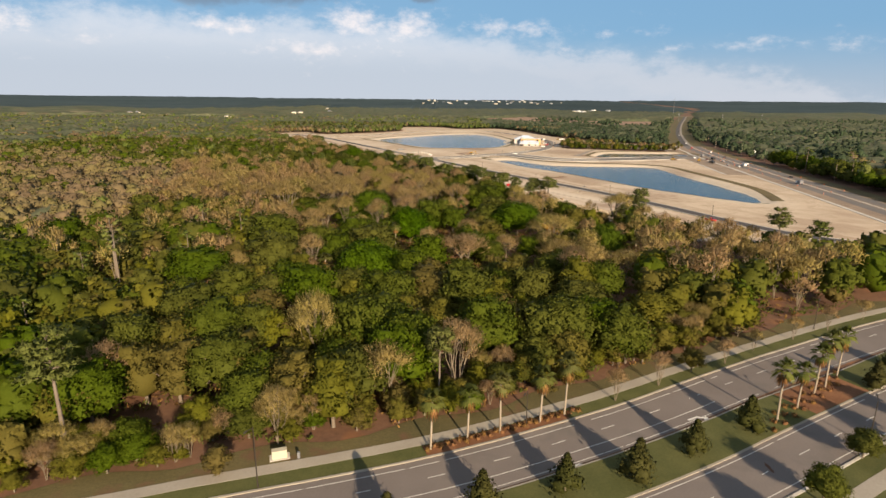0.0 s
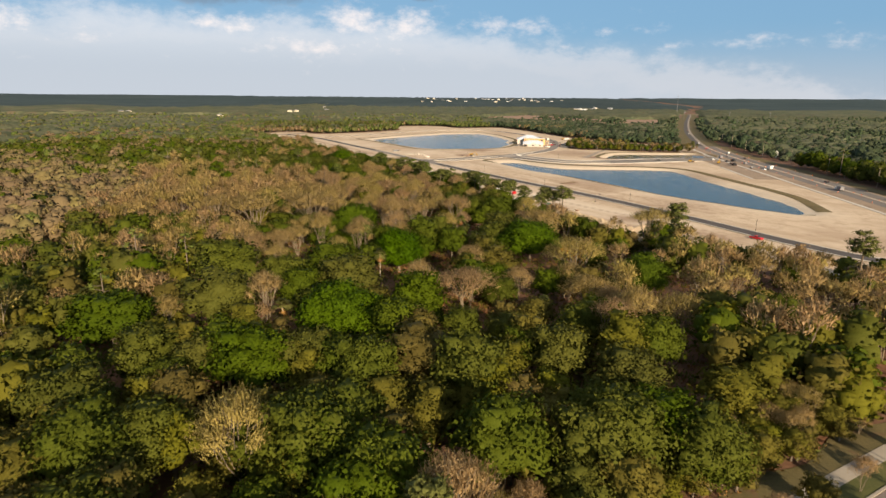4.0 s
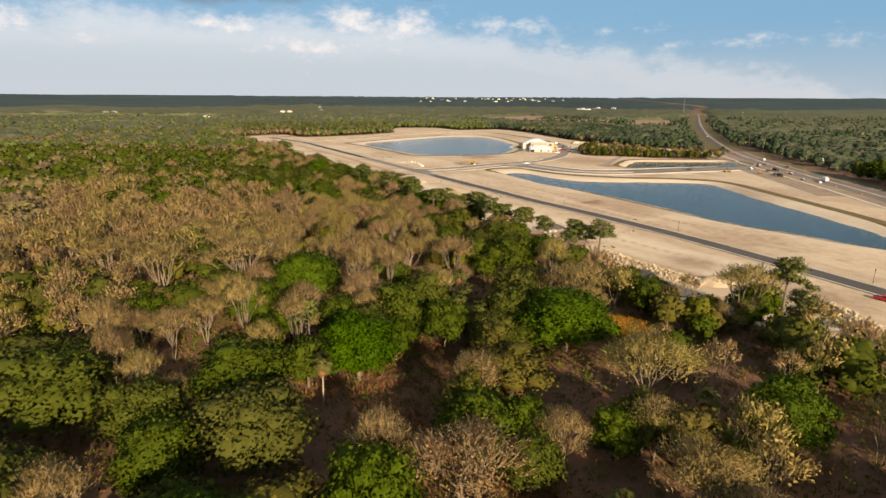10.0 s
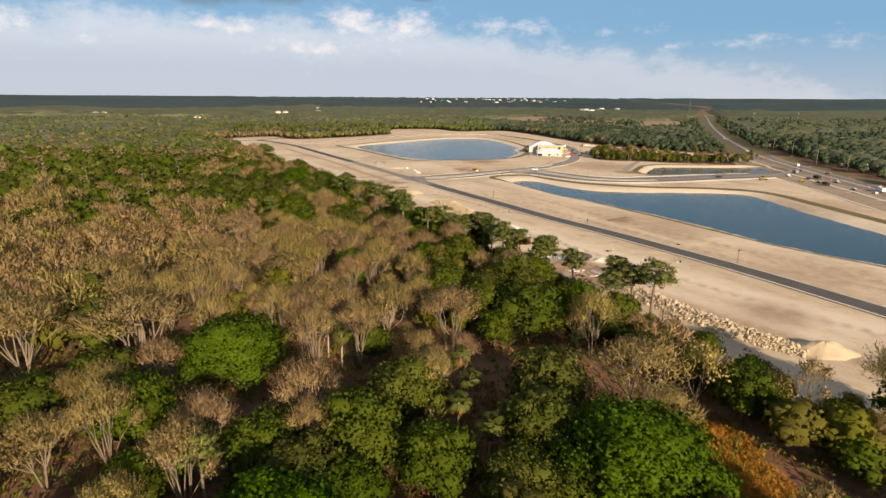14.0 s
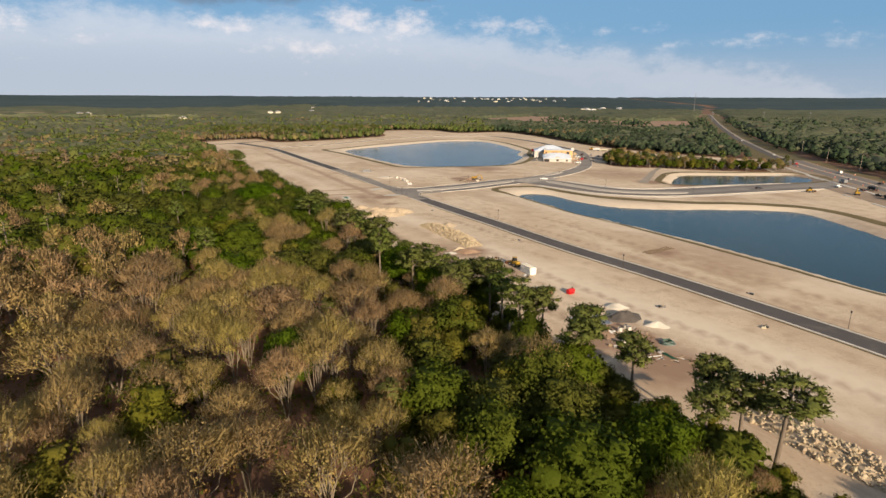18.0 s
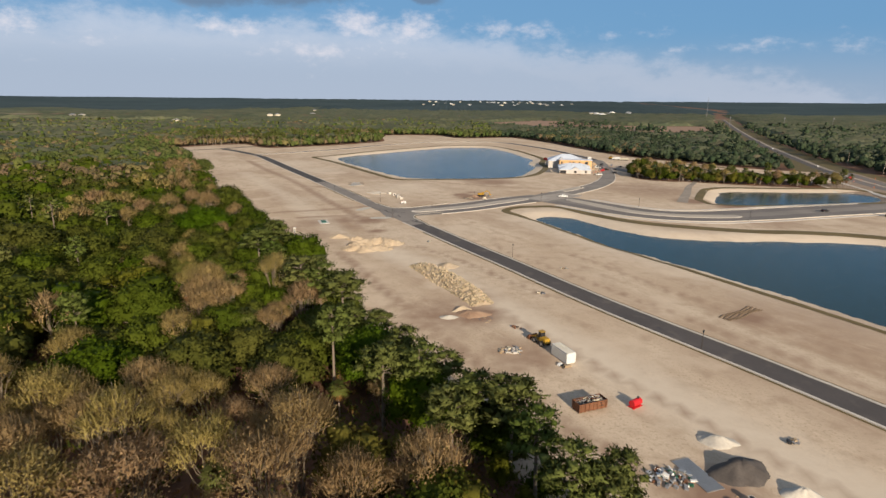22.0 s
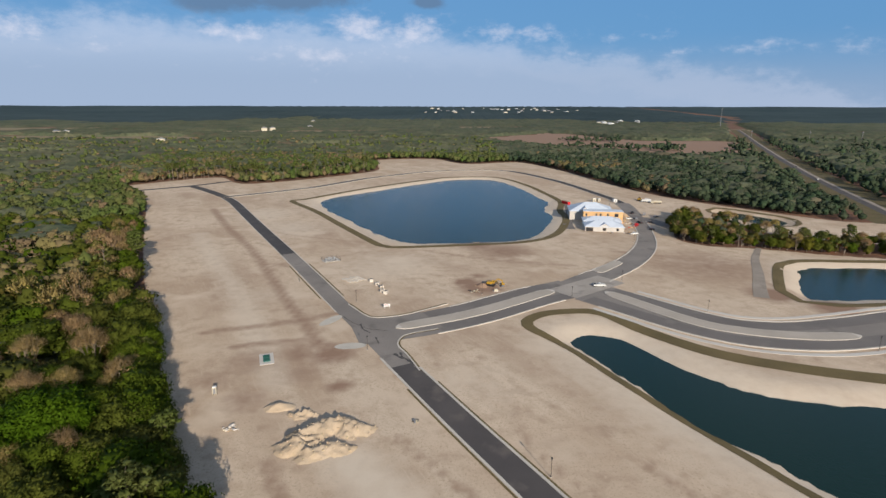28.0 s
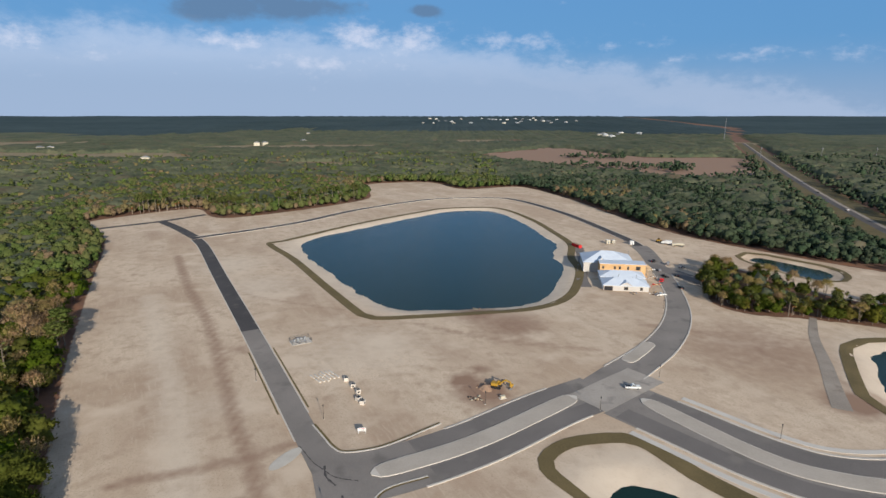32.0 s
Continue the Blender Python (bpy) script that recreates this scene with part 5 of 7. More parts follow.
WOOD_LABEL = {"oak": "dense mass of green evergreen oak crowns", "olive": "mass of olive-yellow tree crowns", "bare": "mass of tan leafless trees in bud", "pine": "mass of dark green pine crowns"}
# masses farther north take leaf colours with haze mixed in
for (n, lv, north, east), s in spots.items():
    mass(n + "_woods", n, (MID if lv == 1 else FAR)[n], s, (HAZYWOOD if east else HAZYOAK) if north and n != "bare" else FARBROWN if n == "bare" and (north or lv == 2) else LEAF_OF[n], WOOD_LABEL[n], PALEBARK if n == "bare" else BARK)

# woods beyond the site and across the highway
xs, ys, rr = scatter(-1500, 1750, 150, 1760, 9.4, 8, 0.95)
og = open_ground(xs, ys)
keep = (og < -4) & ((ys > 1310) | (xs > 330) | (xs < -430)) & (np.abs(xs - 5) < 120 + np.maximum(ys, 0) * 0.86)
keep &= (rr[:, 1] < 0.62) | (ys < 1200) & (np.abs(xs) < 800)
keep &= savanna(xs, ys) < 0.3 + 0.7 * rr[:, 2] ** 3
keep &= (distance_in(FIELD, xs, ys) < 5 + 60 * wave(xs, ys, 0.02, 44)) | (wave(xs, ys, 0.013, 45) > 0.5)
xs, ys, rr = xs[keep], ys[keep], rr[keep]
kk = kind_at(xs, ys, rr)
far_spots = {}
for x, y, k, r in zip(xs, ys, kk, rr):
    far_spots.setdefault((NAMES[k], abs(x) < 520 and y < 1000, x > 100), []).append((x, y, (0.52 + 0.62 * r[3] ** 1.6) * (1.0 + 0.25 * float(wave(x, y, 0.03, 61))), r[4] * 6.28))
for (n, close, east), s in far_spots.items():
    mass(n + "_woods", n, (FAR if close else TINY)[n], s, (HAZYWOOD if east else HAZYOAK) if n in ("oak", "pine") else FARWOOD if n == "olive" else FARBROWN, WOOD_LABEL[n])

# closed lower storey and canopy of the distant woods
CX, CY = axis_steps(-1150, 1250, 6.5, -5200, 5200), axis_steps(170, 1900, 6.5, 150, 5690)
cx, cy = np.meshgrid(CX, CY, indexing="ij")
cz = height(cx, cy) + 6.4 + 1.8 * wave(cx, cy, 0.11, 51) + 3.0 * np.random.RandomState(5).uniform(-1, 1, cx.shape)
cz -= 3 * smooth01(wave(cx, cy, 0.004, 52) * 2.2 - 1.7)
cz -= 18 * (distance_in(FIELD, cx, cy) > -10) + 18 * (savanna(cx, cy) > 0.4)
hwx = np.interp(cy, [p[1] for p in HIGHWAY], [p[0] for p in HIGHWAY])
cz -= 18 * (np.abs(cx - hwx - 6) < np.where(cy < 1900, 42, 14)) * (cy < 2400)
cz -= 18 * (np.hypot(np.maximum(np.abs(cx + 10) - 45, 0), np.maximum(np.maximum(110 - cy, cy - 450), 0)) < 130) + 18 * (open_ground(cx, cy) > -24)
cz = np.maximum(cz, height(cx, cy) - 4)
# blue of far haze painted on the canopy beyond about 3 km
HORIZON_HAZE = material("horizon_haze_woods", (0.034, 0.052, 0.056), (0.060, 0.082, 0.084), 0.9, 0.02, 0.002, 0.0, spec=0.08)
canopy = grid_mesh("far_woods", [FARWOOD, HORIZON_HAZE], CX, CY, cz)
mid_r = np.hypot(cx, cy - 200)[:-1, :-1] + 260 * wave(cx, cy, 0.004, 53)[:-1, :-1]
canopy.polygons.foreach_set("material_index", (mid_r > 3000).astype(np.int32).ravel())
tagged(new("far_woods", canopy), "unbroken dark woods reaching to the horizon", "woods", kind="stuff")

# cabbage palms that stand between the broad crowns
for i, (x, y) in enumerate([(4, 262), (9, 268), (-2, 270), (14, 262), (-24, 214), (-19, 226), (-44, 172), (-38, 178), (-70, 196), (30, 190), (52, 214), (20, 262), (-30, 300), (-16, 296), (0, 330), (12, 338), (20, 346), (-18, 372), (24, 330), (-34, 430), (-70, 420), (-58, 452), (-30, 452), (-44, 448), (-8, 402), (-88, 470), (-40, 160), (-95, 190), (36, 296), (10, 283), (11.5, 278), (-20, 301), (-22, 262), (-30, 332)]):
    plant(PALMS[i % 3], x, y, 0.9 + 0.2 * (i % 4) / 3, i * 1.7, 0.85 + 0.1 * (i % 3), "palms of the wood")


def undergrowth(name, count, seed, mat, label, size, area, high=(0.4, 1.6), fill=1.0, blades=12, wide=0.3):
    """Low bushes: clumps of upright leaves, joined."""
    r = np.random.RandomState(seed)
    RNG.seed(seed)
    x, y = r.uniform(area[0], area[1], count), r.uniform(area[2], area[3], count)
    ok = open_ground(x, y) < -0.5
    sh = Shape()
    for px, py in zip(x[ok], y[ok]):
        hh = r.uniform(*high)
        c = np.array((px, py, float(height(np.array(px), np.array(py))) + hh * 0.4))
        sh.leaves(c, np.array((1.1, 1.1, 0.7)) * hh * fill, blades, size, 0, up=-0.1, spread=(0.4, 1.1), long=wide)
    v, f, _ = sh.arrays()
    return tagged(new(name, mesh_of(name, v, f.ravel(), np.full(len(f), 4), [mat])), label, "shrubs", kind="stuff")


undergrowth("dry_undergrowth", 4600, 71, BROWNGRASS, "rust-brown dry shrubs and fallen fronds", 0.42, (-110, 120, 85, 420), (0.3, 1.3))
undergrowth("green_undergrowth", 7000, 72, FROND, "low green palmetto scrub under the trees", 0.5, (-120, 135, 85, 480), (0.6, 2.4))
undergrowth("shrub_layer", 4200, 76, OLIVE, "olive and brown shrub layer under bare trees", 0.42, (-150, 100, 180, 470), (1.2, 3.4))
undergrowth("rust_grass", 900, 74, RUSTGRASS, "tall rust-coloured dry grass in a clearing", 0.6, (51, 60, 245, 274), (0.5, 1.1), blades=22, wide=0.09)
undergrowth("rust_grass", 1300, 75, BROWNGRASS, "rusty dry grass and fallen palm fronds in clearings", 0.55, (-14, 24, 196, 290), (0.5, 1.5), blades=18, wide=0.13)
undergrowth("edge_scrub", 2600, 73, OLIVE, "olive scrub along the wood's edge", 0.4, (-300, 140, 60, 960), (0.5, 2.2))

# bushes that close the wood's edge towards the avenue and the site
pick = random.Random(9)
for k in range(260):
    i = 4 + int(pick.random() * 50)
    p = AV[i] + normals2(AV)[i] * (10.5 + pick.random() ** 0.9 * 10)
    if 16 < i < 24 and pick.random() < 0.5:
        continue
    kd = pick.choice(OLIVES + OLIVES + OAKS[:2] + BARES[:2])
    plant(kd, p[0] + pick.uniform(-2, 2), p[1], pick.uniform(0.34, 0.78), pick.random() * 6.28, pick.uniform(0.7, 0.95), "bushes by the avenue", "low bushy tree at the edge of the wood")

EDGE = spline([(104, 250), (88, 267), (74, 285), (66, 300), (59, 317), (51, 332), (38, 352), (26, 374)], 1.0)
for k in range(95):
    p = EDGE[pick.randrange(len(EDGE))] + np.array((-0.87, -0.5)) * (1.5 + pick.random() * 12)
    kd = pick.choice(OLIVES + OAKS + BARES[:3])
    plant(kd, p[0], p[1], pick.uniform(0.42, 0.8) * (0.85 if p[1] > 312 else 1.0), pick.random() * 6.28, pick.uniform(0.75, 1.0), "bushes by the site", "bushy tree closing the wood towards bare sand")

# oaks and pines whose crowns overhang the site's sand farther on
pick = random.Random(33)
OVERHANG = spline([(-92, 580), (-67, 540), (-48.5, 507), (-28.5, 476), (-14, 447), (-3.5, 428.5), (5, 414.5), (10.5, 404.5), (15, 397)], 5.2)
for k, p in enumerate(OVERHANG):
    x, y = p[0] + pick.uniform(-1.6, 0.8), p[1] + pick.uniform(-1, 1)
    if k % 5 == 3:
        plant(pick.choice(PINES), x + 1.5, y, pick.uniform(0.9, 1.1), pick.random() * 6.28, 0.62, "edge trees by the sand", "slash pine leaning its tufts over bare sand")
        continue
    plant(pick.choice(OAKS + OLIVES[:2]), x, y, pick.uniform(0.68, 0.9) * (0.66 if y < 442 else 1.0), pick.random() * 6.28, pick.uniform(0.85, 1.05), "edge trees by the sand", "dense oak closing the wood's edge beside bare sand")

for x, y, r in ((18.5, 394, 0.5), (14.5, 399, 0.52), (10, 407, 0.55), (2.5, 419, 0.52), (22, 389, 0.45), (26, 380, 0.5), (29, 374, 0.45), (31, 367, 0.5), (35, 360, 0.45)):
    plant(pick.choice(OAKS), x, y, r, pick.random() * 6.28, 0.95, "edge trees by the sand", "dense oak closing the wood's edge beside bare sand")

for k in range(16):
    q = k / 15
    x, y = np.interp(q, [0, 0.4, 1], [22, 38, 61]) + pick.uniform(-2.5, 0.5), np.interp(q, [0, 0.4, 1], [381, 352, 317]) + pick.uniform(-2, 2)
    plant(pick.choice(OAKS + OLIVES), x, y, pick.uniform(0.42, 0.62), pick.random() * 6.28, 1.0, "bushes under the edge pines", "low leafy oak under pines at the wood's edge")

# palms and oaks of the strip between the basin and the clubhouse
pick = random.Random(21)
for k in range(64):
    q = k / 63
    x, y = np.interp(q, [0, 0.18, 0.34, 0.6, 1.0], [170, 159, 168, 210, 292]) + pick.uniform(-2, 4), np.interp(q, [0, 0.18, 0.34, 0.6, 1.0], [790, 756, 739, 724, 706]) + pick.uniform(0, 9)
    kd = pick.choice(PALMS + PALMS + OAKS[:1] + PINES[:1])
    plant(kd, x, y, pick.uniform(0.6, 0.85), k, pick.uniform(0.9, 1.1), "trees of the strip", kd.label)
for k in range(380):
    x, y = pick.uniform(157, 300), pick.uniform(700, 830)
    if distance_in(WOODSTRIP, np.array(x), np.array(y)) < 0.5:
        continue
    kd = pick.choice(PALMS + PALMS + BARES[:3] + OLIVES[:2] + OAKS[:1])
    plant(kd, x, y, pick.uniform(0.55, 0.84), k, pick.uniform(0.85, 1.1), "trees of the strip", kd.label)
for x, y in ((168, 786), (174, 797), (163, 768), (182, 806)):
    plant(OAKS[int(x) % 5], x, y, 0.8, x, 1.0, "trees of the strip")
for k in range(46):
    q = k / 45
    x, y = np.interp(q, [0, 0.3, 0.55, 1.0], [-300, -250, -196, -90]) + pick.uniform(-2, 2), np.interp(q, [0, 0.3, 0.55, 1.0], [1012, 1058, 1008, 1114]) + pick.uniform(2, 9)
    plant(pick.choice(PALMS + PINES), x, y, pick.uniform(0.9, 1.15), k, 1.0, "trees behind the pond", "tall pale-trunked tree at the site's far edge")

# ---- helpers for built things ----
def thing(name, label, category, x, y, deg=0.0, group="", z=None):
    ob = new(name)
    ob.empty_display_size = 0.3
    zz = float(height(np.array(float(x)), np.array(float(y)))) if z is None else z
    ob.matrix_basis = pose(x, y, zz, 0, 0, deg)
    return tagged(ob, label, category, group)


def part(name, bm, mat, parent, label=""):
    me = bpy.data.meshes.new(name)
    bm.to_mesh(me)
    bm.free()
    me.materials.append(mat)
    ob = new(name, me)
    ob.parent = parent
    return tagged(ob, label) if label else ob


def box(name, size, at, mat, parent, bevel=0.03, turn=(0, 0, 0), label="", taper=0.0):
    """A box that stands on at (centre of its base); taper draws its top in."""
    bm = bmesh.new()
    bmesh.ops.create_cube(bm, size=1)
    for v in bm.verts:
        k = 1 - taper * (v.co.z + 0.5)
        v.co = Vector((v.co.x * size[0] * k, v.co.y * size[1] * k, (v.co.z + 0.5) * size[2]))
    if bevel:
        bmesh.ops.bevel(bm, geom=bm.edges[:], offset=min(bevel, min(size) * 0.3), segments=1, affect="EDGES")
    bm.transform(pose(*at, *turn))
    return part(name, bm, mat, parent, label)


def rod(name, a, b, r, mat, parent, r2=None, sides=10, label=""):
    """A round bar from a to b."""
    a, b = Vector(a), Vector(b)
    bm = bmesh.new()
    bmesh.ops.create_cone(bm, cap_ends=True, segments=sides, radius1=r, radius2=r if r2 is None else r2, depth=(b - a).length)
    bm.transform(Matrix.Translation((a + b) / 2) @ (b - a).to_track_quat("Z", "Y").to_matrix().to_4x4())
    return part(name, bm, mat, parent, label)


def solid(name, verts, faces, mat, parent, label=""):
    bm = bmesh.new()
    vs = [bm.verts.new(v) for v in verts]
    for f in faces:
        bm.faces.new([vs[i] for i in f])
    bmesh.ops.recalc_face_normals(bm, faces=bm.faces[:])
    return part(name, bm, mat, parent, label)


def prism(name, outline, depth, at, mat, parent, turn=(0, 0, 0), label=""):
    """An outline in x and z, pushed out along y."""
    n = len(outline)
    v = [(x, -depth / 2, z) for x, z in outline] + [(x, depth / 2, z) for x, z in outline]
    f = [tuple(range(n)), tuple(range(2 * n - 1, n - 1, -1))] + [(i, (i + 1) % n, n + (i + 1) % n, n + i) for i in range(n)]
    bm = bmesh.new()
    vs = [bm.verts.new(q) for q in v]
    for q in f:
        bm.faces.new([vs[i] for i in q])
    bmesh.ops.recalc_face_normals(bm, faces=bm.faces[:])
    bm.transform(pose(*at, *turn))
    return part(name, bm, mat, parent, label)


def paint(name, c, rough=0.45, metal=0.0):
    return material(name, tuple(v * 0.85 for v in c), c, rough, 6.0, 0.5, 0.05, metal=metal)


WHITE, OFFWHITE, RED, YELLOW = paint("white_paint", (0.72, 0.72, 0.70)), paint("cream_paint", (0.55, 0.5, 0.38)), paint("red_paint", (0.55, 0.02, 0.025)), paint("yellow_paint", (0.42, 0.25, 0.025))
DARK, GREY, STEEL, GREENBOX = paint("black_paint", (0.025, 0.025, 0.028)), paint("grey_paint", (0.22, 0.22, 0.23)), paint("galvanised_steel", (0.45, 0.46, 0.47), 0.4, 0.6), paint("green_paint", (0.03, 0.12, 0.07))
RUBBER, GLASS, BRONZE, ORANGE = paint("rubber", (0.02, 0.02, 0.02), 0.9), paint("tinted_glass", (0.03, 0.04, 0.05), 0.12), paint("bronze_paint", (0.05, 0.04, 0.03), 0.5), paint("orange_plastic", (0.75, 0.16, 0.02))
RUST = material("rusty_steel", (0.10, 0.045, 0.025), (0.20, 0.09, 0.045), 0.85, 5.0, 0.6, 0.3, dark=(0.05, 0.03, 0.025))
ROCK = material("limestone", (0.36, 0.29, 0.205), (0.50, 0.42, 0.31), 0.95, 3.0, 0.3, 0.4, tint=0.4)
PALESAND = material("pale_sand_heap", (0.42, 0.325, 0.22), (0.54, 0.43, 0.305), 0.95, 2.0, 0.15, 0.4)
SHELL = material("white_shell_heap", (0.46, 0.42, 0.36), (0.57, 0.53, 0.46), 0.95, 2.0, 0.2, 0.4)
MILLINGS = material("asphalt_millings", (0.07, 0.06, 0.055), (0.115, 0.10, 0.09), 0.95, 3.0, 0.3, 0.5)
DIRT = material("brown_dirt", (0.27, 0.17, 0.11), (0.38, 0.26, 0.175), 0.95, 2.0, 0.2, 0.5)
WETSOIL = material("damp_soil", (0.13, 0.09, 0.055), (0.21, 0.15, 0.095), 0.95, 2.0, 0.2, 0.5)
OSB = material("sheathing_board", (0.50, 0.30, 0.13), (0.62, 0.41, 0.20), 0.8, 3.0, 0.3, 0.1)
WRAP = material("roof_underlayment", (0.52, 0.57, 0.66), (0.64, 0.69, 0.76), 0.6, 1.5, 0.2, 0.1)
BLOCK = material("pale_block_wall", (0.46, 0.43, 0.395), (0.56, 0.53, 0.49), 0.9, 3.0, 0.3, 0.2)
TIMBER = material("weathered_timber", (0.30, 0.22, 0.14), (0.45, 0.35, 0.23), 0.9, 4.0, 0.4, 0.3)


def mound(name, rx, ry, h, mat, parent, seed, flat=0.25, power=1.0, label=""):
    """A heap with an uneven outline and slopes."""
    r = random.Random(seed)
    ph = [r.random() * 6.28 for _ in range(6)]
    rings, seg = 9, 30
    v, f = [(0, 0, h * r.uniform(0.92, 1.02))], []
    for i in range(1, rings + 1):
        q = i / rings
        for j in range(seg):
            a = j / seg * 2 * math.pi
            w = 1 + 0.16 * math.sin(2 * a + ph[0]) + 0.1 * math.sin(3 * a + ph[1]) + 0.05 * math.sin(7 * a + ph[2])
            z = h * (max(0, 1 - max(0, q - flat) / (1 - flat)) ** power)
            z *= 1 + min(1, 1.6 * q) * (0.13 * math.sin(2 * a + 4 * q + ph[3]) + 0.07 * math.sin(7 * a - 6 * q + ph[4]))
            v.append((rx * q * w * math.cos(a), ry * q * w * math.sin(a), z - (0.15 if i == rings else 0) + r.uniform(-0.04, 0.04) * h * (i < rings)))
    for j in range(seg):
        f.append((0, 1 + j, 1 + (j + 1) % seg))
    for i in range(rings - 1):
        for j in range(seg):
            a, b = 1 + i * seg + j, 1 + i * seg + (j + 1) % seg
            f.append((a, a + seg, b + seg, b))
    ob = solid(name, v, f, mat, parent, label)
    for p in ob.data.polygons:
        p.use_smooth = True
    return ob


ROCKS = []
for s in range(6):
    RNG.seed(300 + s)
    v, f = cube_sphere(2)
    v = v * (1 + RNG.uniform(-0.24, 0.2, (len(v), 1))) * RNG.uniform(0.7, 1.15, 3)
    ROCKS.append(mesh_of("rock", v, f.ravel(), np.full(len(f), 4), [ROCK]))


# ---- site lamps ----
def lamp_post(x, y, h=5.3, deg=0):
    t = thing("street_lamp", "slim dark bronze lamp post with lantern head", "lamp", x, y, deg, "lamps of the site")
    box("footing", (0.5, 0.5, 0.18), (0, 0, -0.05), CONCRETE, t, 0.03)
    rod("post", (0, 0, 0.1), (0, 0, h * 0.86), 0.085, BRONZE, t, 0.06)
    rod("collar", (0, 0, 0.12), (0, 0, 0.5), 0.14, BRONZE, t, 0.1)
    rod("lantern", (0, 0, h * 0.86), (0, 0, h * 0.96), 0.13, GLASS, t, 0.22)
    rod("cap", (0, 0, h * 0.96), (0, 0, h), 0.26, BRONZE, t, 0.05)


for x, y in ((36.6, 515), (72.4, 433.5), (114.5, 380), (150, 305), (-15, 583.3), (-26.8, 633), (-58.4, 660), (67.3, 639), (96.6, 664), (119.4, 622), (162.6, 585.6), (28, 643), (127, 742), (205, 228)):
    lamp_post(x, y)


# ---- vehicles ----
def wheel(parent, x, y, r, w, name="wheel"):
    wh = rod(name, (x, y - w / 2, r), (x, y + w / 2, r), r, RUBBER, parent, sides=14)
    rim = rod("rim", (x, y - w / 2 - 0.012, r), (x, y + w / 2 + 0.012, r), r * 0.55, STEEL, wh, sides=10)
    return wh


def vehicle(kind, colour, label, x, y, deg, name="car", group="vehicles of the site"):
    t = thing(name, label, {"pickup": "pickup truck", "car": "car", "van": "van", "boxtruck": "truck", "tanker": "truck"}[kind], x, y, deg, group)
    L, W = {"pickup": (5.7, 1.95), "car": (4.6, 1.82), "van": (5.6, 2.0), "boxtruck": (7.6, 2.4), "tanker": (8.5, 2.45)}[kind]
    a = L / 2
    if kind == "pickup":
        prism("body", [(-a, 0.5), (a - 0.1, 0.45), (a, 0.75), (a - 0.15, 1.1), (0.9, 1.18), (-a, 1.12)], W, (0, 0, 0), colour, t)
        prism("cab", [(-0.6, 1.15), (1.15, 1.15), (0.55, 1.8), (-0.4, 1.82)], W * 0.9, (0, 0, 0), colour, t)
        prism("windscreen", [(1.10, 1.2), (1.14, 1.2), (0.6, 1.74), (0.56, 1.74)], W * 0.8, (0.03, 0, 0), GLASS, t)
        prism("side_glass", [(-0.4, 1.25), (0.9, 1.25), (0.5, 1.7), (-0.32, 1.72)], W * 0.92, (0, 0, 0), GLASS, t)
        box("bed", (1.95, W * 0.82, 0.03), (-1.75, 0, 1.125), DARK, t, 0)
    elif kind in ("car", "van"):
        top = 1.45 if kind == "car" else 2.2
        prism("body", [(-a, 0.45), (a - 0.1, 0.4), (a, 0.65), (a - 0.2, 0.85), (-a, 0.98)], W, (0, 0, 0), colour, t)
        prism("cabin", [(-a + 0.15, 0.95), (0.95, 0.86), (0.25, top), (-a + 0.6, top - 0.03)], W * 0.9, (0, 0, 0), colour, t)
        prism("side_glass", [(-a + 0.6, 1.0), (0.7, 0.98), (0.2, top - 0.1), (-a + 0.75, top - 0.12)], W * 0.92, (0, 0, 0), GLASS, t)
        prism("windscreen", [(0.92, 0.92), (0.97, 0.92), (0.3, top - 0.06), (0.25, top - 0.06)], W * 0.8, (0.03, 0, 0), GLASS, t)
    else:
        box("chassis", (L, W * 0.5, 0.25), (0, 0, 0.6), DARK, t)
        prism("cab", [(a - 2.1, 0.6), (a, 0.6), (a, 1.5), (a - 0.5, 2.4), (a - 2.1, 2.4)], W * 0.95, (0, 0, 0), WHITE if kind == "boxtruck" else colour, t)
        prism("windscreen", [(a + 0.01, 1.5), (a + 0.03, 1.5), (a - 0.45, 2.3), (a - 0.48, 2.3)], W * 0.8, (0, 0, 0), GLASS, t)
        if kind == "boxtruck":
            box("cargo_box", (L - 2.4, W, 2.3), (-1.15, 0, 0.85), colour, t, 0.05)
        else:
            rod("tank", (-a, 0, 1.85), (a - 2.4, 0, 1.85), 1.0, colour, t, sides=16)
    r = 0.36 if kind in ("car", "pickup", "van") else 0.48
    for sx in (0.62, -0.6):
        for s in (1, -1):
            wheel(t, a * sx, s * (W / 2 - 0.12), r, 0.26)
    for s in (1, -1):
        box("headlight", (0.05, 0.3, 0.14), (a - 0.03, s * W * 0.35, 0.68), WHITE, t, 0.01)
        box("tail_light", (0.05, 0.16, 0.2), (-a - 0.005, s * W * 0.42, 0.75), RED, t, 0.01)
    return t


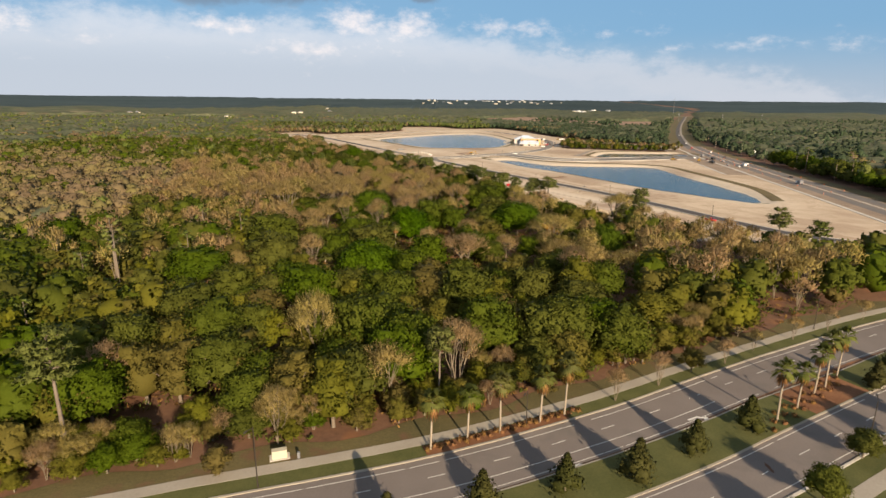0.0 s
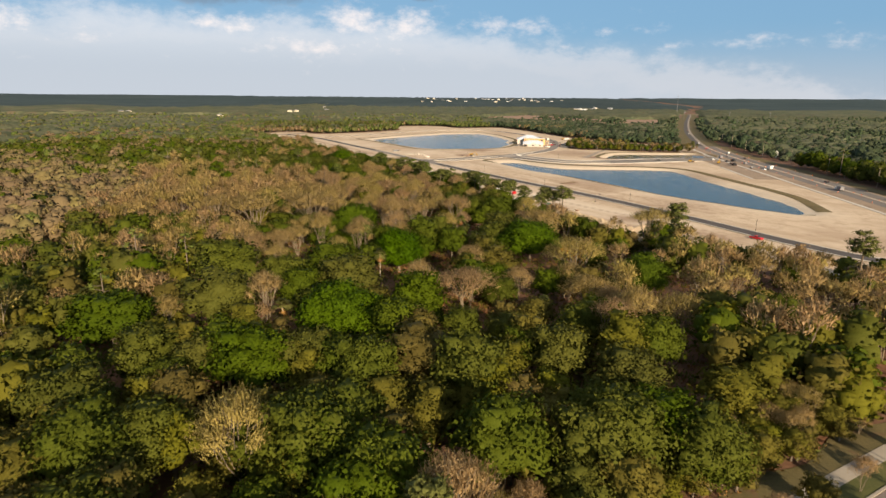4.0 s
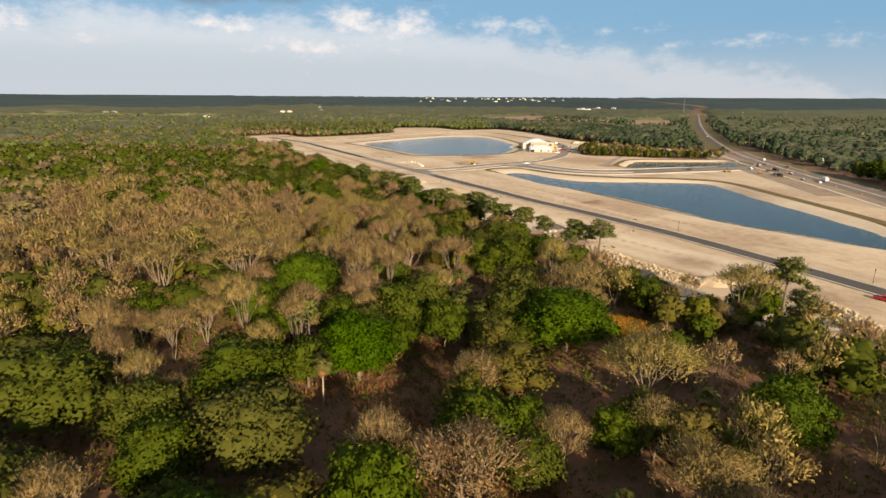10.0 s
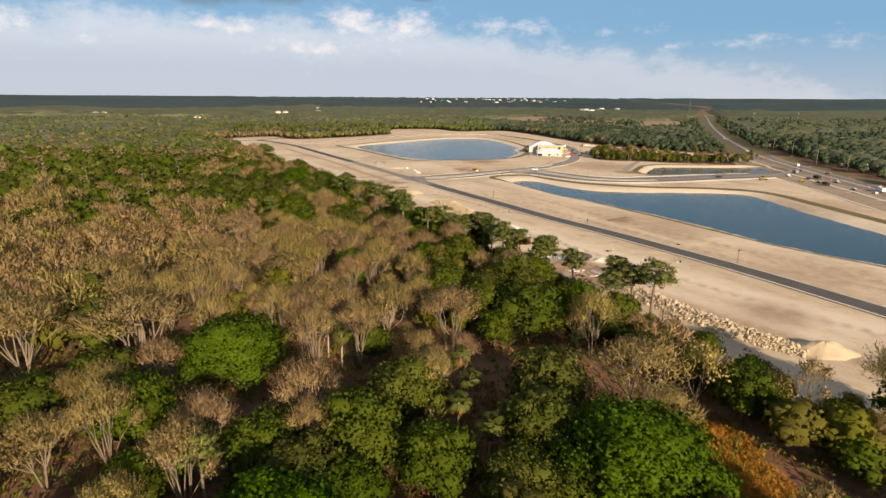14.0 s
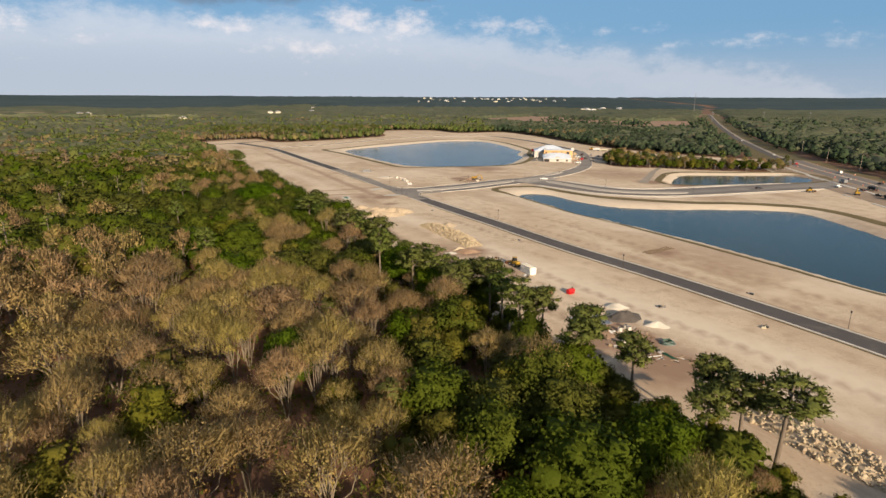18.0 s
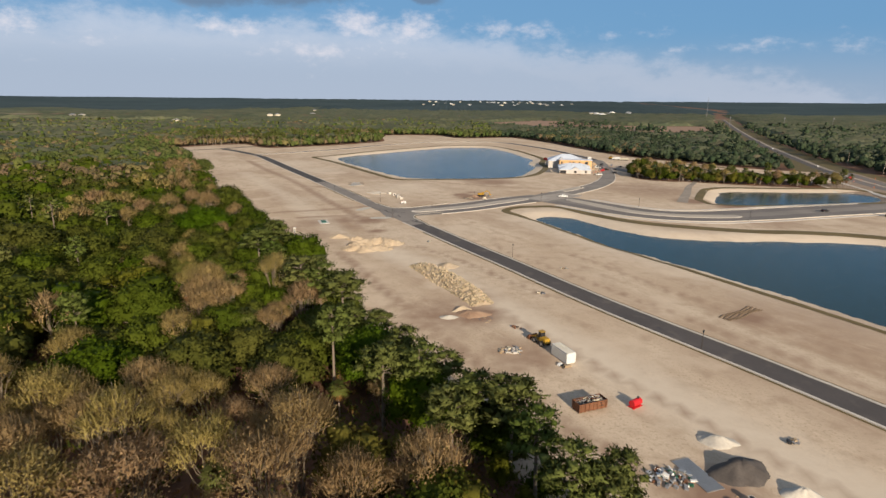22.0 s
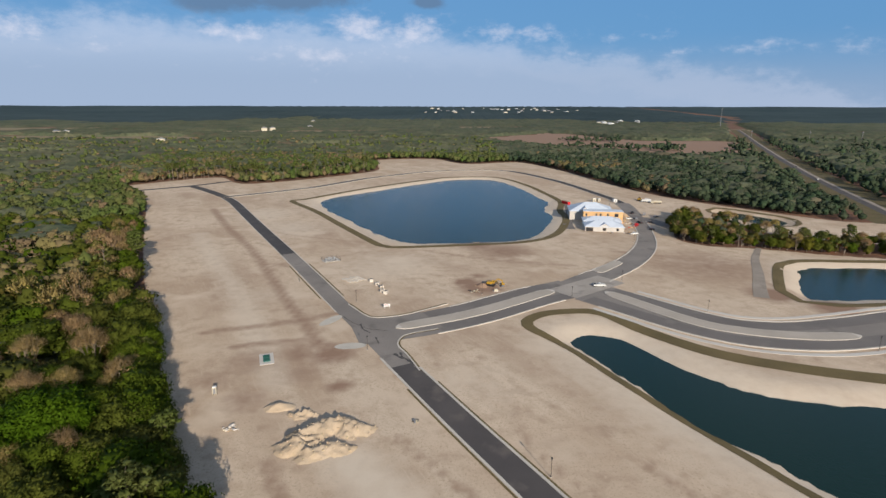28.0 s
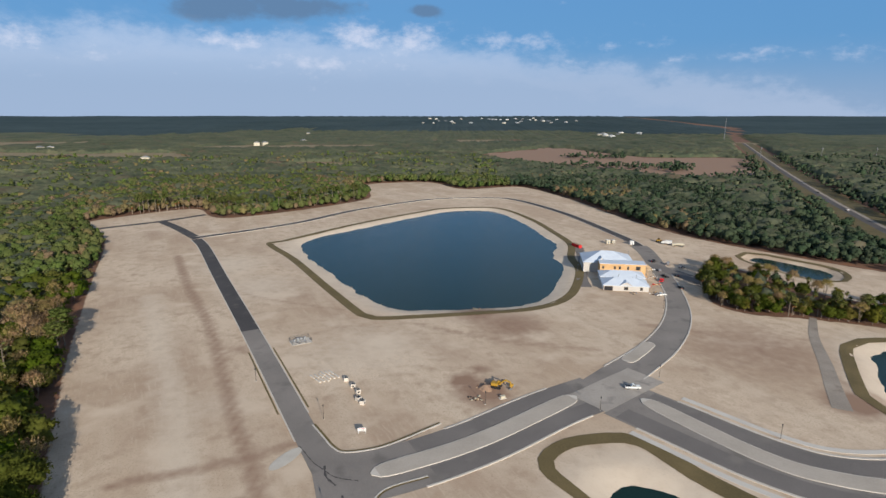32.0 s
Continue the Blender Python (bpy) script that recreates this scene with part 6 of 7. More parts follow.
def machine(kind, x, y, deg):
    """Yellow earth-moving machines: an excavator or a wheel loader."""
    if kind == "excavator":
        t = thing("excavator", "yellow crawler excavator beside a dirt heap", "excavator", x, y, deg)
        for s in (1, -1):
            prism("track", [(-1.9, 0.25), (-1.5, 0), (1.5, 0), (1.9, 0.25), (1.8, 0.75), (-1.8, 0.75)], 0.55, (0, s * 1.15, 0), DARK, t)
        box("turntable", (1.3, 1.3, 0.3), (0, 0, 0.72), GREY, t)
        box("housing", (2.6, 2.5, 1.05), (-0.7, 0, 1.0), YELLOW, t, 0.12)
        box("cab", (1.35, 1.0, 1.5), (0.75, 0.75, 1.0), YELLOW, t, 0.08, taper=0.1)
        box("cab_glass", (1.38, 0.8, 0.7), (0.78, 0.75, 1.65), GLASS, t, 0.02)
        prism("boom", [(0.6, 1.5), (1.0, 1.3), (3.4, 3.5), (5.2, 2.9), (5.3, 3.2), (3.3, 4.0)], 0.4, (0, -0.2, 0), YELLOW, t)
        prism("stick", [(5.0, 3.4), (5.4, 3.3), (5.9, 0.9), (5.6, 0.8)], 0.32, (0, -0.2, 0), YELLOW, t)
        prism("bucket", [(5.2, 0.9), (6.0, 1.0), (6.1, 0.4), (5.5, 0.02), (5.0, 0.3)], 0.9, (0, -0.2, 0), GREY, t)
    else:
        t = thing("wheel_loader", "yellow wheel loader with dark forks by a container", "loader", x, y, deg)
        box("rear_body", (2.6, 1.7, 1.2), (-1.5, 0, 0.9), YELLOW, t, 0.12, taper=0.12)
        box("front_frame", (1.6, 1.2, 0.8), (0.9, 0, 0.8), YELLOW, t, 0.1)
        box("cab", (1.3, 1.4, 1.5), (-0.3, 0, 1.7), DARK, t, 0.08, taper=0.15)
        box("cab_roof", (1.4, 1.5, 0.12), (-0.3, 0, 3.2), YELLOW, t, 0.04)
        for s in (1, -1):
            prism("lift_arm", [(0.6, 1.9), (0.9, 2.1), (3.2, 0.9), (3.1, 0.6)], 0.18, (0, s * 0.5, 0), YELLOW, t)
            for wx in (-1.7, 1.1):
                wheel(t, wx, s * 1.0, 0.72, 0.5)
        prism("bucket", [(3.0, 0.15), (4.2, 0.1), (3.4, 1.2), (3.0, 1.1)], 2.6, (0, 0, 0), RUST, t)
    return t


# ---- storage yard beside the road ----
def container(x, y, deg):
    t = thing("shipping_container", "white corrugated steel container standing on sand", "container", x, y, deg)
    box("body", (6.06, 2.40, 2.5), (0, 0, 0.12), WHITE, t, 0.03)
    for s in (1, -1):
        for k in range(20):
            box("rib", (0.12, 0.05, 2.2), (-2.75 + k * 0.29, s * 1.21, 0.28), WHITE, t, 0.01)
        box("base_rail", (6.06, 0.1, 0.16), (0, s * 1.18, 0.02), GREY, t, 0.01)
        box("top_rail", (6.08, 0.09, 0.1), (0, s * 1.18, 2.54), GREY, t, 0.01)
    for s in (0.6, -0.6):
        d = box("door", (0.05, 1.14, 2.3), (-3.05, s, 0.2), WHITE, t, 0.02)
        for q in (-0.25, 0.25):
            rod("lock_bar", (-3.1, s + q, 0.2), (-3.1, s + q, 2.5), 0.02, STEEL, d)
    for k in range(18):
        box("roof_rib", (0.1, 2.2, 0.03), (-2.6 + k * 0.31, 0, 2.62), OFFWHITE, t, 0)


container(38.4, 428.2, 114.5)
machine("wheel_loader", 34.6, 436.5, 118)


def skip(x, y, deg):
    t = thing("scrap_skip", "rusty open skip heaped with scrap metal", "skip", x, y, deg)
    for s in (1, -1):
        box("side_wall", (6.4, 0.1, 1.7), (0, s * 1.2, 0.2), RUST, t, 0.02)
        box("end_wall", (0.1, 2.3, 1.7), (s * 3.15, 0, 0.2), RUST, t, 0.02)
        box("runner", (6.4, 0.2, 0.2), (0, s * 0.8, 0), DARK, t, 0.01)
        for k in range(7):
            box("stake", (0.12, 0.12, 1.5), (-2.8 + k * 0.93, s * 1.3, 0.25), RUST, t, 0.01)
    box("floor", (6.3, 2.3, 1.1), (0, 0, 0.2), DARK, t, 0)
    r = random.Random(3)
    for k in range(46):
        c = Vector((r.uniform(-2.6, 2.6), r.uniform(-0.9, 0.9), r.uniform(1.3, 2.1)))
        d = Vector((r.uniform(-1, 1), r.uniform(-0.6, 0.6), r.uniform(-0.15, 0.2))) * r.uniform(0.5, 1.1)
        rod("scrap_bar", c - d, c + d, r.uniform(0.03, 0.09), r.choice((RUST, STEEL, GREY, OFFWHITE)), t, sides=6)


skip(39.2, 406.6, 22)


def fuel_cart(x, y, deg):
    t = thing("fuel_tank", "bright red skid-mounted fuel tank on sand", "tank", x, y, deg)
    rod("tank", (-1.2, 0, 0.95), (1.2, 0, 0.95), 0.68, RED, t, sides=16)
    for s in (1, -1):
        box("skid", (2.6, 0.14, 0.16), (0, s * 0.5, 0), RED, t, 0.02)
        box("saddle", (0.14, 1.3, 0.6), (s * 0.7, 0, 0.1), RED, t, 0.02)
    box("pump", (0.4, 0.35, 0.45), (0.6, 0, 1.55), DARK, t, 0.04)
    box("fender", (2.7, 1.5, 0.08), (0, 0, 0.14), RED, t, 0.02)


fuel_cart(48.3, 407.4, 35)


def heap(name, label, x, y, deg, rx, ry, h, mat, seed, flat=0.15, power=1.1):
    t = thing(name, label, "heap", x, y, deg)
    mound("heap_body", rx, ry, h, mat, t, seed, flat, power)
    return t


heap("millings_heap", "dark heap of asphalt millings", 58.6, 387.4, 10, 5.0, 4.0, 2.0, MILLINGS, 1, 0.2)
heap("shell_heap", "white shell heap with a shaded side", 58.8, 395.8, -25, 3.7, 2.2, 1.2, SHELL, 2)
heap("shell_heap", "white shell heap beside dark millings", 65.4, 382.0, -15, 3.0, 2.2, 1.4, SHELL, 3)
heap("dirt_heap", "reddish brown dirt heap on sand", 19.0, 455.5, 0, 4.6, 3.6, 0.9, DIRT, 4, 0.3)
heap("dirt_heap", "low brown dirt heap with slabs", 49.5, 377.0, 0, 4.0, 3.0, 0.5, DIRT, 5, 0.3)
heap("dirt_heap", "small brown dirt heap beside an excavator", 29.0, 655.0, 0, 3.4, 2.8, 1.3, DIRT, 6)
heap("sand_heap", "tall pale sand heap by the boulders", 97.5, 305.0, 0, 6.8, 5.5, 2.8, PALESAND, 7)
heap("shell_heap", "pale shell heap beside the boulder ridge", 12.3, 452.8, 0, 2.4, 1.7, 0.7, SHELL, 8)
heap("sand_heap", "small sandy heap with loose stones", -34.5, 544.5, 20, 4.4, 3.0, 1.4, PALESAND, 9)


def boulder_ridge(name, label, line, half, h, count, big, seed, mat):
    """A long heap with boulders over it."""
    ctr = np.mean(line, axis=0)
    t = thing(name, label, "rock pile", ctr[0], ctr[1], 0)
    ln = spline(line, 1.2)
    r = random.Random(seed)
    n = normals2(ln)
    v, f, k = [], [], 9
    for i, (p, q) in enumerate(zip(ln, n)):
        e = math.sin(math.pi * min(1, max(0, (i + 0.3) / (len(ln) - 0.4)))) ** 0.5
        for j in range(k):
            w = (j / (k - 1) * 2 - 1)
            z = h * e * (1 - abs(w) ** 1.5) * r.uniform(0.8, 1.15) - 0.1
            v.append((p[0] - ctr[0] + q[0] * w * half * (0.6 + 0.4 * e), p[1] - ctr[1] + q[1] * w * half * (0.6 + 0.4 * e), z))
    for i in range(len(ln) - 1):
        for j in range(k - 1):
            a = i * k + j
            f.append((a, a + 1, a + k + 1, a + k))
    solid("heap_body", v, f, mat, t)

    def spot():
        i = int(r.random() * (len(ln) - 1))
        e = math.sin(math.pi * (i + 0.5) / len(ln)) ** 0.5
        w = r.uniform(-1, 1)
        p = ln[i] + n[i] * w * half * (0.6 + 0.4 * e) + np.array((r.uniform(-0.6, 0.6), r.uniform(-0.6, 0.6)))
        return p - ctr, max(0, h * e * (1 - abs(w) ** 1.5) - 0.1)
    for c in range(count):
        (x, y), z = spot()
        s = big * r.uniform(0.4, 1.1)
        ob = new("rock", r.choice(ROCKS))
        ob.parent = t
        ob.matrix_basis = Matrix.LocRotScale((x, y, z + s * 0.2), Euler((r.random() * 6, r.random() * 6, r.random() * 6)), (s, s, s * 0.85))
    small = Shape()
    RNG.seed(seed)
    for c in range(count * 9):
        (x, y), z = spot()
        s = big * 0.2 + big * 0.34 * r.random()
        small.blob(np.array((x, y, z + s * 0.3)), np.array((s, s, s * 0.8)) * RNG.uniform(0.7, 1.2, 3), 0, BALL1, 0.2)
    v, f, _ = small.arrays()
    ob = new("rubble", mesh_of("rubble", v, f.ravel(), np.full(len(f), 4), [ROCK]))
    ob.parent = t


boulder_ridge("boulder_ridge", "long ridge of pale limestone boulders on sand", [(1.5, 503), (8, 492), (14, 481), (19, 471), (22.5, 462)], 4.7, 3.0, 300, 0.52, 21, PALESAND)
boulder_ridge("boulder_ridge", "ridge of pale limestone boulders by the wood", [(66, 353), (69, 342), (74, 329), (80.5, 318), (88, 309), (93, 303)], 4.4, 2.2, 300, 0.62, 22, PALESAND)
boulder_ridge("boulder_ridge", "ridge of pale boulders near parked machines", [(117, 292), (119.5, 280), (119.5, 268), (118, 256)], 5.0, 2.2, 300, 0.62, 23, PALESAND)


def dug_sand(x, y, ridges, half, seed, stones):
    """A broad heap of dug sand with steep-backed ridges; each ridge is (line, width, height)."""
    t = thing("sand_ridge", "broad yellow sand heap with two steep ridges", "heap", x, y)
    n = 52
    u = np.linspace(-half, half, n)
    px, py = np.meshgrid(u, u, indexing="ij")
    z = np.full(px.shape, -1.0)
    for line, w, h in ridges:
        pts = spline([(a - x, b - y) for a, b in line], 1.5)
        d, side = np.full(px.shape, 1e9), np.zeros(px.shape)
        for i, (a, b) in enumerate(pts):
            nearer = (px - a) ** 2 + (py - b) ** 2 < d
            d = np.where(nearer, (px - a) ** 2 + (py - b) ** 2, d)
            side = np.where(nearer, py - b, side)
        d = np.sqrt(d) / np.where(side > 0, w * 0.36, w)
        z = np.maximum(z, h * np.clip(1 - d, -0.2, 1) ** 1)
    z = z + np.where(z > 0.1, 0.4, 0.0) * (wave(px, py, 0.8, seed) * 0.8 + wave(px, py, 2.2, seed + 1) * 0.6)
    z = np.where(z < 0.03, -0.3, z)
    ob = new("heap_body", grid_mesh("heap_body", [PALESAND], u, u, z))
    ob.parent = t
    r = random.Random(seed)
    for k in range(stones):
        i, j = r.randrange(n), r.randrange(n)
        if z[i, j] < 0.2:
            continue
        s = 0.1 + 0.28 * r.random() ** 3
        st = new("rock", r.choice(ROCKS))
        st.parent = t
        st.matrix_basis = Matrix.LocRotScale((u[i], u[j], z[i, j] + s * 0.2), Euler((r.random() * 6, r.random() * 6, r.random() * 6)), (s, s, s * 0.85))


dug_sand(-20, 530, [([(-25, 527), (-24, 531), (-20, 535.5), (-14.5, 537), (-11.5, 535)], 6.2, 2.3), ([(-21, 523.5), (-18, 525), (-14, 526.5)], 4.8, 1.7), ([(-28, 541), (-25, 542)], 3.2, 1.2)], 15, 24, 900)
heap("sand_heap", "fine yellow sand heap beside boulders", 12.0, 502.0, 0, 4.6, 3.8, 1.3, PALESAND, 26)
heap("dirt_heap", "broken concrete and dirt heap", 16.0, 458.5, 30, 3.4, 1.3, 1.1, ROCK, 27)


def pipe_stack(x, y, deg, n, length, r, mat, label):
    t = thing("pipe_stack", label, "pipes", x, y, deg)
    for k in range(n):
        rod("pipe", (-length / 2, k * r * 2.5, r), (length / 2, k * r * 2.5, r), r, mat, t, sides=10)
    for k in range(n - 2 if n < 10 else 0):
        rod("pipe", (-length / 2, k * r * 2.1 + r, r * 2.75), (length / 2, k * r * 2.1 + r, r * 2.75), r, mat, t, sides=10)
    for s in (-1, 1):
        box("batten", (0.15, n * r * 2.1, 0.08), (s * length * 0.3, (n - 1) * r * 1.05, -0.04), TIMBER, t, 0.01)


pipe_stack(50.0, 386.2, -72, 12, 8.0, 0.11, STEEL, "stack of grey galvanised pipes on sand")


def strewn_pipes(label, runs, r, mat):
    """Loose pipes on the ground, each from one end to the other."""
    t = thing("loose_pipes", label, "pipes", runs[0][0], runs[0][1])
    for ax, ay, bx, by in runs:
        rod("pipe", (ax - runs[0][0], ay - runs[0][1], r), (bx - runs[0][0], by - runs[0][1], r), r, mat, t, sides=8)


strewn_pipes("few white plastic pipes lying on sand", [(58.9, 370.5, 61.1, 366.0), (58.4, 369.9, 60.6, 365.6), (57.9, 369.3, 60.2, 365.2), (56.6, 368.9, 57.4, 364.6), (56.1, 363.1, 60.0, 364.2)], 0.1, WHITE)
strewn_pipes("green plastic pipes lying on sand", [(60.4, 365.4, 61.9, 362.4), (60.8, 365.6, 62.4, 362.2), (61.3, 365.7, 62.8, 362.0)], 0.1, GREENBOX)


def precast_tub(x, y, deg):
    t = thing("precast_tub", "white precast concrete manhole cone on sand", "concrete tub", x, y, deg, "precast tubs")
    rod("shell", (0, 0, 0), (0, 0, 0.95), 0.62, CONCRETE, t, 0.48, 14)
    rod("rim", (0, 0, 0.9), (0, 0, 1.02), 0.54, CONCRETE, t, 0.54, 14)
    # black disc on the solid cone stands for the shaded hole
    rod("opening", (0, 0, 1.0), (0, 0, 1.03), 0.4, DARK, t, sides=14)


for i, (x, y) in enumerate(((56.6, 380.2), (57.2, 379.2), (54.6, 378.5), (52.4, 371.0), (53.6, 371.8))):
    precast_tub(x, y, i * 40)


def coil(x, y):
    t = thing("hose_coil", "loose coil of green drainage hose", "hose", x, y)
    r = random.Random(7)
    for k in range(6):
        cu = bpy.data.curves.new("loop", "CURVE")
        cu.dimensions, cu.bevel_depth, cu.bevel_resolution = "3D", 0.09, 1
        sp = cu.splines.new("POLY")
        pts = [(math.cos(a) * (1.9 - 0.16 * k), math.sin(a) * (1.6 - 0.12 * k), 0.1 + 0.13 * k + 0.08 * math.sin(3 * a + k)) for a in [i / 24 * 6.283 for i in range(24)]]
        sp.points.add(23)
        sp.use_cyclic_u = True
        for q, c in zip(sp.points, pts):
            q.co = (*c, 1)
        cu.materials.append(GREENBOX if k % 2 else GREY)
        new("loop", cu).parent = t


coil(63.9, 371.0)


def debris(x, y, seed, n, spread, label, mats):
    t = thing("debris_pile", label, "debris", x, y)
    r = random.Random(seed)
    for k in range(n):
        a, d = r.random() * 6.28, spread * math.sqrt(r.random())
        box("scrap", (r.uniform(0.25, 1.3), r.uniform(0.15, 0.7), r.uniform(0.1, 0.5)), (d * math.cos(a), d * math.sin(a) * 0.7, r.uniform(-0.03, 0.25) * (1 - d / spread)), r.choice(mats), t, 0.03, (r.uniform(-12, 12), r.uniform(-12, 12), r.uniform(0, 180)))


def timbers(x, y, seed, n, spread, label, mats):
    """Long thin pieces strewn over the ground."""
    t = thing("timber_litter", label, "debris", x, y)
    r = random.Random(seed)
    for k in range(n):
        a, d = r.random() * 6.28, spread * math.sqrt(r.random())
        box("pole", (r.uniform(0.7, 2.6), r.uniform(0.07, 0.15), r.uniform(0.06, 0.14)), (d * math.cos(a), d * math.sin(a) * 0.8, 0.0), r.choice(mats), t, 0.02, (0, r.uniform(-3, 3), r.uniform(0, 180)))


timbers(59.0, 376.6, 81, 26, 3.8, "strewn brown poles and offcuts on sand", (TIMBER, RUST, TIMBER))
timbers(62.5, 361.5, 82, 18, 5.0, "strewn timber, sticks and pale pipes", (TIMBER, DARK, WHITE))
timbers(69.0, 360.5, 83, 20, 4.5, "brushwood and sticks on churned sand", (TIMBER, RUST))
timbers(56.0, 379.0, 84, 14, 3.5, "short poles beside white tubs", (TIMBER, WHITE, GREY))
timbers(21.0, 452.0, 85, 14, 3.5, "sticks and planks beside a dirt heap", (TIMBER, GREY))
timbers(30.0, 655.0, 86, 16, 4.5, "poles and planks round an excavator", (TIMBER, DARK, RUST))
debris(47.0, 385.8, 31, 60, 3.6, "bundle of fittings and scrap beside pipes", (WHITE, STEEL, GREY, RUST, GREENBOX))
debris(51.0, 378.0, 32, 22, 2.0, "scattered white fittings and timber", (WHITE, WHITE, TIMBER, DARK))
debris(52.5, 369.5, 33, 20, 3.0, "scattered timber and white tubs on sand", (WHITE, TIMBER, RUST))
debris(53.2, 363.8, 34, 18, 1.6, "dark and brown pallets of blocks", (DARK, RUST, TIMBER))
debris(26.8, 432.0, 35, 46, 2.9, "heap of broken blocks and timber", (OFFWHITE, BLOCK, TIMBER, GREY))
debris(37.6, 424.0, 36, 10, 1.3, "small pile of boxes beside a container", (WHITE, TIMBER, DARK))
debris(75.0, 352.0, 37, 16, 2.6, "scattered broken timber on sand", (TIMBER, RUST, OFFWHITE))
debris(-44.0, 534.0, 38, 12, 2.4, "scattered stones and scraps on sand", (OFFWHITE, TIMBER, BLOCK))
debris(53.2, 500.6, 39, 9, 1.1, "small heap of stubs by a lot", (GREY, TIMBER, OFFWHITE))
debris(40.8, 473.5, 40, 9, 1.1, "small heap of stubs by the kerb", (DARK, GREY, OFFWHITE))
debris(4.3, 537.6, 41, 7, 0.9, "open valve box with scraps", (DARK, GREY, OFFWHITE))
debris(93.6, 381.0, 42, 9, 1.1, "small heap of stubs by a lot", (DARK, GREY, OFFWHITE))
debris(72.0, 396.0, 43, 9, 1.2, "small heap of stubs by the kerb", (DARK, GREY, TIMBER))
debris(103.8, 407.6, 44, 9, 1.1, "small heap of stubs by a lot", (DARK, GREY, OFFWHITE))
debris(30.0, 446.0, 45, 8, 1.2, "bent posts and scraps on sand", (TIMBER, DARK, RUST))
debris(133.0, 768.0, 46, 26, 4.2, "stacked building materials by the clubhouse", (TIMBER, OSB, WHITE, RUST))
debris(140.0, 800.0, 47, 30, 5.0, "pallets of building materials by the clubhouse", (RUST, OSB, WHITE, BLOCK))
debris(96.0, 270.0, 48, 18, 3.2, "scraps and timber near boulders", (TIMBER, RUST, WHITE))


def ruts(x, y, deg, n):
    """Churned soil in long loops."""
    t = thing("rut_patch", "patch of dark churned wheel ruts in sand", "ruts", x, y, deg)
    for k in range(n):
        v, f = [], []
        for i in range(15):
            px = -8 + i * 1.14
            yy = (k - n / 2) * 0.75 + 0.4 * math.sin(px * 0.5 + k)
            for w, z in ((-0.4, 0.0), (0, 0.16 + 0.06 * math.sin(i * 2.2 + k)), (0.4, 0.0)):
                v.append((px, yy + w, z))
        for i in range(14):
            for j in range(2):
                a = i * 3 + j
                f.append((a, a + 1, a + 4, a + 3))
        solid("rut", v, f, WETSOIL, t)


ruts(94.0, 458.5, 34, 5)


# ---- dirt-work and utilities near the corner ----
def cabinet(x, y, deg, mat, label, size=(1.6, 1.3, 1.2)):
    t = thing("utility_cabinet", label, "cabinet", x, y, deg)
    box("pad", (size[0] + 0.8, size[1] + 0.8, 0.18), (0, 0, -0.06), CONCRETE, t, 0.03)
    box("housing", size, (0, 0, 0.1), mat, t, 0.06)
    for s in (-1, 1):
        box("door", (size[0] * 0.46, 0.03, size[2] * 0.85), (s * size[0] * 0.24, -size[1] / 2 - 0.015, 0.15), mat, t, 0.01)
    return t


t = thing("utility_vault", "low green-lidded utility vault on a pale concrete pad", "vault", -47.6, 575.4, 20)
box("pad", (4.6, 8.6, 0.18), (0, 0, -0.04), PALEWALK, t, 0.03)
lid = box("lid", (2.3, 5.2, 0.3), (0, 0, 0.14), paint("teal_paint", (0.07, 0.17, 0.15)), t, 0.05)
for k in (-1.3, 1.3):
    box("hatch", (1.9, 2.2, 0.06), (0, k, 0.44), GREENBOX, lid, 0.02)
for x, y, d in ((-120, 930, 0), (-30, 560, 40), (20, 640, 20), (172, 590, 0)):
    pass


def toilet(x, y, deg):
    t = thing("portable_toilet", "tan portable toilet cabin with pale roof", "toilet cabin", x, y, deg)
    box("cabin", (1.15, 1.15, 2.1), (0, 0, 0.08), OFFWHITE, t, 0.05)
    box("skid", (1.25, 1.25, 0.1), (0, 0, -0.02), DARK, t, 0.02)
    box("roof", (1.22, 1.22, 0.25), (0, 0, 2.18), WHITE, t, 0.08, taper=0.25)
    box("door", (0.75, 0.04, 1.75), (0, -0.585, 0.2), GREY, t, 0.02)


toilet(-55.5, 552.0, 15)


def trailer_sign(x, y, deg):
    t = thing("site_sign", "white board sign on two legs", "sign", x, y, deg)
    for s in (-1, 1):
        box("leg", (0.12, 0.12, 2.0), (s * 1.1, 0, -0.1), WHITE, t, 0.01)
    box("board", (2.6, 0.08, 1.2), (0, -0.1, 1.0), WHITE, t, 0.01)
    for k in range(3):
        box("text_bar", (1.9 - 0.3 * k, 0.01, 0.12), (0, -0.146, 1.85 - 0.32 * k), RED if k == 0 else GREY, t, 0)


trailer_sign(-12.6, 624.0, 8)


def precast(x, y, deg, n, seed):
    """Rows of precast concrete pipes and inlets."""
    t = thing("precast_stack", "rows of pale precast concrete pieces on sand", "concrete pieces", x, y, deg)
    for k in range(n):
        box("slab", (3.4, 0.7, 0.5), ((k % 3) * 0.6 + (k // 6) * 4.2, (k % 6) * 1.5, 0), CONCRETE, t, 0.04)
    return t


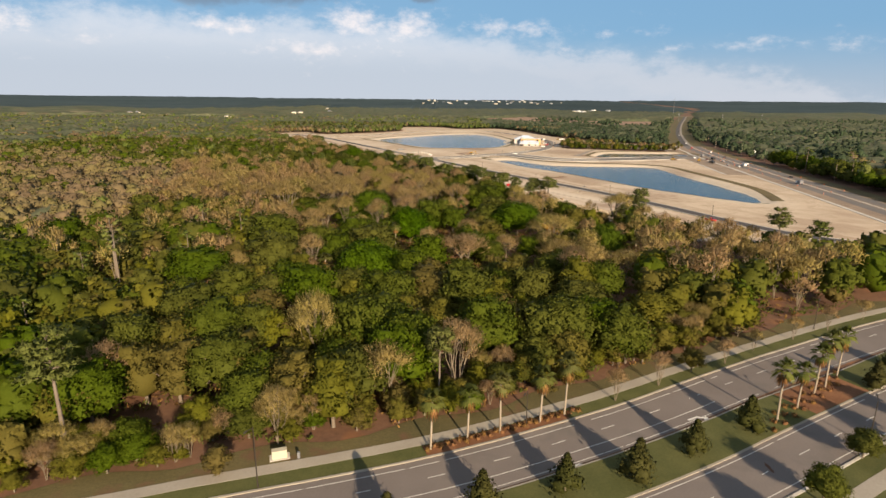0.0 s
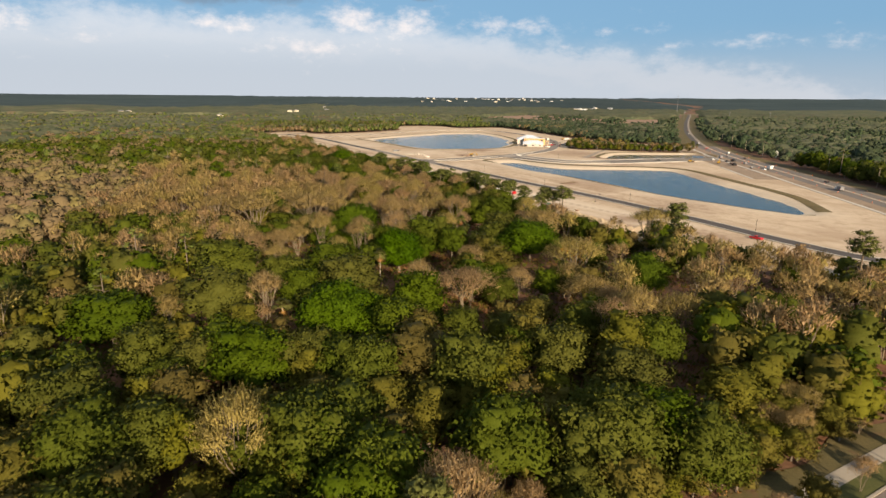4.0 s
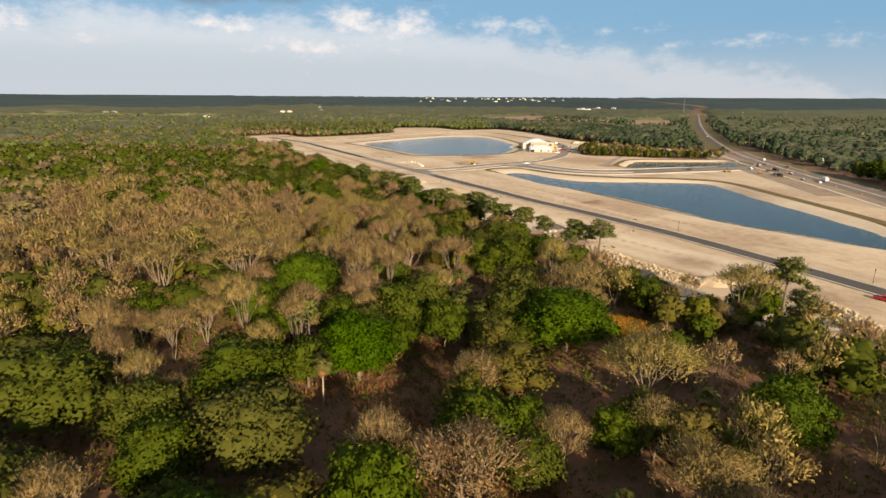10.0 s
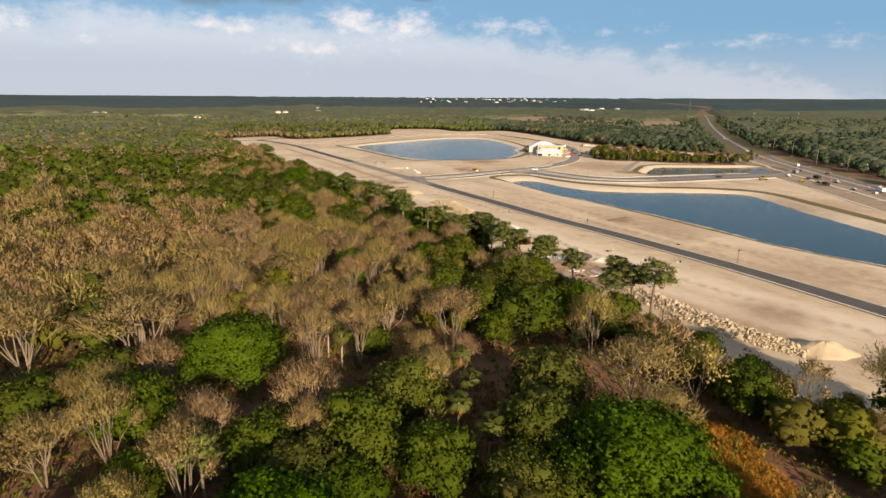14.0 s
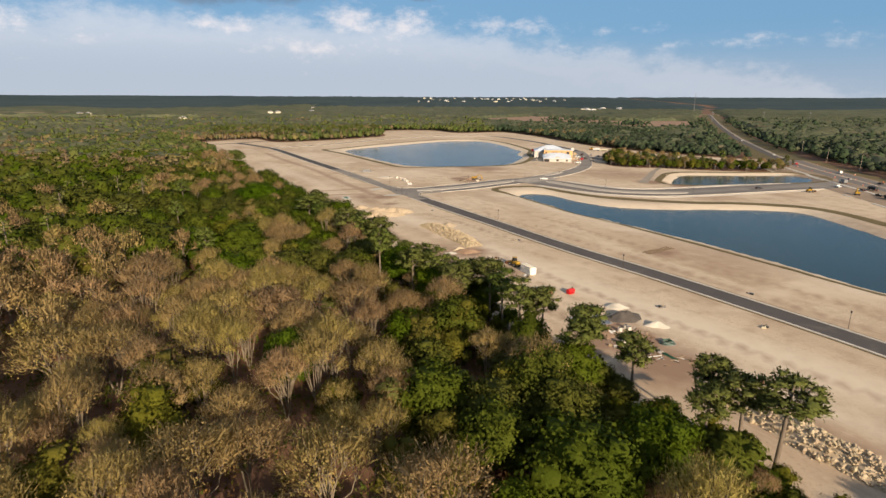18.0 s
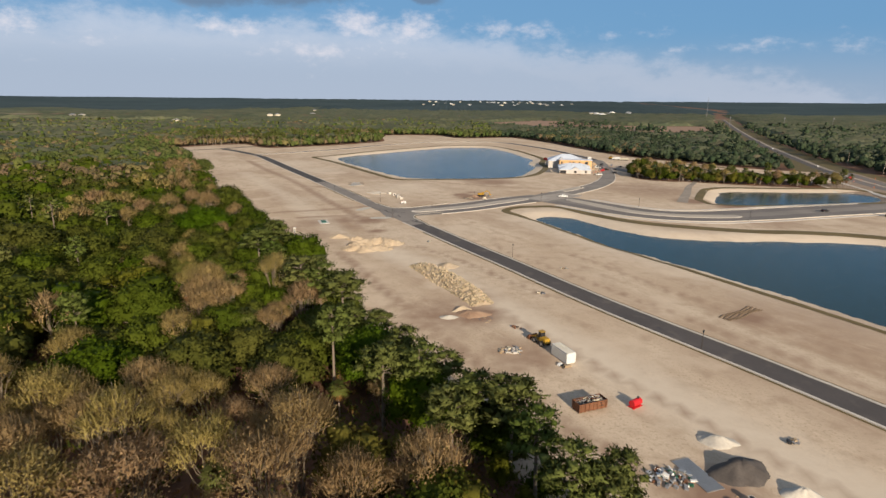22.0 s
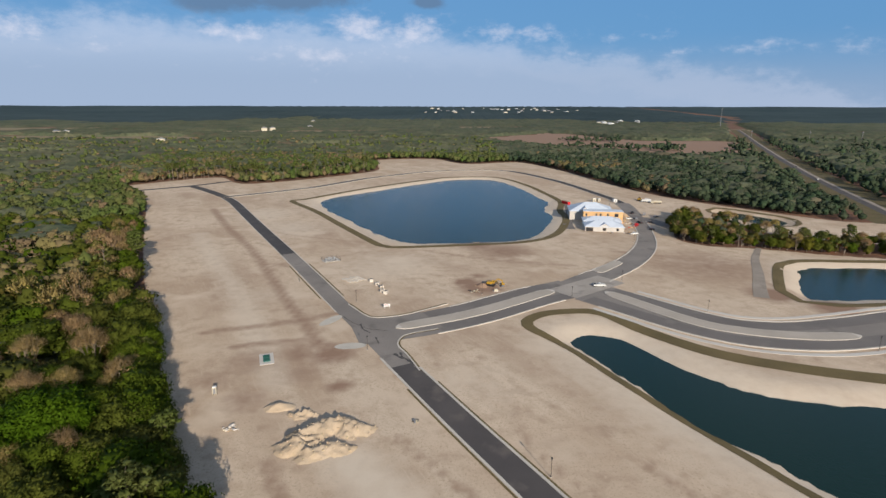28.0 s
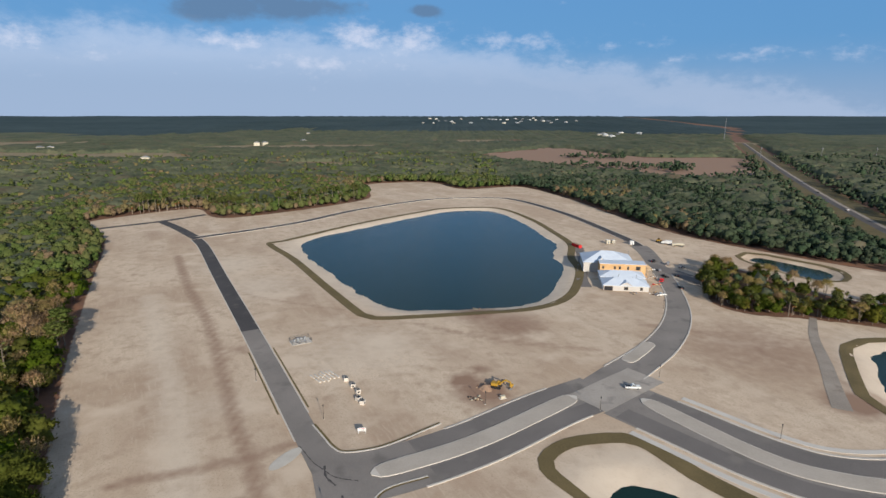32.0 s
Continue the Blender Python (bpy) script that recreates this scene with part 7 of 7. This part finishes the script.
precast(-37.5, 663.0, -48, 12, 1)
for i, (x, y) in enumerate(((-20.5, 655.5), (-18.0, 651.0), (-17.0, 645.5), (-15.2, 643.0), (-24.0, 660.5))):
    t = thing("drain_inlet", "square precast concrete drain inlet box", "concrete box", x, y, i * 25, "drain inlets")
    box("shell", (1.7, 1.7, 1.5), (0, 0, 0), CONCRETE, t, 0.04)
    # black plate and disc on the solid box imitate shaded holes
    box("opening", (1.2, 1.2, 0.03), (0, 0, 1.5), DARK, t, 0)
    rod("pipe_hole", (0, -0.87, 0.7), (0, -0.84, 0.7), 0.4, DARK, t)


def pump_station(x, y, deg):
    t = thing("pump_station", "fenced pump station with grey steel tanks", "pump station", x, y, deg)
    box("slab", (9, 6.5, 0.15), (0, 0, 0), CONCRETE, t, 0.03)
    for sx in (-4.3, -1.5, 1.5, 4.3):
        for sy in (-3.1, 3.1):
            rod("fence_post", (sx, sy, 0), (sx, sy, 1.9), 0.05, DARK, t, sides=6)
    for sy in (-3.1, 3.1):
        for z in (0.4, 1.1, 1.85):
            rod("fence_rail", (-4.3, sy, z), (4.3, sy, z), 0.035, DARK, t, sides=6)
    for sx in (-4.3, 4.3):
        for z in (0.4, 1.1, 1.85):
            rod("fence_rail", (sx, -3.1, z), (sx, 3.1, z), 0.035, DARK, t, sides=6)
    for k in range(4):
        box("control_box", (1.0, 0.6, 1.5 + 0.3 * (k % 2)), (-2.6 + k * 1.5, 0.4 * (k % 3), 0.15), STEEL, t, 0.04)
    rod("valve_pipe", (-2.5, -1.6, 0.5), (2.5, -1.6, 0.5), 0.18, GREY, t)


pump_station(-51.0, 698.0, 30)
machine("excavator", 33.0, 655.5, -20)
t = thing("compactor", "small yellow roller standing on sand", "roller", 38.8, 656.2, 30)
rod("drum", (0.7, -0.6, 0.45), (0.7, 0.6, 0.45), 0.45, GREY, t, sides=14)
box("body", (1.5, 1.0, 0.8), (-0.3, 0, 0.35), YELLOW, t, 0.08)
rod("roll_bar", (-0.6, 0, 1.1), (-0.6, 0, 1.9), 0.05, DARK, t)
cabinet(34.5, 647.5, 20, OFFWHITE, "pale pump box beside the kerb", (1.8, 1.1, 0.9))
vehicle("pickup", WHITE, "white pickup truck parked at the crossing", 83.5, 655.0, -4, "pickup_truck")


def apron(x, y, deg, rx, ry):
    pts = [(x + rx * math.cos(a) * math.cos(radians(deg)) - ry * math.sin(a) * math.sin(radians(deg)), y + rx * math.cos(a) * math.sin(radians(deg)) + ry * math.sin(a) * math.cos(radians(deg))) for a in [i / 16 * 6.283 for i in range(16)]]
    v = [(a, b, float(height(np.array(a), np.array(b))) + 0.09) for a, b in pts]
    tagged(new("apron", mesh_of("apron", v, list(range(16)), [16], [SHELL])), "pale shell apron beside the road", "apron", kind="structure")


apron(-33.2, 610.4, 62, 6.6, 2.4)
apron(-21.4, 586.2, 8, 5.6, 2.7)

# ---- clubhouse under construction ----
def hip_roof(x0, x1, y0, y1, z0, z1, parent, over=0.6, label=""):
    x0, x1, y0, y1 = x0 - over, x1 + over, y0 - over, y1 + over
    w = min(x1 - x0, y1 - y0) / 2
    if x1 - x0 > y1 - y0:
        r0, r1 = (x0 + w, (y0 + y1) / 2, z1), (x1 - w, (y0 + y1) / 2, z1)
        faces = [(0, 1, 5, 4), (1, 2, 5), (2, 3, 4, 5), (3, 0, 4)]
    else:
        r0, r1 = ((x0 + x1) / 2, y0 + w, z1), ((x0 + x1) / 2, y1 - w, z1)
        faces = [(0, 1, 4), (1, 2, 5, 4), (2, 3, 5), (3, 0, 4, 5)]
    v = [(x0, y0, z0), (x1, y0, z0), (x1, y1, z0), (x0, y1, z0), r0, r1]
    v += [(a, b, c - 0.25) for a, b, c in v[:4]]
    faces += [(0, 1, 7, 6), (1, 2, 8, 7), (2, 3, 9, 8), (3, 0, 6, 9), (6, 7, 8, 9)]
    return solid("roof", v, faces, WRAP, parent, label)


def gable(x, y, w, d, z0, z1, parent):
    """A small roof gable that faces the front."""
    prism("gable", [(-w / 2, z0), (w / 2, z0), (0, z1)], d, (x, y, 0), BLOCK, parent)
    for s in (-1, 1):
        v = [(x, y - d / 2 - 0.4, z1 + 0.15), (x, y + d / 2, z1 + 0.15), (x + s * (w / 2 + 0.4), y + d / 2, z0 - 0.05), (x + s * (w / 2 + 0.4), y - d / 2 - 0.4, z0 - 0.05)]
        v += [(a, b, c - 0.12) for a, b, c in v]
        solid("gable_roof", v, [(0, 1, 2, 3), (4, 5, 6, 7), (0, 1, 5, 4), (1, 2, 6, 5), (2, 3, 7, 6), (3, 0, 4, 7)], WRAP, parent)


club = thing("clubhouse", "unfinished clubhouse with orange sheathing and pale roof underlayment", "house", 104.5, 774.3, -8)


def wall_block(x0, x1, y0, y1, z, mat, windows, label=""):
    t = 0.3
    for name, sx, sy, cx, cy in (("front_wall", x1 - x0, t, (x0 + x1) / 2, y0), ("back_wall", x1 - x0, t, (x0 + x1) / 2, y1), ("side_wall", t, y1 - y0 - t, x0 + t / 2, (y0 + y1) / 2), ("side_wall", t, y1 - y0 - t, x1 - t / 2, (y0 + y1) / 2)):
        box(name, (sx, sy, z), (cx, cy, -0.1), mat, club, 0.02, label=label)
    for wx, wz, ww, wh in windows:
        fr = box("window_frame", (ww + 0.25, 0.12, wh + 0.25), (wx, y0 - t / 2 - 0.02, wz - 0.12), TIMBER, club, 0.01)
        # black panel over the solid wall stands for a shaded opening
        box("pane", (ww, 0.04, wh), (wx, y0 - t / 2 - 0.09, wz), DARK, fr, 0)


wall_block(0, 25, 0, 14, 3.4, BLOCK, [(2.8, 0.05, 4.6, 2.5), (12.5, 0.7, 2.2, 1.7), (21, 0.7, 1.4, 1.7)])
hip_roof(0, 25, 0, 14, 3.3, 6.2, club, label="pale blue roof underlayment")
gable(12.5, 2.2, 7.5, 5.0, 3.3, 5.4, club)
wall_block(0, 25.5, 14.6, 28, 4.2, BLOCK, [])
hip_roof(0, 25.5, 14.6, 28, 4.1, 6.5, club)
wall_block(1, 28.5, 29, 38, 8.3, OSB, [(3, 5.0, 1.1, 1.8), (10, 5.0, 1.1, 1.8), (13, 5.0, 1.1, 1.8), (18, 5.0, 1.1, 1.8), (24, 4.8, 2.6, 2.2)], "orange sheathing boards")
box("flat_roof", (28.0, 9.6, 0.25), (14.75, 33.5, 8.22), WRAP, club, 0.05)
wall_block(-8, 23, 38.4, 62, 6.6, BLOCK, [])
hip_roof(-8, 23, 38.4, 62, 6.5, 11.6, club)
gable(3.0, 41.0, 7.5, 6.0, 6.5, 9.6, club)
for k in range(5):
    prism("roof_truss", [(-2.4, 0), (2.4, 0), (0, 1.5)], 0.12, (31.4, 33 + k * 2.2, 4.0), TIMBER, club)
    box("truss_post", (0.2, 0.2, 4.1), (31.4, 33 + k * 2.2, -0.1), TIMBER, club, 0.01)
for k, (x, y) in enumerate(((6, 8), (10, 13), (17, 7), (20, 12), (4, 52), (9, 48), (16, 50), (22, 54))):
    rod("vent", (x, y, 3.5), (x, y, 6.4 if y < 30 else 10.6), 0.12, GREY, club, sides=8)

# ---- vehicles and stores round the clubhouse ----
for kind, colour, label, x, y, d in (("pickup", DARK, "dark pickup truck by the clubhouse", 155.7, 838, 60), ("car", GREY, "grey car by the clubhouse", 151, 815, 95), ("pickup", DARK, "black pickup truck on road base", 150, 801, 100), ("car", DARK, "dark car on road base", 158, 803, 80), ("car", GREY, "silver car on road base", 169, 823, 30), ("van", GREY, "grey van on road base", 163, 831, 70), ("car", DARK, "dark car in the parking bay", 150.5, 778, 95), ("pickup", WHITE, "white pickup truck beside building stores", 134, 764.5, 10), ("van", WHITE, "white van beside the clubhouse", 146, 816, 20), ("pickup", RED, "red pickup truck among stores", 144.5, 792, 60)):
    vehicle(kind, colour, label, x, y, d)
vehicle("boxtruck", WHITE, "white box truck on bare sand", 184.5, 891, 150, "box_truck")
vehicle("tanker", OFFWHITE, "pale water truck on bare sand", 190.5, 883.5, 160, "water_truck")
machine("wheel_loader", 181.5, 899, 30)
t = thing("open_container", "red open container beside the pond", "container", 113.0, 882.0, 112)
box("body", (9.5, 2.5, 2.3), (0, 0, 0), RED, t, 0.04)
box("load", (9.0, 2.1, 0.3), (0, 0, 2.25), DIRT, t, 0.1)
for k in range(8):
    for s in (1, -1):
        box("rib", (0.14, 0.08, 2.1), (-4.2 + k * 1.2, s * 1.27, 0.1), RED, t, 0.01)
for x, y, w, h in ((139.5, 893, 3.0, 2.8), (144, 894, 2.4, 2.4), (157, 890, 3.0, 2.6)):
    t = thing("site_hut", "pale site hut on bare ground", "hut", x, y, 10, "site huts")
    box("cabin", (w, 2.4, h), (0, 0, 0.15), OFFWHITE if x < 150 else WHITE, t, 0.05)
    box("roof", (w + 0.2, 2.6, 0.15), (0, 0, h + 0.14), WHITE, t, 0.03)
    box("door", (0.85, 0.04, 1.95), (0, -1.22, 0.2), GREY, t, 0.01)

for x, y, sd, n, w, mats in ((134, 781, 71, 22, 4.0, (RED, TIMBER, GREY)), (139, 785, 72, 18, 3.0, (TIMBER, OSB, RED)), (120, 768, 73, 18, 2.6, (DARK, GREY, TIMBER)), (25, 647, 74, 18, 3.0, (DARK, TIMBER, OFFWHITE)), (36, 660, 75, 10, 2.0, (YELLOW, DARK, TIMBER)), (30, 745, 76, 12, 2.5, (ROCK, DIRT, ROCK))):
    debris(x, y, sd, n, w, "scattered building stores and offcuts on bare ground", mats)
# ---- highway traffic and works ----
HN = normals2(HW)


def along(i, off):
    p = HW[i] + HN[i] * off
    d = HW[min(i + 1, len(HW) - 1)] - HW[i]
    return p[0], p[1], math.degrees(math.atan2(d[1], d[0]))


def at_y(y):
    return int(np.argmin(np.abs(HW[:, 1] - y)))


for kind, colour, label, y, off in (("boxtruck", WHITE, "white delivery truck on the highway", 545, -4), ("car", WHITE, "white car on the highway", 570, -14), ("pickup", WHITE, "white pickup at the highway works", 622, 22), ("tanker", DARK, "dark tanker truck at the works", 604, 6), ("car", GREY, "grey car on the highway", 660, -4), ("van", WHITE, "white van on the highway", 700, -15), ("car", RED, "red car on the highway", 760, -4), ("car", WHITE, "white car on the highway", 840, -5.5), ("car", DARK, "dark car on the highway", 470, -14), ("boxtruck", GREY, "grey truck on the highway", 430, -4), ("car", WHITE, "white car far along the highway", 1050, -4), ("car", DARK, "dark car far along the highway", 1180, -6), ("pickup", GREY, "grey pickup at the works", 588, 2), ("car", DARK, "dark car on the highway", 640, -15)):
    x, y, d = along(at_y(y), off)
    vehicle(kind, colour, label, x, y, d, group="highway traffic")
for kind, colour, label, x, y, d in (("pickup", DARK, "dark pickup truck at the highway works", 283.3, 607.8, 70), ("boxtruck", GREY, "grey works truck beside the new lanes", 293.5, 641.8, 80), ("pickup", DARK, "dark pickup truck on churned soil", 277.9, 586.4, 85), ("tanker", DARK, "dark water truck at the highway works", 274.5, 574.5, 75), ("car", DARK, "dark car on the unfinished boulevard", 218.8, 614.5, 15), ("pickup", GREY, "grey pickup truck at the works", 279.5, 553.0, 80), ("car", WHITE, "white car beside the works", 283.4, 539.9, 80)):
    vehicle(kind, colour, label, x, y, d, group="vehicles of the works")
machine("wheel_loader", 245.0, 602.0, 20)
machine("excavator", 268.0, 592.0, 60)
barrel_mesh = None
for k in range(44):
    x, y, d = along(at_y(380 + k * 9), -8.2 if k % 2 else (-21.5 if k % 4 else 1.2))
    t = thing("traffic_barrel", "orange and white traffic barrel", "barrel", x, y, 0, "traffic barrels")
    if barrel_mesh is None:
        a = rod("drum", (0, 0, 0), (0, 0, 0.95), 0.3, ORANGE, t, 0.24, 10)
        b = rod("band", (0, 0, 0.5), (0, 0, 0.65), 0.28, WHITE, t, 0.27, 10)
        barrel_mesh = (a.data, b.data)
    else:
        new("drum", barrel_mesh[0]).parent = t
        new("band", barrel_mesh[1]).parent = t
t = thing("roadside_sign", "tall white roadside sign with dark base beside the highway", "sign", 355, 650, -20)
for s in (-1, 1):
    rod("pole", (s * 1.6, 0, -0.2), (s * 1.6, 0, 2.2), 0.2, GREY, t)
box("panel", (5.6, 0.6, 4.2), (0, 0, 1.7), WHITE, t, 0.08)
prism("crest", [(-2.6, 0), (2.6, 0), (1.8, 1.4), (-1.8, 1.4)], 0.6, (0, 0, 5.9), WHITE, t)
box("lower_panel", (3.4, 0.5, 1.6), (0, 0, 0), OFFWHITE, t, 0.05)
for k in range(2):
    box("text_bar", (3.6 - k, 0.02, 0.5), (0, -0.32, 4.3 - 1.1 * k), GREENBOX, t, 0)


def power_pole(x, y, h, deg=0):
    t = thing("power_pole", "weathered wooden power pole with crossarm", "pole", x, y, deg, "power poles")
    rod("pole", (0, 0, -0.3), (0, 0, h), 0.17, PALMBARK, t, 0.11)
    box("crossarm", (2.4, 0.12, 0.14), (0, 0, h - 0.9), TIMBER, t, 0.01)
    for s in (-1, 0, 1):
        rod("insulator", (s * 1.05, 0, h - 0.76), (s * 1.05, 0, h - 0.5), 0.05, GREY, t, sides=6)


for y in (380, 450, 520, 590, 655, 720, 790, 870, 960):
    x, yy, d = along(at_y(y), -38)
    power_pole(x, yy, 14, d)
t = thing("guide_sign", "green highway guide sign on posts", "sign", 322, 492, -10)
for s in (-1, 1):
    rod("post", (s * 1.3, 0, -0.1), (s * 1.3, 0, 5), 0.08, STEEL, t)
box("panel", (4.2, 0.1, 2.0), (0, -0.1, 3.0), GREENBOX, t, 0.02)
box("text_bar", (3.0, 0.02, 0.35), (0, -0.16, 4.2), WHITE, t, 0)
box("text_bar", (2.2, 0.02, 0.35), (0, -0.16, 3.5), WHITE, t, 0)
vehicle("pickup", RED, "red pickup truck parked by the boulders", 141.5, 288.5, -60, "pickup_truck")
machine("excavator", 121, 236, 40)
vehicle("boxtruck", WHITE, "white box truck among trees at the yard's end", 112, 242, 20, "box_truck")

# ---- avenue furniture ----
for i, (x, y) in enumerate(((-1.3, 86.2), (5.4, 89.2), (11.7, 91.4), (19.8, 95.3), (25.1, 97.9), (66.6, 96.2), (73.4, 101), (80.5, 106.7), (85, 109.9), (90.6, 114.5))):
    plant(PALMS[i % 3], x, y, 1.0, i * 2.1, (1.2, 1.05, 1.12, 1.22, 1.28)[i % 5], "palms along the avenue", "straight planted cabbage palm beside the avenue")
for i, (x, y) in enumerate(((7, 71.8), (20.5, 75.2), (33.2, 78.6), (46.0, 86.2), (59.7, 93.8), (-7, 65), (96, 110), (108, 120))):
    plant(MAGS[i % 2], x, y, 1.0 + 0.08 * (i % 3), i * 1.3, 1.0, "magnolias of the median")
for i, (x, y, s) in enumerate(((-36.5, 78.5, 0.45), (-45, 82, 0.42), (37.0, 103.8, 0.42), (48.5, 110.5, 0.42), (58.5, 117, 0.5), (68.5, 121.5, 0.4), (79, 128.5, 0.36), (93.5, 136, 0.36), (107, 142.5, 0.36), (122, 150, 0.4))):
    plant(BARES[i % 5] if i not in (0, 4) else OLIVES[0], x, y, s * 1.3, i, 1.0, "young street trees", "small young street tree on the verge, nearly leafless")
for i, (x, y) in enumerate(((75.0, 84.5), (94.0, 96.0), (60.5, 73.0), (52, 66), (86, 88))):
    plant((OAKS + OLIVES)[i % 6], x, y, 0.52, i, 1.0, "trees of the near verge", "rounded small tree on the near verge")


def shrub_row(spots, label, mat, group):
    for i, (x, y) in enumerate(spots):
        RNG.seed(500 + i % 3)
        t = thing("shrub", label, "shrub", x, y, i * 37, group)
        if i < 3:
            sh = Shape()
            sh.blob((0, 0, 0.35), np.array((0.55, 0.55, 0.42)), 0, BALL1)
            sh.leaves((0, 0, 0.4), np.array((0.75, 0.75, 0.6)), 60, 0.2, 0, up=-0.1, spread=(0.6, 1.2), long=0.35)
            shrub_meshes[label, i] = as_mesh("leaves", sh, mat)
        new("leaves", shrub_meshes[label, i % 3]).parent = t


shrub_meshes = {}
shrub_row([(float(np.interp(x, AV[:, 0], AV[:, 0])) - 0.8, float(np.interp(x, AV[:, 0], AV[:, 1])) + 1.3 + 0.9 * (k % 2)) for k, x in enumerate(np.linspace(-1, 29, 27))], "rust-brown clipped grass shrub in mulch", BROWNGRASS, "shrubs of the verge bed")
shrub_row([(64 + k * 1.15 + 0.6 * (k % 3), 92.5 + k * 0.86 + 2.2 * (k % 3)) for k in range(24)], "brown ornamental grass clump on the median", BROWNGRASS, "shrubs of the median bed")


def tall_lamp(x, y, h, deg):
    t = thing("street_lamp", "tall dark street lamp with curved arm", "lamp", x, y, deg, "avenue lamps")
    rod("post", (0, 0, -0.1), (0, 0, h), 0.11, BRONZE, t, 0.07)
    rod("base", (0, 0, 0), (0, 0, 0.6), 0.2, BRONZE, t, 0.15)
    rod("arm", (0, 0, h - 0.15), (0, -1.6, h + 0.25), 0.05, BRONZE, t)
    box("head", (0.35, 0.8, 0.16), (0, -1.9, h + 0.2), BRONZE, t, 0.05)


tall_lamp(-28.9, 75.6, 11.0, -15)
tall_lamp(16.9, 93.8, 7.6, -25)
tall_lamp(103.5, 143.0, 9.0, -30)
tall_lamp(79.0, 88.5, 9.0, 150)
cab = cabinet(-27.6, 83.5, 18, OFFWHITE, "cream utility cabinet on a white plinth", (2.6, 1.2, 1.5))
t = thing("pedestal", "grey cable pedestal beside the sidewalk", "pedestal", -24.2, 83.3, 0)
box("post", (0.45, 0.45, 1.1), (0, 0, 0), GREY, t, 0.05)
box("cap", (0.5, 0.5, 0.1), (0, 0, 1.1), STEEL, t, 0.03)

# ---- far settlement ----
rs = random.Random(77)
for k in range(46):
    x, y = (rs.uniform(-150, 900), rs.uniform(4100, 4900)) if k < 36 else (rs.uniform(640, 860), rs.uniform(2650, 3000))
    t = thing("far_house", "pale distant house among woods", "house", x, y, rs.uniform(0, 90), "houses of the far town")
    w, d, h = rs.uniform(12, 28), rs.uniform(10, 18), rs.uniform(6, 10)
    box("wall", (w, d, h), (0, 0, 0), OFFWHITE if k % 3 else WHITE, t, 0)
    prism("roof", [(-w / 2 - 1, h), (w / 2 + 1, h), (0, h + 4)], d + 1, (0, 0, 0), WHITE if k % 2 else GREY, t)
for x, y in ((-1062, 1968), (-1040, 1975), (-565, 2200), (-545, 2215), (-590, 2960), (-607, 1630), (-460, 2350)):
    t = thing("far_house", "pale farmhouse in the far woods", "house", x, y, rs.uniform(0, 90), "far farmhouses")
    box("wall", (17, 10, 9), (0, 0, 0), OFFWHITE, t, 0)
    prism("roof", [(-9.5, 9), (9.5, 9), (0, 12.5)], 11, (0, 0, 0), GREY, t)
for x, y, h in ((997, 2515, 78), (700, 1720, 26), (820, 1700, 26), (930, 1690, 26)):
    t = thing("mast", "slender steel mast above the woods", "mast", x, y)
    rod("shaft", (0, 0, 0), (0, 0, h), 1.0 if h > 40 else 0.4, GREY, t, 0.3, 8)
    box("platform", (3, 3, 1.5), (0, 0, h * 0.85), GREY, t, 0.1)
